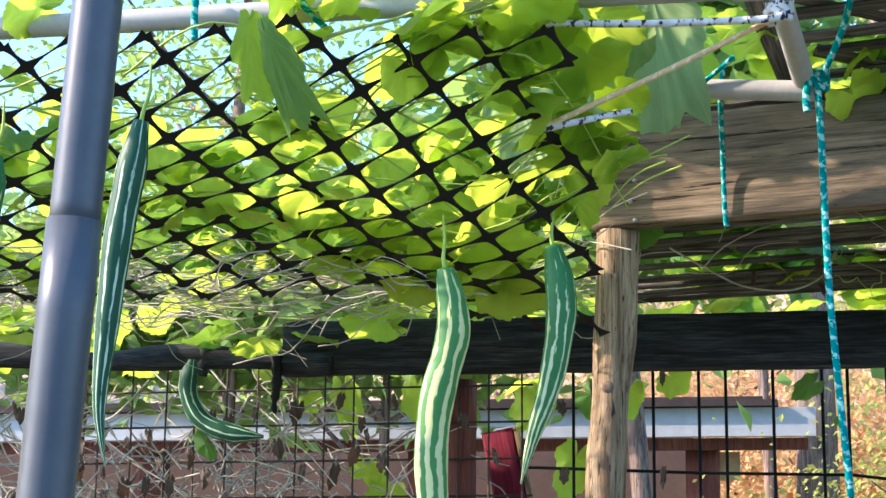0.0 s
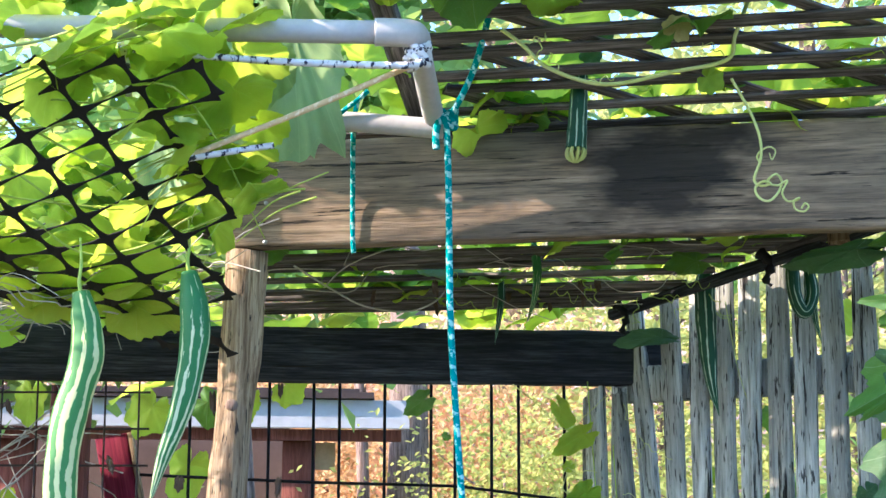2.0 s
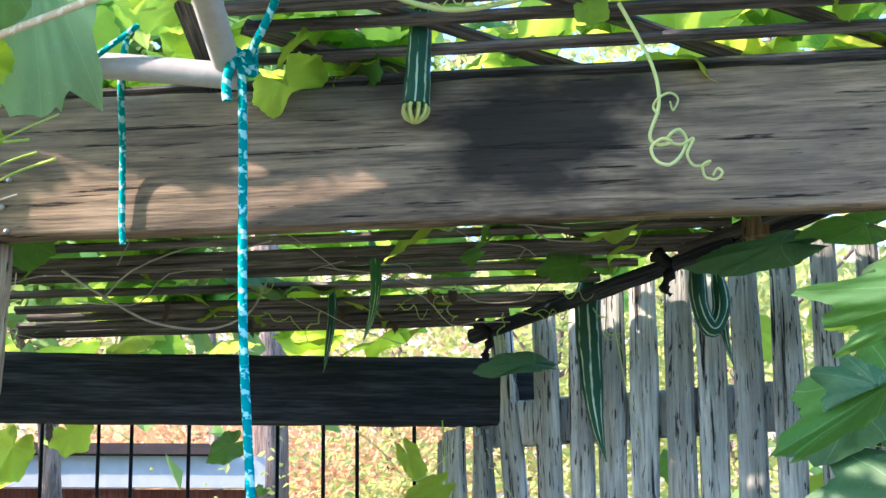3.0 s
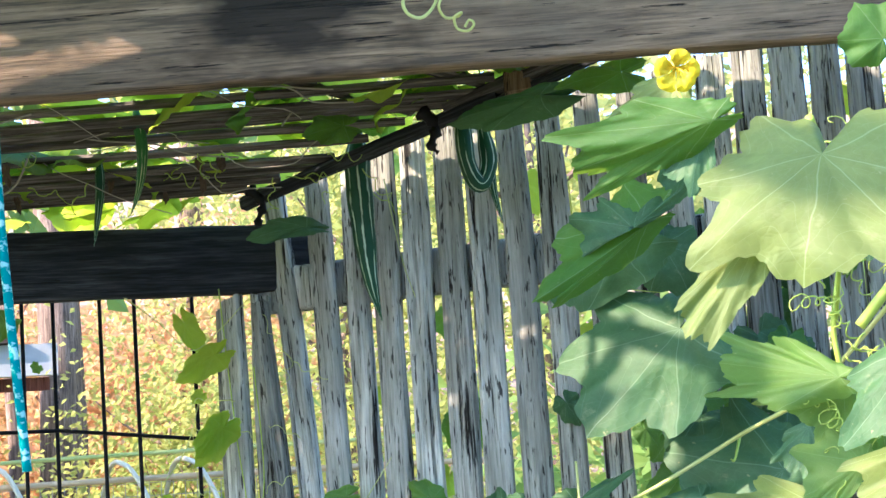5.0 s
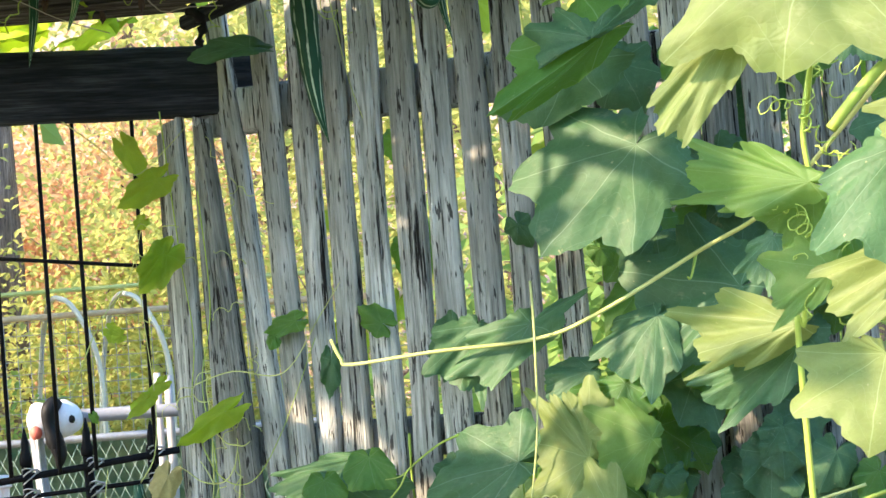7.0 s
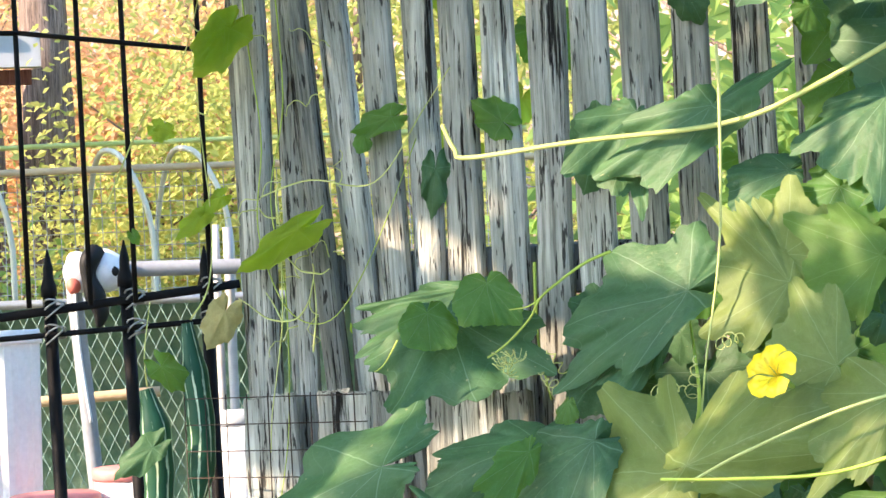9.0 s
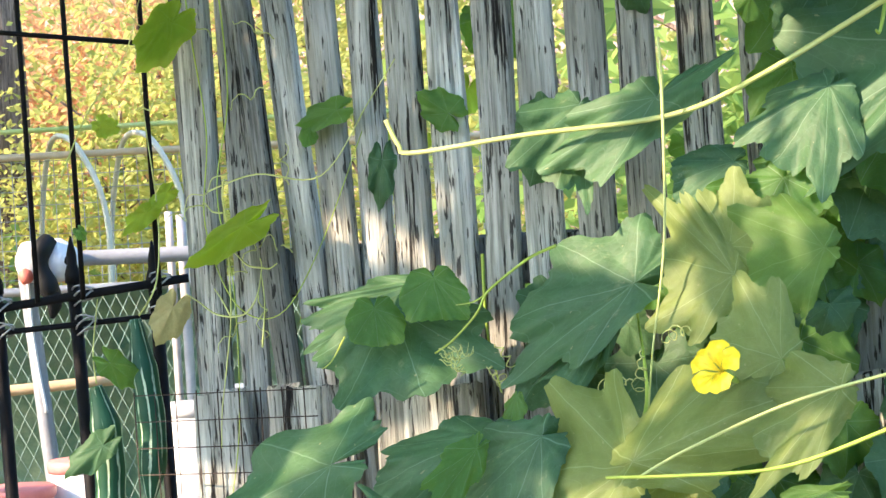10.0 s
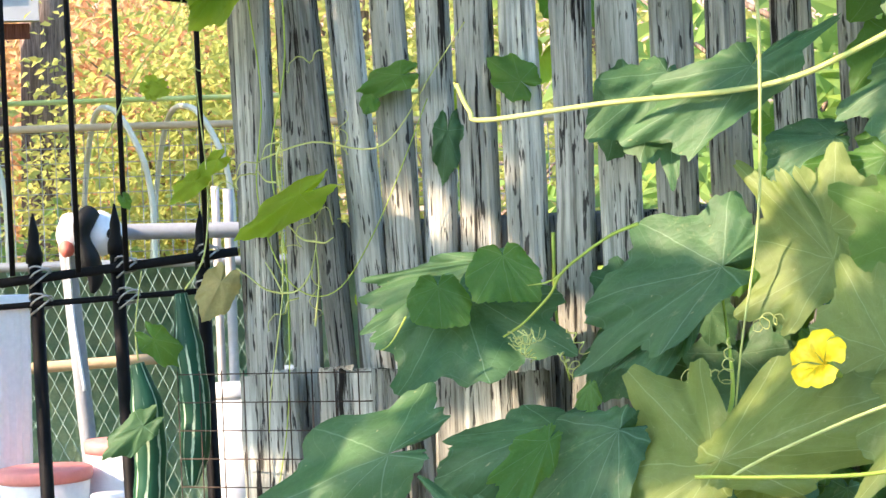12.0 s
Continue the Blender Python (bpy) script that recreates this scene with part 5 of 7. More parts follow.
leaf(iron_vine, (-0.814, 4.750, 2.032), (-0.852, 4.750, 1.942), 0.131, LEAF_THIN, 21)
leaf(iron_vine, (-0.670, 4.750, 2.046), (-0.605, 4.750, 1.983), 0.131, LEAF_MID, 22)
leaf(iron_vine, (-0.719, 4.780, 1.880), (-0.758, 4.780, 1.745), 0.13, LEAF_THIN, 23)
leaf(iron_vine, (-1.313, 4.700, 2.050), (-1.281, 4.700, 1.931), 0.088, LEAF_THIN, 24)
leaf(iron_vine, (-1.122, 4.700, 2.055), (-1.131, 4.700, 1.967), 0.087, LEAF_THIN, 25)
leaf(iron_vine, (-1.197, 4.700, 1.794), (-1.234, 4.700, 1.717), 0.131, LEAF_THIN, 26)
leaf(iron_vine, (-1.414, 4.700, 2.041), (-1.389, 4.700, 1.999), 0.088, LEAF_THIN, 27)
leaf(iron_vine, (-1.258, 4.700, 1.835), (-1.236, 4.700, 1.879), 0.102, LEAF_THIN, 28)
leaf(iron_vine, (-1.537, 4.700, 2.125), (-1.489, 4.700, 2.090), 0.090, LEAF_THIN, 29)
leaf(iron_vine, (-1.625, 4.500, 1.899), (-1.652, 4.500, 1.878), 0.101, LEAF_MID, 30)
blade(net_vine, (-0.385, 3.399, 2.645), (-0.370, 3.530, 2.381), (-0.531, 3.445, 2.522), (-0.283, 3.449, 2.566), LEAF_SOFT, full=0.3)
blade(net_vine, (-0.506, 3.419, 2.625), (-0.694, 3.483, 2.473), (-0.626, 3.416, 2.609), (-0.464, 3.520, 2.450), LEAF_SOFT, full=0.4)
blade(net_vine, (-0.416, 3.384, 2.585), (-0.508, 3.435, 2.495), (-0.513, 3.393, 2.572), (-0.389, 3.426, 2.509), LEAF_SOFT, full=0.6)
blade(net_vine, (-0.650, 3.371, 2.460), (-0.606, 3.509, 2.295), (-0.702, 3.424, 2.389), (-0.566, 3.461, 2.360), LEAF_SOFT, full=0.5)
blade(net_vine, (-0.544, 3.383, 2.262), (-0.514, 3.437, 2.176), (-0.542, 3.368, 2.291), (-0.493, 3.399, 2.253), LEAF_THIN, full=0.8)
blade(net_vine, (-0.971, 2.791, 2.405), (-0.955, 2.835, 2.285), (-1.010, 2.809, 2.350), (-0.918, 2.817, 2.335), LEAF_THIN, fold=0.4)
blade(net_vine, (-0.939, 2.782, 2.381), (-0.885, 2.825, 2.232), (-0.955, 2.805, 2.312), (-0.878, 2.787, 2.322), LEAF_FRESH, fold=0.3)
leaf(net_vine, (-1.573, 3.200, 2.463), (-1.558, 3.200, 2.487), 0.098, LEAF_THIN, 7)
leaf(net_vine, (-1.514, 3.100, 2.325), (-1.520, 3.100, 2.293), 0.084, LEAF_MID, 8)
leaf(net_vine, (-1.522, 3.250, 2.383), (-1.503, 3.250, 2.365), 0.087, LEAF_MID, 9)
leaf(net_vine, (-1.253, 4.350, 2.254), (-1.284, 4.350, 2.202), 0.089, LEAF_MID, 10)
leaf(net_vine, (-1.385, 3.500, 2.376), (-1.392, 3.500, 2.327), 0.069, LEAF_THIN, 11)
leaf(net_vine, (-0.518, 3.700, 2.340), (-0.529, 3.700, 2.286), 0.057, LEAF_THIN, 12)
leaf(net_vine, (-0.548, 3.700, 2.405), (-0.578, 3.700, 2.369), 0.069, LEAF_THIN, 13)
leaf(net_vine, (0.223, 3.500, 2.632), (0.193, 3.500, 2.657), 0.101, LEAF_DARK, 14)
leaf(net_vine, (0.421, 3.400, 2.546), (0.458, 3.400, 2.526), 0.066, LEAF_THIN, 15)
leaf(net_vine, (0.345, 3.300, 2.607), (0.369, 3.300, 2.641), 0.064, LEAF_DRY, 16)


# canopy over the net and the roof: young leaves, light from above
crng = random.Random(21)


def gap_in_canopy(p):
    """Where canopy leaves are left out, so that the sun reaches the beam's foot and the gourds."""
    face = Vector((0.222, 0.975, 0))
    k = (3.568 - face.dot(p)) / face.dot(SUN_TRAVEL)
    q = p + SUN_TRAVEL * k
    if k > 0.01 and -0.45 < q.x < 0.30 and 2.15 < q.z < 2.41 - 0.2 * max(0.0, q.x):
        return (q.x * 4.2 + 0.62) % 1.0 > 0.1 or q.z < 2.3
    k = (3.28 - p.y) / SUN_TRAVEL.y
    q = p + SUN_TRAVEL * k
    if k > 0 and (-0.80 < q.x < -0.68 or -0.64 < q.x < -0.54) and 1.5 < q.z < 1.97:
        return True
    k = (3.84 - p.y) / SUN_TRAVEL.y
    q = p + SUN_TRAVEL * k
    return k > 0 and -0.68 < q.x < -0.55 and 1.5 < q.z < 2.1


# centres and sizes of the sunny patches on the fence vine: along the fence, height, radius
SUNNY = ((0.47, 1.58, 0.045), (0.72, 1.20, 0.08), (0.72, 1.10, 0.08), (0.87, 1.23, 0.07), (0.76, 1.48, 0.09), (0.95, 1.31, 0.08), (0.89, 1.43, 0.08), (1.01, 1.22, 0.07),
         (0.55, 1.69, 0.06), (0.67, 1.73, 0.06), (1.06, 1.04, 0.07), (0.83, 1.79, 0.045), (0.90, 1.87, 0.04), (0.93, 1.67, 0.055))


def gap_to_vine(p):
    """Patches where canopy leaves are left out, so that the sun falls on the fence vine."""
    k = (fence_at(0, 0.45).dot(FENCE_N) - p.dot(FENCE_N)) / SUN_TRAVEL.dot(FENCE_N)
    q = p + SUN_TRAVEL * k
    s = (q - FENCE_0).dot(FENCE_U)
    wob = 0.03 * noise.noise(Vector((s * 14, q.z * 14, 3.3)))
    if k > 0 and any(math.hypot(s - a, q.z - b) < r + wob for a, b, r in SUNNY):
        return True
    k = (fence_at(0, 0.02).dot(FENCE_N) - p.dot(FENCE_N)) / SUN_TRAVEL.dot(FENCE_N)
    q = p + SUN_TRAVEL * k
    s = (q - FENCE_0).dot(FENCE_U)
    if k > 0 and 0.665 < s < 0.725 and 1.2 < q.z < 1.62:
        return True
    return k > 0 and 0.15 < s < 0.95 and 1.3 < q.z < 2.05 and noise.noise(Vector((s * 9, q.z * 7, 8.1))) > 0.25


def canopy_leaf(a, size, k, mat, tilt, lean=-0.35):
    turn = crng.uniform(0, 6.283)
    b = a + Vector((math.cos(turn), math.sin(turn), crng.uniform(-0.45, 0.15))).normalized() * size
    mid, side = (a + b) / 2, (b - a).cross(Vector((0, 0, 1))) * 0.6
    if any(gap_in_canopy(q) for q in (a, b, mid, mid + side, mid - side, a + side, a - side, b + side, b - side, a * 1.5 - b * 0.5 + side, a * 1.5 - b * 0.5 - side)) or gap_to_vine(mid):
        return
    leaf(net_vine, a, b, size * crng.uniform(1.25, 1.5), mat, k, Vector((lean + crng.uniform(-0.4, 0.4), tilt + crng.uniform(-0.35, 0.35), 1)), full=0.65)


for k in range(560):
    x, y, lift = crng.uniform(-2.5, -0.42), crng.uniform(2.96, 3.68), 0.015 + 0.20 * crng.random() ** 1.5
    if (-1.34 < x < -1.10 and y < 3.24 and crng.random() < 0.85) or (x < -1.34 and crng.random() < 0.4):
        continue
    if x > -0.64 and y > 3.3:
        continue
    p = Vector((x, y, net_z(x, y))) + NET_UP * lift
    canopy_leaf(p, crng.uniform(0.075, 0.125), k, LEAF_THIN, 0.1, -0.55)
for k in range(270):
    s, d = crng.uniform(-0.35, 1.75), -0.62 + 1.6 * crng.random() ** 0.8
    if s > right_limit(d) + 0.12 or (d < 0 and (s < 0.3 or k % 5 < 4)):
        continue
    canopy_leaf(ROOF_0 + ROOF_U * s + ROOF_D * d + Vector((0, 0, 0.03 + 0.18 * crng.random() ** 1.6)), crng.uniform(0.075, 0.125), k, LEAF_THIN if k % 5 else LEAF_MID, 0.2)
for k in range(26):
    canopy_leaf(Vector((crng.uniform(-0.60, 0.08), crng.uniform(3.60, 3.74), crng.uniform(2.5, 2.64))), crng.uniform(0.07, 0.11), k, LEAF_THIN, 0.1)
for k in range(50):
    canopy_leaf(Vector((crng.uniform(-1.6, -0.8), crng.uniform(3.9, 4.35), crng.uniform(2.24, 2.42))), crng.uniform(0.07, 0.11), k, LEAF_THIN if k % 2 else LEAF_MID, 0.2, -0.5)
for k in range(60):
    canopy_leaf(Vector((crng.uniform(-1.5, -0.45), crng.uniform(3.8, 4.3), crng.uniform(2.36, 2.56))), crng.uniform(0.08, 0.13), k, LEAF_THIN if k % 2 else LEAF_MID, 0.2, -0.5)
for k in range(150):
    x, y = crng.uniform(-3.3, -0.7), crng.uniform(4.2, 5.4)
    canopy_leaf(Vector((x, y, crng.uniform(2.12, 2.55))), crng.uniform(0.085, 0.13), k, LEAF_THIN if k % 3 else LEAF_MID, 0.3)
for k in range(34):
    # leaves added overhead to break the sun on the near beam
    canopy_leaf(Vector((crng.uniform(-0.3, 1.0), crng.uniform(3.0, 3.34), crng.uniform(2.63, 2.82))), crng.uniform(0.09, 0.14), k, LEAF_THIN if k % 2 else LEAF_MID, 0.0)
for k in range(150):
    s, d = crng.uniform(-0.2, 1.4), crng.uniform(-0.1, 0.72)
    if s < right_limit(d) + 0.1:
        canopy_leaf(ROOF_0 + ROOF_U * s + ROOF_D * d + Vector((0, 0, 0.02 + 0.05 * crng.random())), crng.uniform(0.075, 0.12), k, LEAF_THIN if k % 2 else LEAF_MID, 0.25, 0.0)
for k in range(44):
    # more leaves added above the view as shade casters
    canopy_leaf(Vector((crng.uniform(-0.7, 1.1), crng.uniform(2.85, 3.25), crng.uniform(2.74, 2.98))), crng.uniform(0.09, 0.14), k, LEAF_THIN if k % 2 else LEAF_MID, 0.0)
for k in range(20):
    canopy_leaf(Vector((crng.uniform(0.75, 1.35), crng.uniform(3.5, 4.05), crng.uniform(2.52, 2.78))), crng.uniform(0.08, 0.13), k, LEAF_THIN if k % 2 else LEAF_MID, 0.1)
for k in range(55):
    y = crng.uniform(3.9, 4.3)
    canopy_leaf(Vector((crng.uniform(-1.0, -0.2), y, 2.55 - 0.37 * (y - 3.84) + crng.uniform(0.0, 0.07))), crng.uniform(0.075, 0.12), k, LEAF_MID if k % 2 else LEAF_THIN, 0.2, -0.3)
for k in range(34):
    canopy_leaf(Vector((crng.uniform(-0.75, -0.42), crng.uniform(3.62, 3.78), crng.uniform(2.5, 2.62))), crng.uniform(0.07, 0.1), k, LEAF_THIN, 0.1)
for k in range(45):
    # unseen leaves added above the view, before the net, to dapple the sunlight
    canopy_leaf(Vector((crng.uniform(-2.1, -0.5), crng.uniform(2.3, 3.0), crng.uniform(2.68, 2.9))), crng.uniform(0.08, 0.13), k, LEAF_THIN if k % 2 else LEAF_MID, 0.0)
# leaves added overhead along the sun's path, to keep the near beam in shade
for k in range(150):
    q = Vector((crng.uniform(-0.65, 1.0), 0, crng.uniform(2.26, 2.52)))
    q.y = 3.82 - 0.228 * (q.x + 0.55)
    canopy_leaf(q - SUN_TRAVEL * ((crng.uniform(2.76, 3.02) - q.z) / -SUN_TRAVEL.z), crng.uniform(0.09, 0.14), k, LEAF_THIN if k % 3 else LEAF_MID, 0.2, -0.6)
for k in range(170):
    q = Vector((crng.uniform(-0.5, 0.5), 0, crng.uniform(2.39, 2.52)))
    q.y = 3.82 - 0.228 * (q.x + 0.55)
    canopy_leaf(q - SUN_TRAVEL * ((crng.uniform(2.76, 2.95) - q.z) / -SUN_TRAVEL.z), crng.uniform(0.045, 0.07), k, LEAF_MID, 0.2, -0.6)
# a few added likewise to shade the upper fence
for k in range(26):
    q = fence_at(crng.uniform(0.1, 1.7), 0.02, crng.uniform(2.05, 2.5))
    canopy_leaf(q - SUN_TRAVEL * ((crng.uniform(2.78, 3.1) - q.z) / -SUN_TRAVEL.z), crng.uniform(0.09, 0.14), k, LEAF_MID, 0.2, -0.6)
# leaves added up the sun's path to shade the far beam
for k in range(60):
    q = Vector((crng.uniform(-1.4, 0.3), 4.53, crng.uniform(2.08, 2.22)))
    canopy_leaf(q - SUN_TRAVEL * ((crng.uniform(2.46, 2.6) - q.z) / -SUN_TRAVEL.z), crng.uniform(0.08, 0.12), k, LEAF_MID if k % 2 else LEAF_THIN, 0.2, -0.6)

# small unseen leaves added to dapple the big near leaf
for k in range(7):
    q = Vector((crng.uniform(0.58, 0.95), crng.uniform(2.4, 2.55), crng.uniform(1.75, 2.0)))
    canopy_leaf(q - SUN_TRAVEL * ((crng.uniform(2.85, 3.05) - q.z) / -SUN_TRAVEL.z), crng.uniform(0.05, 0.08), k, LEAF_MID, 0.2, -0.6)

# leaves that grow behind the pickets and fill the vine's shade
for k in range(34):
    p = fence_at(crng.uniform(0.6, 1.6), crng.uniform(-0.3, -0.12), crng.uniform(1.0, 2.2))
    size = crng.uniform(0.06, 0.1)
    leaf(fence_vine, p, p + Vector((crng.uniform(-0.6, 0.6), 0, -1)).normalized() * size, size * crng.uniform(1.1, 1.5), LEAF_DARK if k % 3 else LEAF_MID, k)
for k in range(30):
    p = fence_at(crng.uniform(0.12, 1.5), crng.uniform(-0.16, -0.06), crng.uniform(1.25, 2.35))
    size = crng.uniform(0.045, 0.085)
    leaf(fence_vine, p, p + Vector((crng.uniform(-0.5, 0.5), 0, -1)).normalized() * size, size * crng.uniform(1.1, 1.4), LEAF_THIN if k % 3 else LEAF_MID, k)
for k in range(44):
    p = fence_at(0.55 + 0.75 * crng.random() ** 0.7, crng.uniform(0.05, 0.14), crng.uniform(1.02, 1.40))
    size = crng.uniform(0.07, 0.11)
    leaf(fence_vine, p, p + Vector((crng.uniform(-0.7, 0.7), -0.2, -1)).normalized() * size, size * crng.uniform(1.1, 1.5), LEAF_DARK if k % 3 else LEAF_MID, k)

# darkest leaf tone throughout, so its colour deepens the shade between big leaves
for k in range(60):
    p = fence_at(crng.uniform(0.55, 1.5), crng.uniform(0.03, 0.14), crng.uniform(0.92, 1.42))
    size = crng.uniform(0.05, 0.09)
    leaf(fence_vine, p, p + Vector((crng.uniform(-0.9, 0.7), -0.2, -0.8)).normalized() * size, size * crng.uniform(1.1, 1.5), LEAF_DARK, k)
for k in range(46):
    p = fence_at(crng.uniform(0.88, 1.55), crng.uniform(0.05, 0.2), crng.uniform(1.3, 2.08))
    size = crng.uniform(0.06, 0.115)
    leaf(fence_vine, p, p + Vector((crng.uniform(-0.9, 0.5), -0.2, -0.8)).normalized() * size, size * crng.uniform(1.1, 1.5), (LEAF_MID, LEAF_DARK)[k % 2], k)

# stems on the fence
stem(fence_vine, [(0.95, 3.75, -0.02), (0.90, 3.78, 0.6), (0.82, 3.82, 0.95), (0.80, 3.80, 1.10)], 0.006)
stem(fence_vine, [(0.530, 4.06, 1.609), (0.543, 4.052, 1.576), (0.56, 4.042, 1.564), (0.684, 3.968, 1.574), (0.842, 3.872, 1.582), (0.936, 3.816, 1.617), (1.08, 3.73, 1.70), (1.14, 3.58, 1.75), (1.20, 3.40, 1.86), (1.24, 3.2, 1.98)], 0.0031, PALE_TENDRIL, "stem", "long pale yellow-green runner", 1.3)
stem(fence_vine, [(0.830, 3.85, 1.676), (0.830, 3.849, 1.60), (0.822, 3.852, 1.433), (0.800, 3.86, 1.295), (0.791, 3.87, 1.205)], 0.0022, PALE_TENDRIL)
stem(fence_vine, [(0.705, 3.655, 1.176), (0.755, 3.635, 1.204), (0.85, 3.585, 1.248), (0.94, 3.53, 1.276), (1.03, 3.48, 1.295), (1.18, 3.42, 1.335)], 0.0015, PALE_TENDRIL, "stem", "", 1.6)
stem(fence_vine, [(0.66, 3.62, 1.185), (0.74, 3.60, 1.182), (0.83, 3.55, 1.188), (0.915, 3.50, 1.22), (1.03, 3.43, 1.275), (1.18, 3.33, 1.335)], 0.0018, GREEN_STEM, "stem", "", 1.6)
stem(fence_vine, [(0.93, 3.0, -0.02), (0.90, 2.96, 0.7), (0.880, 2.93, 1.50), (0.887, 2.925, 1.571), (0.898, 2.902, 1.712), (0.893, 2.893, 1.79), (0.915, 2.873, 1.898), (0.95, 2.84, 2.0)], 0.0058, GREEN_STEM)
stem(fence_vine, [(0.90, 2.84, 1.775), (0.953, 2.821, 1.835), (1.017, 2.799, 1.88), (1.12, 2.76, 1.93)], 0.0065, GREEN_STEM, "stem", "thick pale vine stem", 1.0)
stem(fence_vine, [(0.745, 2.56, 1.95), (0.80, 2.66, 1.93), (0.86, 2.78, 1.87), (0.895, 2.89, 1.79)], 0.005, GREEN_STEM)
stem(fence_vine, [(0.905, 3.86, 1.36), (0.93, 3.82, 1.33), (0.96, 3.78, 1.26), (0.98, 3.74, 1.20)], 0.004, GREEN_STEM)
for k in range(27):
    coil(fence_vine, (0.885 + 0.004 * (k % 9), 2.895 - 0.002 * (k % 7), 1.97 - 0.016 * k), (crng.uniform(-0.6, 0.6), -0.3, crng.uniform(-1, 0.4)), crng.uniform(0.05, 0.10), crng.uniform(0.006, 0.014), 3, k, 0.0012, GREEN_STEM)
for k, (x, y, z) in enumerate(((0.80, 3.90, 1.30), (0.79, 3.91, 1.26), (0.86, 3.86, 1.32), (0.65, 4.1, 1.28), (0.66, 4.09, 1.31))):
    coil(fence_vine, (x, y, z), (crng.uniform(-1, 1), -0.4, crng.uniform(-0.8, 0.3)), 0.06, 0.010, 4, 20 + k, 0.0010)
# stalks that bring the leaves to their stems
for pts in (((0.85, 3.915, 1.583), (0.87, 3.93, 1.60), (0.90, 3.92, 1.62)), ((0.797, 3.91, 1.205), (0.82, 3.95, 1.25), (0.84, 4.04, 1.37)), ((1.09, 3.77, 1.70), (1.07, 3.75, 1.66), (1.06, 3.74, 1.66))):
    stem(fence_vine, pts, 0.003)
# thin climbing stems on the post, the rods and the iron fence
for pts in (((0.30, 4.50, 2.08), (0.32, 4.50, 1.80), (0.335, 4.50, 1.64), (0.325, 4.51, 1.50), (0.36, 4.48, 1.38), (0.42, 4.44, 1.36), (0.48, 4.41, 1.45), (0.55, 4.37, 1.62)),
            ((0.36, 4.48, 1.92), (0.37, 4.49, 1.7), (0.345, 4.5, 1.55), (0.36, 4.49, 1.4), (0.355, 4.49, 1.2), (0.33, 4.5, 1.05)),
            ((0.10, 4.6, 1.55), (0.16, 4.59, 1.68), (0.22, 4.57, 1.76), (0.25, 4.55, 1.85), (0.27, 4.5, 1.95)),
            ((0.33, 4.49, 1.55), (0.40, 4.45, 1.57), (0.49, 4.40, 1.56), (0.56, 4.36, 1.66), (0.60, 4.34, 1.72)),
            ((0.22, 4.58, 1.37), (0.25, 4.58, 1.42), (0.26, 4.6, 1.52), (0.25, 4.6, 1.66), (0.24, 4.58, 1.80)),
            ((0.15, 4.6, 1.27), (0.148, 4.6, 1.32), (0.16, 4.6, 1.40)),
            ((0.10, 4.55, 2.09), (0.18, 4.52, 2.02), (0.24, 4.5, 1.96), (0.30, 4.5, 2.0), (0.36, 4.47, 2.06)),
            ((0.62, 4.34, 2.26), (0.64, 4.31, 2.1), (0.66, 4.30, 2.02)), ((0.93, 4.12, 2.2), (0.94, 4.12, 2.05), (0.97, 4.08, 2.0), (1.05, 4.0, 1.97))):
    stem(iron_vine, pts, 0.0015, PALE_TENDRIL if len(pts) % 2 else GREEN_STEM)
for k in range(16):
    coil(iron_vine, (crng.uniform(0.2, 0.48), 4.49, crng.uniform(1.35, 2.0)), (crng.uniform(-1, 1), -0.2, crng.uniform(-1, 0.5)), crng.uniform(0.05, 0.12), crng.uniform(0.006, 0.014), 2, 40 + k, 0.0012)
for k in range(14):
    coil(net_vine, (crng.uniform(-0.1, 0.75), crng.uniform(4.0, 4.4), crng.uniform(2.24, 2.3)), (crng.uniform(-1, 1), -0.2, crng.uniform(-1, 0.2)), crng.uniform(0.05, 0.1), crng.uniform(0.006, 0.014), 2, 90 + k, 0.0014, GREEN_STEM)
# side shoot with a knot of curled tendrils, and thin climbers on the outer pickets
stem(fence_vine, [(0.714, 3.949, 1.434), (0.686, 3.966, 1.422), (0.658, 3.983, 1.402), (0.633, 3.998, 1.380), (0.619, 4.006, 1.354), (0.591, 4.023, 1.323), (0.569, 4.036, 1.307)], 0.0022, GREEN_STEM, "stem", "side shoot with a knot of tendrils", 0.6)
stem(fence_vine, [(0.700, 4.295, 1.430), (0.699, 4.296, 1.369), (0.700, 4.295, 1.316), (0.706, 4.292, 1.271), (0.713, 4.288, 1.231)], 0.0028)
stem(fence_vine, [(0.633, 3.998, 1.380), (0.618, 4.006, 1.370), (0.597, 4.019, 1.367)], 0.0014)
stem(fence_vine, [(0.464, 4.099, 1.334), (0.449, 4.108, 1.307), (0.440, 4.113, 1.297), (0.434, 4.117, 1.294)], 0.0013)
for k in range(9):
    a = Vector((0.581, 4.029, 1.311)) + Vector((0.006 * (k % 4) - 0.008, 0, 0.007 * (k // 3) - 0.012))
    coil(fence_vine, a, (crng.uniform(0.0, 1), -0.3, crng.uniform(-0.8, 0.2)), crng.uniform(0.02, 0.04), crng.uniform(0.004, 0.008), 2, 120 + k, 0.0009)
stem(iron_vine, [(0.353, 4.456, 1.566), (0.349, 4.459, 1.539), (0.354, 4.456, 1.488), (0.352, 4.457, 1.425), (0.350, 4.458, 1.361), (0.339, 4.464, 1.285), (0.329, 4.471, 1.222), (0.325, 4.473, 1.167)], 0.0016, PALE_TENDRIL)
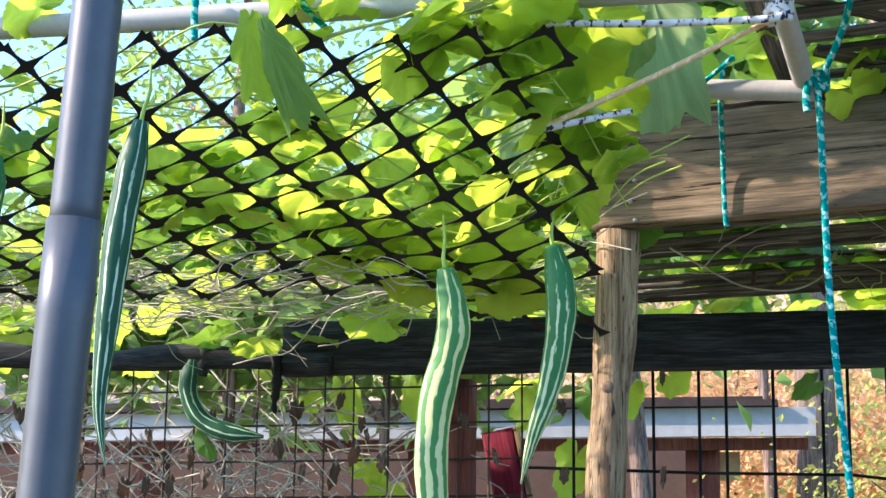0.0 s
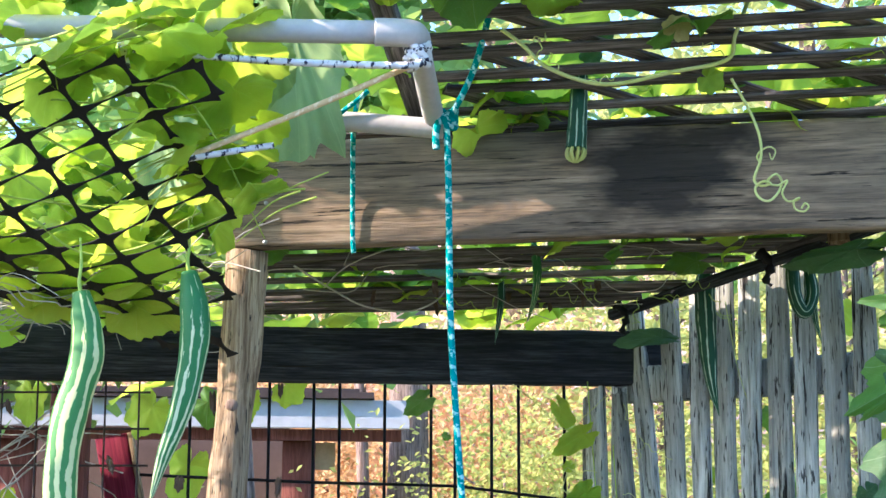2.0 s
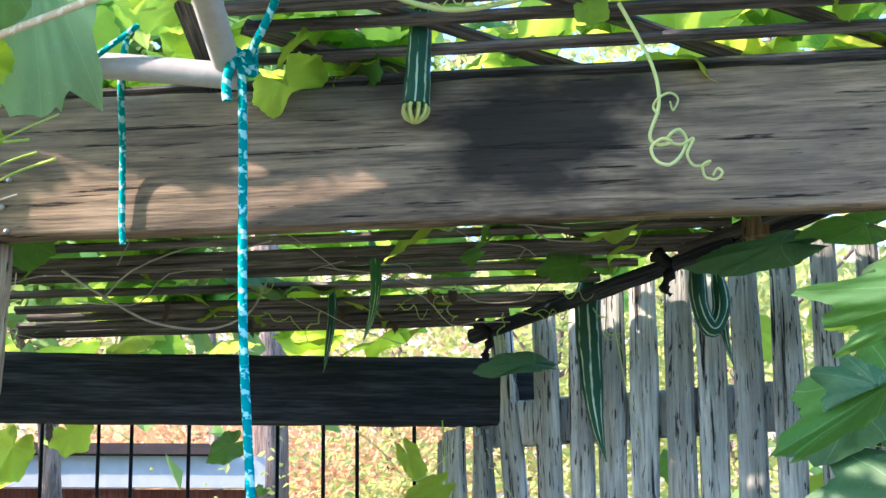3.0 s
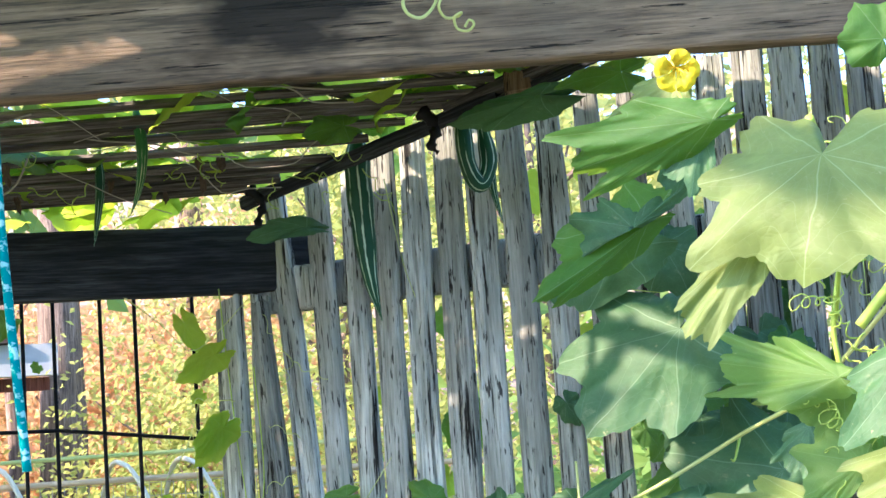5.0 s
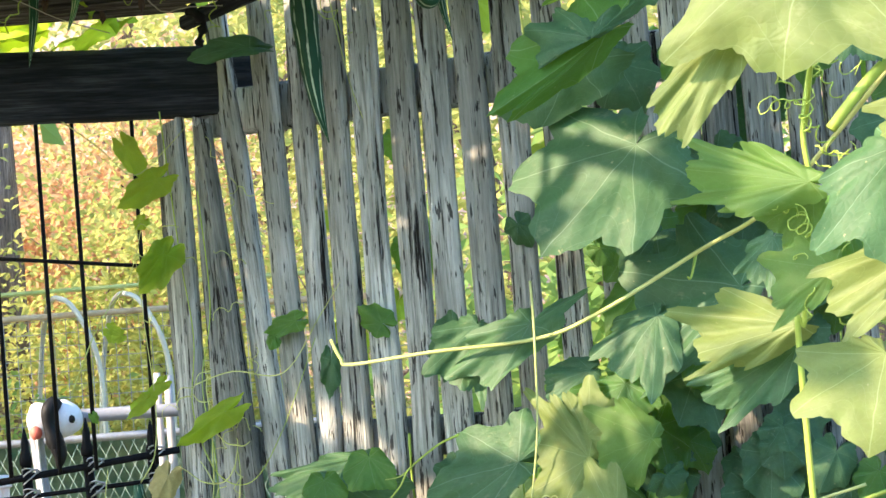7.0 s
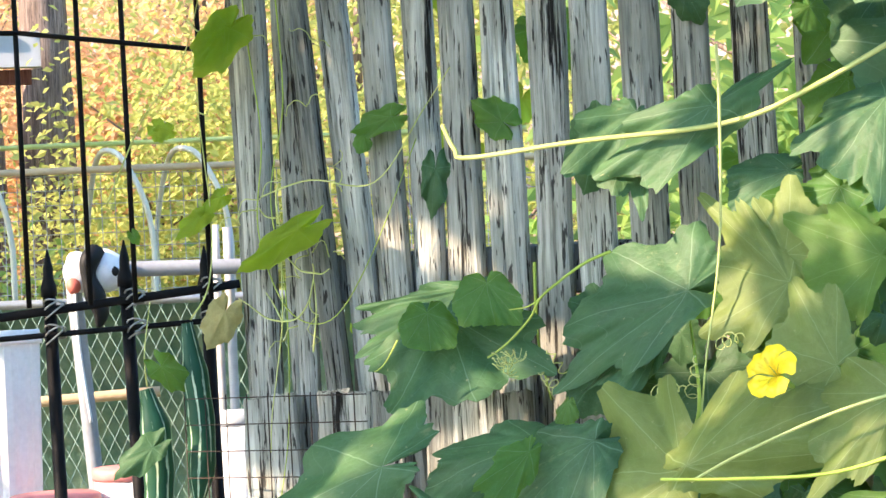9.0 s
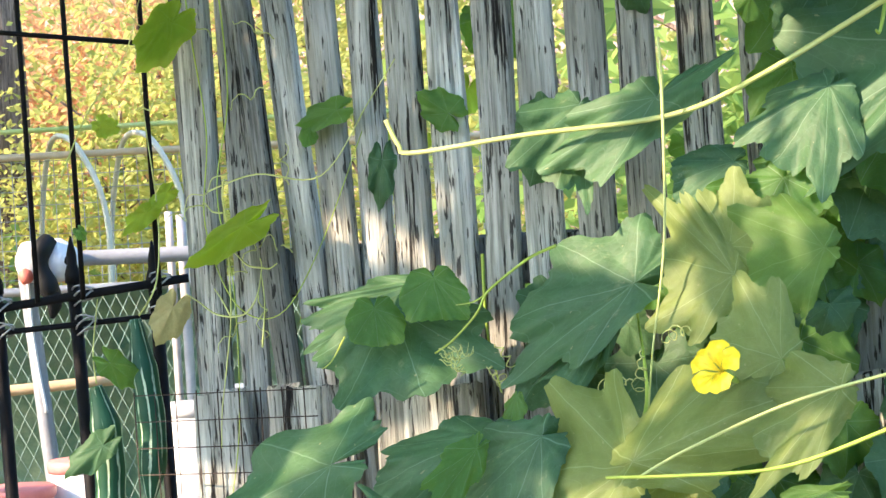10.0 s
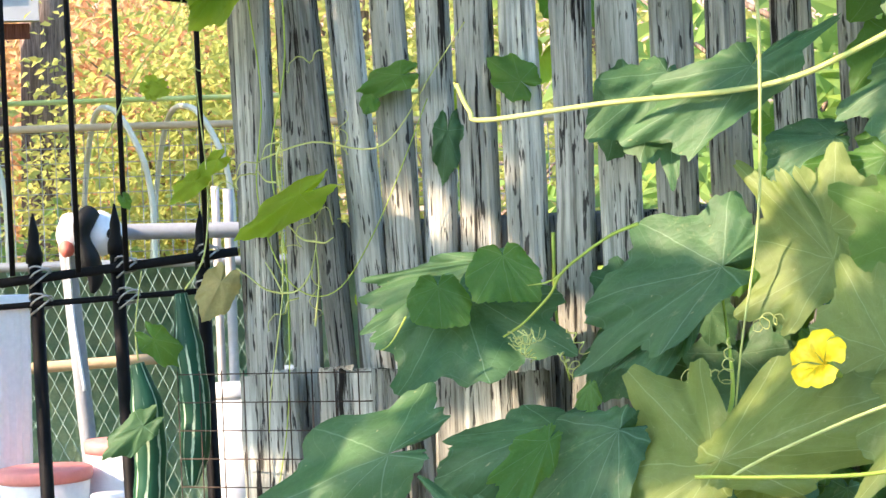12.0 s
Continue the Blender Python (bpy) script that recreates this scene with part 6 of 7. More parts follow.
stem(iron_vine, [(0.350, 4.458, 1.361), (0.372, 4.445, 1.366), (0.389, 4.435, 1.392), (0.397, 4.430, 1.431), (0.396, 4.431, 1.445)], 0.0016, PALE_TENDRIL)
stem(iron_vine, [(0.350, 4.458, 1.361), (0.327, 4.472, 1.368), (0.305, 4.485, 1.387), (0.289, 4.494, 1.399)], 0.0016, PALE_TENDRIL)
stem(iron_vine, [(0.397, 4.430, 1.431), (0.408, 4.424, 1.429), (0.419, 4.417, 1.436)], 0.0016, PALE_TENDRIL)
stem(iron_vine, [(0.397, 4.430, 1.431), (0.378, 4.441, 1.436), (0.361, 4.452, 1.456), (0.348, 4.459, 1.469)], 0.0016, PALE_TENDRIL)
stem(iron_vine, [(0.350, 4.458, 1.361), (0.339, 4.465, 1.387), (0.329, 4.471, 1.405)], 0.0016, PALE_TENDRIL)
stem(iron_vine, [(0.348, 4.459, 1.516), (0.334, 4.468, 1.519), (0.324, 4.474, 1.533)], 0.0016, PALE_TENDRIL)
stem(iron_vine, [(0.391, 4.434, 1.314), (0.398, 4.430, 1.376), (0.396, 4.430, 1.423)], 0.0016, PALE_TENDRIL)
# runner with the long curled tendril in front of the near beam
stem(net_vine, [(0.02, 3.38, 2.63), (0.06, 3.38, 2.60), (0.113, 3.38, 2.553), (0.221, 3.38, 2.523), (0.351, 3.38, 2.55), (0.455, 3.37, 2.573), (0.47, 3.36, 2.62), (0.50, 3.35, 2.70)], 0.0042, PALE_TENDRIL, "stem", "pale yellow-green runner", 1.0)
stem(net_vine, [(0.460, 3.360, 2.533), (0.496, 3.366, 2.468), (0.511, 3.358, 2.419), (0.512, 3.354, 2.376), (0.500, 3.363, 2.337), (0.512, 3.365, 2.324), (0.529, 3.356, 2.326), (0.515, 3.356, 2.330), (0.502, 3.365, 2.319), (0.508, 3.362, 2.300), (0.525, 3.354, 2.292), (0.543, 3.359, 2.308), (0.553, 3.366, 2.332), (0.542, 3.359, 2.345), (0.529, 3.354, 2.338), (0.525, 3.362, 2.329), (0.545, 3.365, 2.325), (0.561, 3.356, 2.332), (0.551, 3.356, 2.309), (0.562, 3.365, 2.295), (0.579, 3.363, 2.296), (0.583, 3.355, 2.299), (0.573, 3.358, 2.293), (0.578, 3.366, 2.279), (0.592, 3.360, 2.274), (0.600, 3.354, 2.282), (0.595, 3.361, 2.290), (0.589, 3.366, 2.281)], 0.0031, PALE_TENDRIL, "tendril", "long curled pale tendril", 0.6)
stem(net_vine, [(0.512, 3.355, 2.366), (0.506, 3.361, 2.378), (0.512, 3.353, 2.389), (0.528, 3.349, 2.396), (0.541, 3.358, 2.390), (0.534, 3.360, 2.374), (0.528, 3.351, 2.384)], 0.0022, PALE_TENDRIL, "tendril", "", 0.6)
for k, (x, y, z) in enumerate(((0.09, 3.38, 2.57), (0.14, 3.38, 2.54), (0.19, 3.38, 2.53), (0.45, 3.37, 2.58), (0.06, 3.38, 2.6))):
    coil(net_vine, (x, y, z), (crng.uniform(-1, 1), -0.1, crng.uniform(-0.2, 1)), 0.05, 0.008, 2, 70 + k, 0.0016)
stem(net_vine, [(-1.9, 3.12, 2.42), (-1.45, 3.12, 2.43), (-1.25, 3.11, 2.45), (-1.05, 3.1, 2.455)], 0.0038, GREEN_STEM)
stem(net_vine, [(-0.98, 3.085, 2.455), (-0.9, 3.08, 2.48), (-0.8, 3.08, 2.50), (-0.72, 3.08, 2.53)], 0.0045, PALE_TENDRIL)
stem(net_vine, [(-0.99, 3.085, 2.54), (-0.995, 3.08, 2.48), (-1.0, 3.08, 2.44)], 0.006, PALE_TENDRIL)
for k in range(26):
    x, y = crng.uniform(-2.0, -0.75), crng.uniform(3.05, 3.4)
    p = [Vector((x, y, 0)), Vector((x + crng.uniform(0.1, 0.3), y + crng.uniform(-0.1, 0.1), 0)), Vector((x + crng.uniform(0.3, 0.6), y + crng.uniform(-0.2, 0.2), 0))]
    for v in p:
        v.y = min(max(v.y, 2.98), 3.5)
        v.z = net_z(v.x, v.y) + crng.uniform(0.005, 0.04)
    stem(net_vine, p, 0.0026, GREEN_STEM)
for k in range(18):
    a = Vector((crng.uniform(-0.58, -0.32), crng.uniform(3.2, 3.5), crng.uniform(2.28, 2.38)))
    b = a + Vector((crng.uniform(-0.2, -0.05), crng.uniform(-0.1, 0.1), crng.uniform(-0.14, -0.04)))
    stem(net_vine, [a, a.lerp(b, 0.5) + Vector((0, 0, 0.015)), b], 0.0022, PALE_TENDRIL if k % 2 else GREEN_STEM)


def flower(vine, at, facing, r, seed, openness=0.35):
    """A yellow five-petalled blossom on a green cup."""
    g = random.Random(seed)
    z = Vector(facing).normalized()
    x = z.orthogonal().normalized()
    y = z.cross(x)
    m = Matrix.Translation(at) @ Matrix((x, y, z)).transposed().to_4x4()
    bm = bmesh.new()
    tube(bm, [m @ Vector(p) for p in ((0, 0, -r * 0.9), (0, 0, -r * 0.4), (0, 0, 0))], lambda s: r * (0.08 + 0.14 * s), 9)
    cup = part("flower", bm, GREEN_STEM, vine, "open yellow gourd blossom")
    for k in range(5):
        bm = bmesh.new()
        t0 = k * 1.2566 + g.uniform(-0.1, 0.1)
        rows = []
        for i in range(8):
            f = i / 7
            row = []
            for j in range(9):
                u = j / 4 - 1
                w = 0.62 * math.sin(min(1.0, f * 1.25 + 0.12) * 1.9) ** 0.7
                rad = r * f * (1 - 0.12 * u * u)
                ang = t0 + u * w
                lift = r * (openness * (1 - (1 - f) ** 2) - 0.25 * f ** 3 + 0.06 * math.sin(u * 7 + f * 9 + k))
                row.append(bm.verts.new(m @ Vector((math.cos(ang) * rad, math.sin(ang) * rad, lift))))
            rows.append(row)
        for a, b in zip(rows, rows[1:]):
            for j in range(8):
                bm.faces.new((a[j], a[j + 1], b[j + 1], b[j]))
        bmesh.ops.remove_doubles(bm, verts=bm.verts, dist=1e-5)
        part("petal", bm, PETAL, cup)
    return cup


flower(fence_vine, (0.80, 3.625, 1.285), (-0.72, -0.5, 0.42), 0.032, 1, 0.75)
flower(fence_vine, (0.797, 3.085, 2.143), (-0.2, -0.8, -0.5), 0.03, 2, 0.9)
stem(fence_vine, [(0.797, 3.10, 2.155), (0.80, 3.11, 2.14), (0.81, 3.1, 2.10), (0.83, 3.06, 2.05)], 0.003)

# dead stems: tangled stuff at the back of the net and on the wire mesh
def tangle(name, label, count, lo, hi, r, mat, seed, flat=0.35, length=0.35, z_of=None):
    g = random.Random(seed)
    bm = bmesh.new()
    for _ in range(count):
        p = Vector([g.uniform(a, b) for a, b in zip(lo, hi)])
        if z_of:
            p.z = z_of(p.x, p.y) + g.uniform(-0.05, 0.04)
        w = Vector((g.choice((-1, 1)) * g.uniform(0.5, 1), g.uniform(-0.4, 0.4), g.uniform(-1, 1) * flat)).normalized() * length * g.uniform(0.4, 1.2)
        pts = [p]
        for _ in range(4):
            pts.append(pts[-1] + w / 4 + Vector((g.gauss(0, 1), g.gauss(0, 1), g.gauss(0, 1))) * length * 0.07)
        tube(bm, smooth_path(pts, 3), r * g.uniform(0.5, 1.2), 4, caps=False)
    return tagged(part(name, bm, mat), label, "dead vines", kind="stuff")


tangle("dead_vine_tangle", "dry grey tangled vine stems lying on the net", 430, (-2.5, 3.5, 2.2), (-0.68, 4.3, 2.3), 0.0018, DRY_STEM, 31, 0.2, 0.28, lambda x, y: 2.17 + 0.06 * (y - 3.5))
tangle("dead_vine_tangle", "dry tangled stems hanging on the wire mesh", 420, (-2.7, 4.55, 1.45), (-1.15, 4.75, 2.0), 0.0026, DRY_STEM, 32, 1.0, 0.35)
tangle("dead_vine_tangle", "thin dry stems caught in the lattice roof", 26, (-0.35, 3.8, 2.24), (0.75, 4.45, 2.3), 0.0016, DRY_STEM, 33, 0.3, 0.3, lambda x, y: 2.53 - 0.36 * (0.22 * (x + 0.39) + 0.976 * (y - 3.84)) - 0.01)
dead_vine = thing("withered_vine", "withered brown vine leaves hanging on mesh and beam", "dead vine")
for k in range(94):
    if k < 20 or k >= 34:
        a = Vector((crng.uniform(-2.3, -0.7 if k < 20 else -1.15), 4.56, crng.uniform(1.5, 2.08)))
    elif k < 26:
        a = Vector((crng.uniform(-0.75, -0.45), 4.42, crng.uniform(1.75, 2.1)))
    else:
        a = Vector((crng.uniform(-0.4, 0.3), crng.uniform(4.1, 4.45), 2.24 + crng.uniform(0, 0.05)))
    size = crng.uniform(0.025, 0.05) if k < 26 or k >= 34 else crng.uniform(0.018, 0.032)
    leaf(dead_vine, a, a + Vector((crng.uniform(-0.3, 0.3), 0, -1)) * size, size * crng.uniform(0.5, 0.9), LEAF_DEAD, k, Vector((crng.uniform(-1, 1), -1, 0.2)))
# thin drooping loop under the lattice
stem(dead_vine, [(-0.42, 4.2, 2.31), (-0.33, 4.2, 2.255), (-0.25, 4.2, 2.215), (-0.15, 4.2, 2.205), (-0.08, 4.2, 2.235), (-0.05, 4.2, 2.29)], 0.0026, DRY_STEM, "stem", "looping dry stem", 0.8)
stem(dead_vine, [(-0.9, 4.3, 2.3), (-0.86, 4.3, 2.2), (-0.83, 4.3, 2.12)], 0.0018, DRY_STEM)

# ---- house far behind the beam ----
house = thing("house", "red-brown timber house with a white eave and dark roof", "house", (0, 9.0, 0))
bm = bmesh.new()
box(bm, -7, -0.12, 0.0, 0.05, 2.36, 2.50)
part("eave_board", bm, FASCIA, house, "white painted eave board", False)
bm = bmesh.new()
box(bm, -7, -0.16, 0.06, 0.10, 2.30, 2.357)
part("trim", bm, RED_WOOD, house, "red-brown trim strip", False)
for i in range(2):
    y, z = 0.0 + i * 0.28, 2.505 + i * 0.05
    bm = bmesh.new()
    box(bm, -7, -0.30 - i * 0.08, y - 0.04, y + 0.26, z, z + 0.03)
    part("shingle_course", bm, SHINGLE, house, "", False)
bm = bmesh.new()
box(bm, -7, -0.78, 0.9, 1.0, 0, 2.5)
part("wall", bm, HOUSE_BROWN, house, smooth=False)
for x in (-5.2, -3.6, -2.1, -0.68):
    part("porch_post", plank(2.32, 0.16, 0.14, random.Random(int(x * 10)), 20, 0.002, "z"), RED_WOOD, house).location = (x, 0.2, 0)
bm = bmesh.new()
box(bm, -0.62, -0.50, 0.3, 0.33, 2.17, 2.31)
part("lantern_board", bm, MULCH_TAN, house, "tan board", False)

# ---- garden behind the iron fence ----
gate = thing("pvc_gate_frame", "grey plastic pipe gate frame behind the fence", "pipe frame", (0, 6.2, 0))
pipe("top_pipe", [(0.015, 0, 1.487), (0.5, 0, 1.478)], 0.019, PVC_SHADED, gate)
pipe("upright_pipe", [(0.11, 0, 0.0), (0.062, 0, 0.8), (0.018, 0, 1.44), (0.015, 0, 1.487)], 0.019, PVC_SHADED, gate)
pipe("upright_pipe", [(0.395, 0.1, 0.0), (0.40, 0.1, 1.58)], 0.012, PVC_GREY, gate)
pipe("upright_pipe", [(0.37, 0.14, 0.0), (0.372, 0.14, 1.59)], 0.010, PVC_GREY, gate)
pipe("cord", [(0.02, -0.02, 1.47), (0.025, -0.02, 1.3), (0.045, -0.02, 1.12)], 0.004, WHITE_PLASTIC, gate)

def lump(centre, size, seed):
    """A soft stuffed shape, slightly uneven."""
    bm = bmesh.new()
    bmesh.ops.create_uvsphere(bm, u_segments=24, v_segments=16, radius=1.0)
    for v in bm.verts:
        w = 1 + 0.10 * noise.noise(v.co * 1.6 + Vector((seed, 0, 0)))
        v.co = Vector((centre[k] + v.co[k] * size[k] * w for k in range(3)))
    return bm


plush = thing("plush_toy", "white and black plush toy with red draped over the pipe", "toy", (0.078, 6.15, 1.475))
plush.scale = (1.3, 1.2, 1.12)
part("body", lump((0.014, 0, 0.006), (0.040, 0.036, 0.046), 1), WHITE_PLASTIC, plush)
part("head", lump((-0.036, 0.004, 0.008), (0.027, 0.03, 0.045), 2), WHITE_PLASTIC, plush)
part("red_patch", lump((-0.046, -0.014, -0.022), (0.014, 0.016, 0.018), 3), HOSE_RED, plush, "red patch")
part("band", tube(bmesh.new(), smooth_path([(0.0, -0.02, 0.052), (-0.014, -0.034, 0.030), (-0.018, -0.038, 0.0), (-0.010, -0.036, -0.035), (-0.004, -0.034, -0.062)], 6), lambda q: 0.018 + 0.003 * math.sin(q * 9), 10, squash=0.8), NET_BLACK, plush, "black band")
part("tail", tube(bmesh.new(), smooth_path([(-0.004, -0.034, -0.055), (0.002, -0.034, -0.085), (-0.004, -0.034, -0.115)], 6), lambda q: 0.021 * (1 - 0.75 * q * q), 10, squash=0.6), NET_BLACK, plush, "black hanging tail")
part("eye", lump((0.030, -0.032, 0.004), (0.007, 0.006, 0.010), 4), NET_BLACK, plush, "small black spot")


def chain_link(x0, x1, z0, z1, y, cell, r):
    bm = bmesh.new()
    n = int((x1 - x0) / cell)
    rows = int((z1 - z0) / cell)
    for i in range(n):
        for s in (-1, 1):
            pts = []
            for j in range(rows + 1):
                dx = cell / 2 * (j % 2) * s
                pts.append((x0 + (i + 0.5) * cell + dx, y + 0.004 * (1 if j % 2 else -1) * s, z0 + j * (z1 - z0) / rows))
            tube(bm, pts, r, 4, caps=False)
    return bm


chain = thing("chain_link_fence", "galvanised chain-link fence behind the gate", "fence")
part("wire_weave", chain_link(-0.7, 0.75, 0.5, 1.42, 6.6, 0.034, 0.0014), LINK_GREEN, chain)
pipe("top_rail", [(-1.3, 6.6, 1.425), (1.0, 6.6, 1.40)], 0.012, WIRE_GALV, chain)
pipe("tan_rail", [(-1.2, 6.5, 1.13), (0.22, 6.5, 1.169)], 0.014, MULCH_TAN, chain, "bare tan wooden rail")
screen = thing("privacy_screen", "dark green screen cloth behind the chain link", "screen")
bm = bmesh.new()
cols = [[bm.verts.new((-1.3 + 2.3 * i / 30, 6.68 + 0.02 * math.sin(i * 1.3) + k * 0.004, z)) for z in (0.15, 0.7, 1.40)] for i in range(31) for k in (0,)]
for a, b in zip(cols, cols[1:]):
    for j in range(2):
        bm.faces.new((a[j], b[j], b[j + 1], a[j + 1]))
bmesh.ops.solidify(bm, geom=bm.faces[:], thickness=0.004)
part("cloth", bm, DARK_SCREEN, screen)
garden_mesh = thing("garden_mesh_fence", "low wire-mesh garden fence with bamboo rails", "fence")
bm = bmesh.new()
for i in range(60):
    tube(bm, [(-1.0 + i * 0.042, 7.4, 0.9), (-1.0 + i * 0.042, 7.4, 1.82)], 0.0018, 4)
for j in range(20):
    tube(bm, [(-1.0, 7.402, 0.95 + j * 0.045), (1.5, 7.402, 0.95 + j * 0.045)], 0.0018, 4)
tagged(part("wire_grid", bm, WIRE_GALV, garden_mesh), kind="stuff")
pipe("bamboo_rail", [(-1.2, 7.38, 1.808), (0.2, 7.38, 1.82), (1.5, 7.38, 1.812)], 0.011, MULCH_TAN, garden_mesh)
pipe("yellow_rail", [(-1.2, 7.6, 1.90), (0.1, 7.6, 1.918), (1.5, 7.6, 1.925)], 0.008, PALE_TENDRIL, garden_mesh, "yellow cord rail")
for dx in (-0.42, 0.0, 0.235):
    h = thing("garden_hoop", "curved cream plastic garden hoop", "hoop", (dx, 7.3, 0), "garden hoops")
    pipe("hoop_pipe", [(0.0, 0.9, 0.5), (0.02, 0.85, 1.4), (0.07, 0.5, 1.84), (0.135, 0.1, 1.874), (0.205, 0, 1.757), (0.24, 0, 1.617), (0.245, 0, 1.4), (0.25, 0, 0.5)], 0.009, CREAM_PLASTIC, h)


def bucket(label, x, y, z, r, h, mat, rim=None, group="buckets"):
    b = thing("bucket", label, "bucket", (x, y, z), group)
    bm = bmesh.new()
    tube(bm, [(0, 0, 0), (0, 0, 0.01), (0, 0, h * 0.5), (0, 0, h)], lambda s: r * (0.82 + 0.18 * s), 28)
    part("pail", bm, mat, b)
    bm = bmesh.new()
    tube(bm, [(0, 0, h - 0.02), (0, 0, h - 0.012), (0, 0, h + 0.002), (0, 0, h + 0.006)], lambda s: r * (1.06 if 0.1 < s < 0.9 else 1.01), 28)
    part("rim", bm, rim or mat, b, "thick rolled rim")
    return b


table = thing("potting_bench", "low grey bench carrying buckets behind the iron fence", "bench", (0.1, 5.5, 0))
bm = bmesh.new()
box(bm, -0.9, 0.5, -0.35, 0.35, 0.70, 0.735)
part("top", bm, GREY_WOOD, table, smooth=False)
for x in (-0.85, 0.45):
    for y in (-0.3, 0.3):
        part("leg", plank(0.7, 0.05, 0.05, random.Random(9), 6, 0.001, "z"), GREY_WOOD, table).location = (x, y, 0)
bucket("large white tub with a faded pink rim", -0.03, 5.62, 0.735, 0.09, 0.27, WHITE_PLASTIC, PINK_PLASTIC)
bucket("pale tub with a faded pink rim", 0.12, 5.70, 0.735, 0.07, 0.31, WHITE_PLASTIC, PINK_PLASTIC)
bucket("white pail with a thick rim", 0.10, 5.42, 0.735, 0.038, 0.235, WHITE_PLASTIC)
bucket("tall white container beside the fence post", 0.33, 5.30, 0.735, 0.055, 0.44, WHITE_PLASTIC)
bucket("tall white container beside the fence post", 0.44, 5.38, 0.735, 0.055, 0.46, WHITE_PLASTIC)
bin_thing = thing("plastic_bin", "tall white ribbed plastic bin on the bench", "bin", (-0.14, 5.78, 0.735))
bm = bmesh.new()
for k in range(36):
    a0, a1 = k * math.pi / 18, (k + 1) * math.pi / 18
    r0, r1 = (0.088 if k % 3 else 0.083), (0.088 if (k + 1) % 3 else 0.083)
    quad = [bm.verts.new((r * math.cos(a) * w, r * math.sin(a) * w, z)) for r, a, z, w in ((r0, a0, 0, 0.86), (r1, a1, 0, 0.86), (r1, a1, 0.60, 1), (r0, a0, 0.60, 1))]
    bm.faces.new(quad)
bmesh.ops.remove_doubles(bm, verts=bm.verts, dist=1e-5)
part("tub", bm, WHITE_PLASTIC, bin_thing, smooth=False)
part("lid", tube(bmesh.new(), [(0, 0, 0.59), (0, 0, 0.60), (0, 0, 0.615), (0, 0, 0.62)], lambda q: 0.093 if q < 0.8 else 0.088, 36), WHITE_PLASTIC, bin_thing, "flat white lid")
hose = thing("red_hose", "coiled red garden hose on the bench", "hose", (0.2, 5.25, 0.735))
bm = bmesh.new()
for k in range(5):
    tube(bm, [Vector((0.11 * math.cos(a), 0.06 * math.sin(a), 0.012 + 0.042 * k + 0.01 * math.sin(a * 2))) for a in np.linspace(0, 6.2832, 25)], 0.02, 10, caps=False)
part("coil", bm, HOSE_RED, hose)
# thin wire mesh guarding the fence foot
guard = thing("wire_guard", "thin wire mesh stapled round the fence foot", "wire mesh")
bm = bmesh.new()
for i in range(9):
    x = 0.25 + 0.03 * i
    p = fence_at((x - 0.335) / 0.858, 0.09, 0)
    tube(bm, [(p.x, p.y, 0.6), (p.x, p.y, 1.255)], 0.0012, 4)
for j in range(16):
    a, b = fence_at(-0.1, 0.09, 0.65 + j * 0.04), fence_at(0.2, 0.09, 0.65 + j * 0.04)
    tube(bm, [a, b], 0.0012, 4)
tagged(part("wire_grid", bm, WIRE_RUST, guard), kind="stuff")

# ---- trees and shrubs beyond ----
ORANGE_TREE = "slim tree with pale orange autumn leaves"
YELLOW_TREE = "yellow-green tree turning in autumn"
tree("maple_tree", ORANGE_TREE, -1.2, 12.8, 0, 3.7, 1.1, FOL_ORANGE, 9000, 0.045, 1, 0.2, 0.06, 0.1)
tree("maple_tree", ORANGE_TREE, -0.55, 12.0, 0, 3.6, 1.0, FOL_ORANGE, 9500, 0.042, 2, -0.1, 0.05, 0.1)
tree("maple_tree", ORANGE_TREE, 0.5, 11.6, 0, 3.6, 0.9, FOL_ORANGE, 8500, 0.042, 17, 0.1, 0.05, 0.1)
tree("maple_tree", ORANGE_TREE, -0.12, 11.3, 0, 3.0, 0.75, FOL_ORANGE, 7000, 0.04, 41, 0.05, 0.05, 0.05)
tree("maple_tree", "orange-brown autumn tree behind the house", -2.8, 14.0, 0, 3.9, 1.6, FOL_ORANGE, 4200, 0.05, 3, 0.2, 0.09, 0.1)
tree("young_tree", YELLOW_TREE, 1.3, 10.6, 0, 4.2, 0.9, FOL_YELLOW, 5200, 0.04, 4, 0.2, 0.06, 0.05)
tree("young_tree", YELLOW_TREE, 2.6, 10.2, 0, 4.4, 1.3, FOL_YELLOW, 5200, 0.045, 5, -0.2, 0.07, 0.05)
tree("young_tree", YELLOW_TREE, 4.4, 10.0, 0, 4.8, 1.6, FOL_YELLOW, 4600, 0.05, 6, 0.1, 0.09, 0.05)
tree("bushy_shrub", "yellow-green shrub behind the garden mesh", 0.36, 9.0, 0, 2.5, 0.6, FOL_YELLOW, 7000, 0.03, 7, 0, 0.03, 0.1)
tree("bushy_shrub", "yellow-green shrub behind the garden mesh", 1.5, 8.6, 0, 2.4, 0.8, FOL_YELLOW, 4600, 0.032, 8, 0, 0.04, 0.1)
tree("bushy_shrub", "yellow-green shrub behind the garden mesh", 0.62, 8.9, 0, 2.35, 0.5, FOL_YELLOW, 4600, 0.03, 20, 0, 0.03, 0.1)
tree("old_tree", "tall grey-green tree behind the net", -6.0, 17.0, 0, 9.5, 2.6, FOL_GREEN, 4200, 0.09, 21, 0.2, 0.16, 0.3)
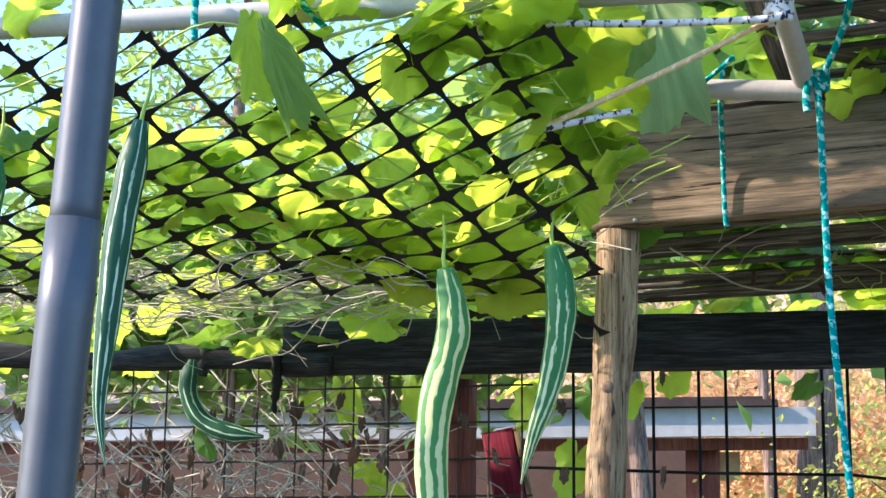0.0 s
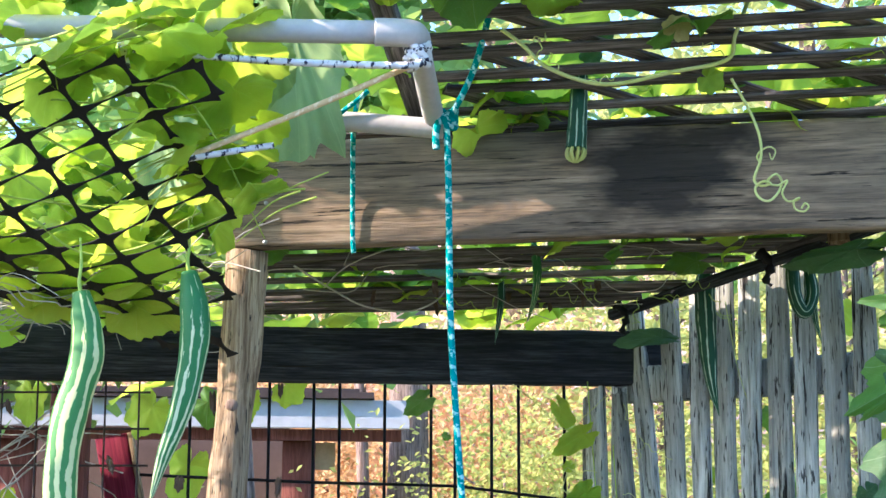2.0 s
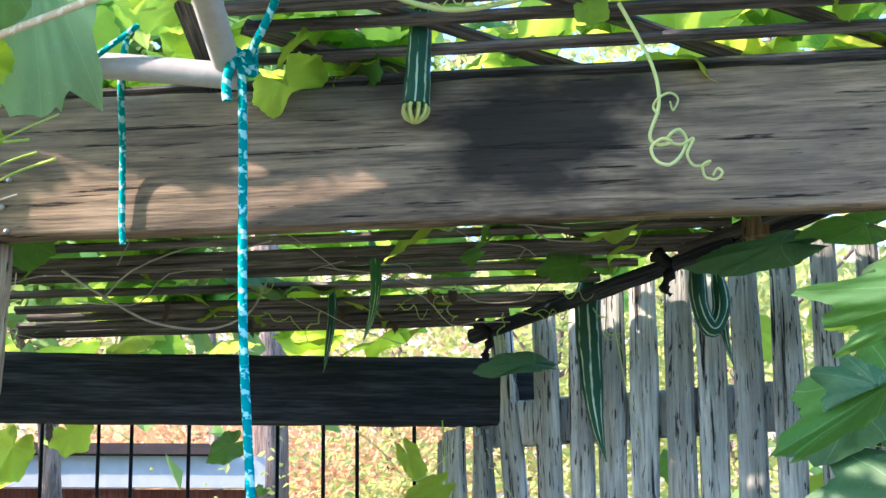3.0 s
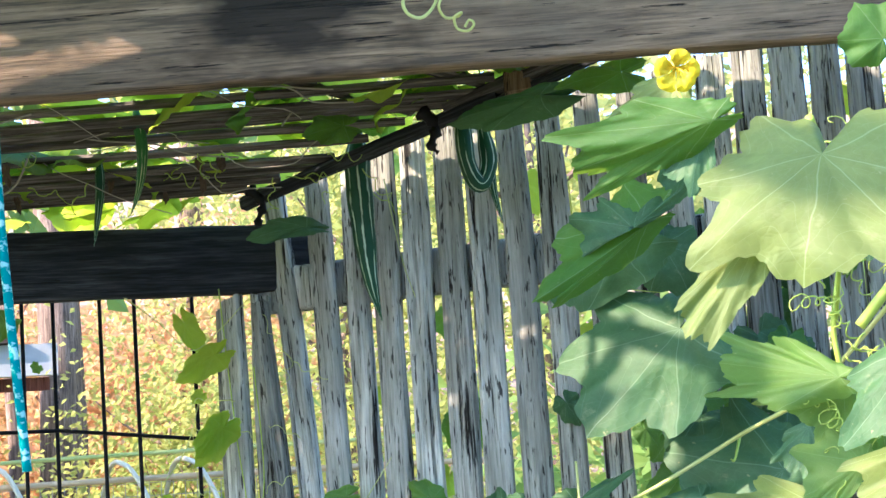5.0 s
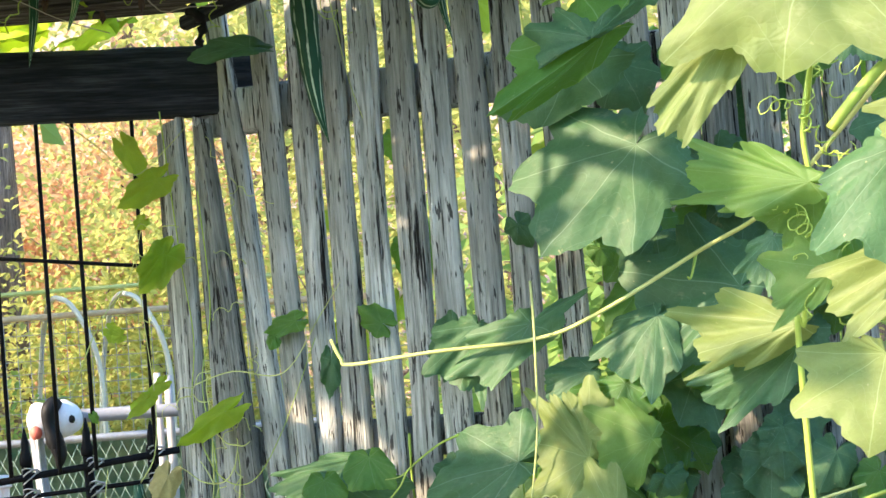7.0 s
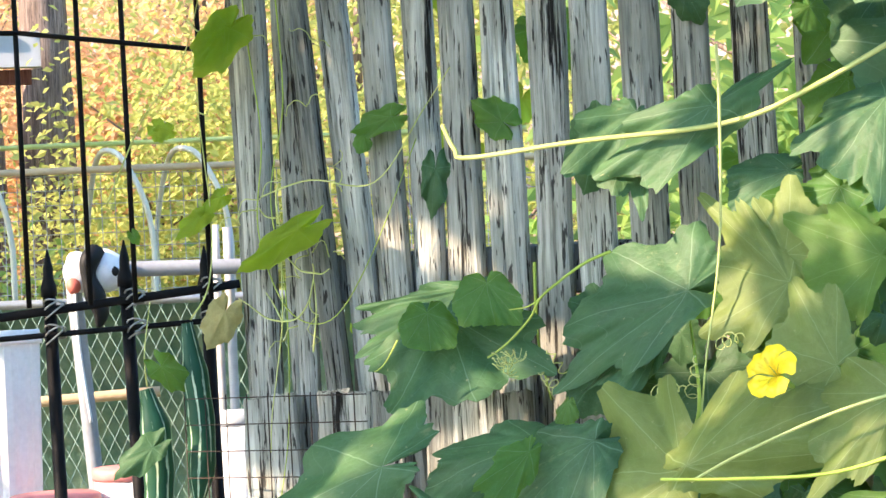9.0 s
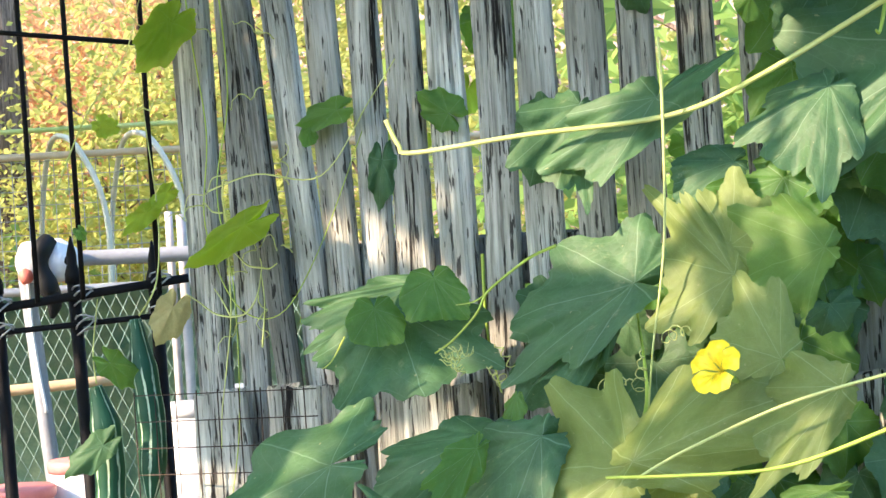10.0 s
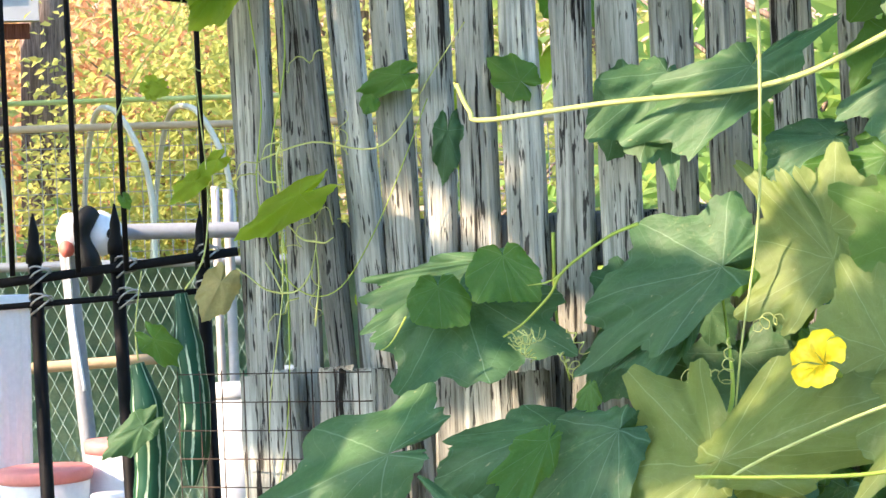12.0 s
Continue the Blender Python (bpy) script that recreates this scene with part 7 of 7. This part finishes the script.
tree("bushy_shrub", "low green shrub behind the chain link", -0.5, 8.4, 0, 1.85, 0.7, FOL_GREEN, 3600, 0.035, 9, 0, 0.03, 0.05)
tree("bushy_shrub", "green shrub close behind the picket fence", 1.55, 5.5, 0, 2.3, 0.5, FOL_GREEN, 3000, 0.04, 22, 0, 0.03, 0.05)
tree("bushy_shrub", "green shrub close behind the picket fence", 2.2, 6.4, 0, 2.3, 0.7, FOL_GREEN, 3400, 0.04, 11, 0, 0.03, 0.05)
tree("old_tree", "tall bare-stemmed tree with a thin autumn crown", -0.19, 9.7, 0, 7.5, 1.8, FOL_YELLOW, 2600, 0.05, 12, 0.1, 0.15, 0.6)
tree("old_tree", "tall bare-stemmed tree with a thin autumn crown", -0.40, 10.2, 0, 7.0, 1.8, FOL_YELLOW, 2600, 0.05, 18, -0.1, 0.05, 0.6)
tree("old_tree", "tall tree with green and yellow crown", 3.4, 14.0, 0, 8.5, 2.6, FOL_YELLOW, 4200, 0.08, 14, -0.3, 0.18, 0.2)
tree("old_tree", "tall tree with green and yellow crown", 0.8, 17.0, 0.4, 8.0, 2.6, FOL_YELLOW, 4200, 0.09, 15, 0.3, 0.2, 0.15)
tree("old_tree", "tall tree with green and yellow crown", -2.6, 19.0, 0.8, 7.0, 2.6, FOL_YELLOW, 4200, 0.1, 16, 0.3, 0.2, 0.12)
tree("leafy_tree", "bushy green tree close behind the net", -0.75, 6.6, 0, 4.6, 0.85, FOL_GREEN, 6500, 0.06, 19, 0, 0.06, 0.52)
for k, (x, y) in enumerate(((-1.75, 7.0), (-2.5, 7.3), (-3.3, 7.6))):
    tree("leafy_tree", "bushy green tree close behind the net", x, y, 0, 3.3, 0.8, FOL_GREEN, 3600, 0.055, 30 + k, 0, 0.05, 0.72)
far = bmesh.new()
frng = random.Random(5)
for i in range(60):
    a = math.pi * (0.02 + 0.96 * i / 59)
    d = frng.uniform(28, 40)
    clump_crown(far, (math.cos(a) * d, 3 + math.sin(a) * d, frng.uniform(5, 8)), (4.5, 4.5, frng.uniform(3, 5)), 420, 0.36, frng)
tagged(part("far_woods", far, FOL_YELLOW, smooth=False), "distant yellow-green autumn woods on the slope", "woods", kind="stuff")

# ---- plain unseen wall, added behind the path to close the garden ----
bm = bmesh.new()
box(bm, -9, 9, -8.2, -8.0, 0, 3.2)
tagged(part("wall_south", bm, WALL_TAN, smooth=False), "plain tan wall added behind the path, out of view", "wall", kind="structure")
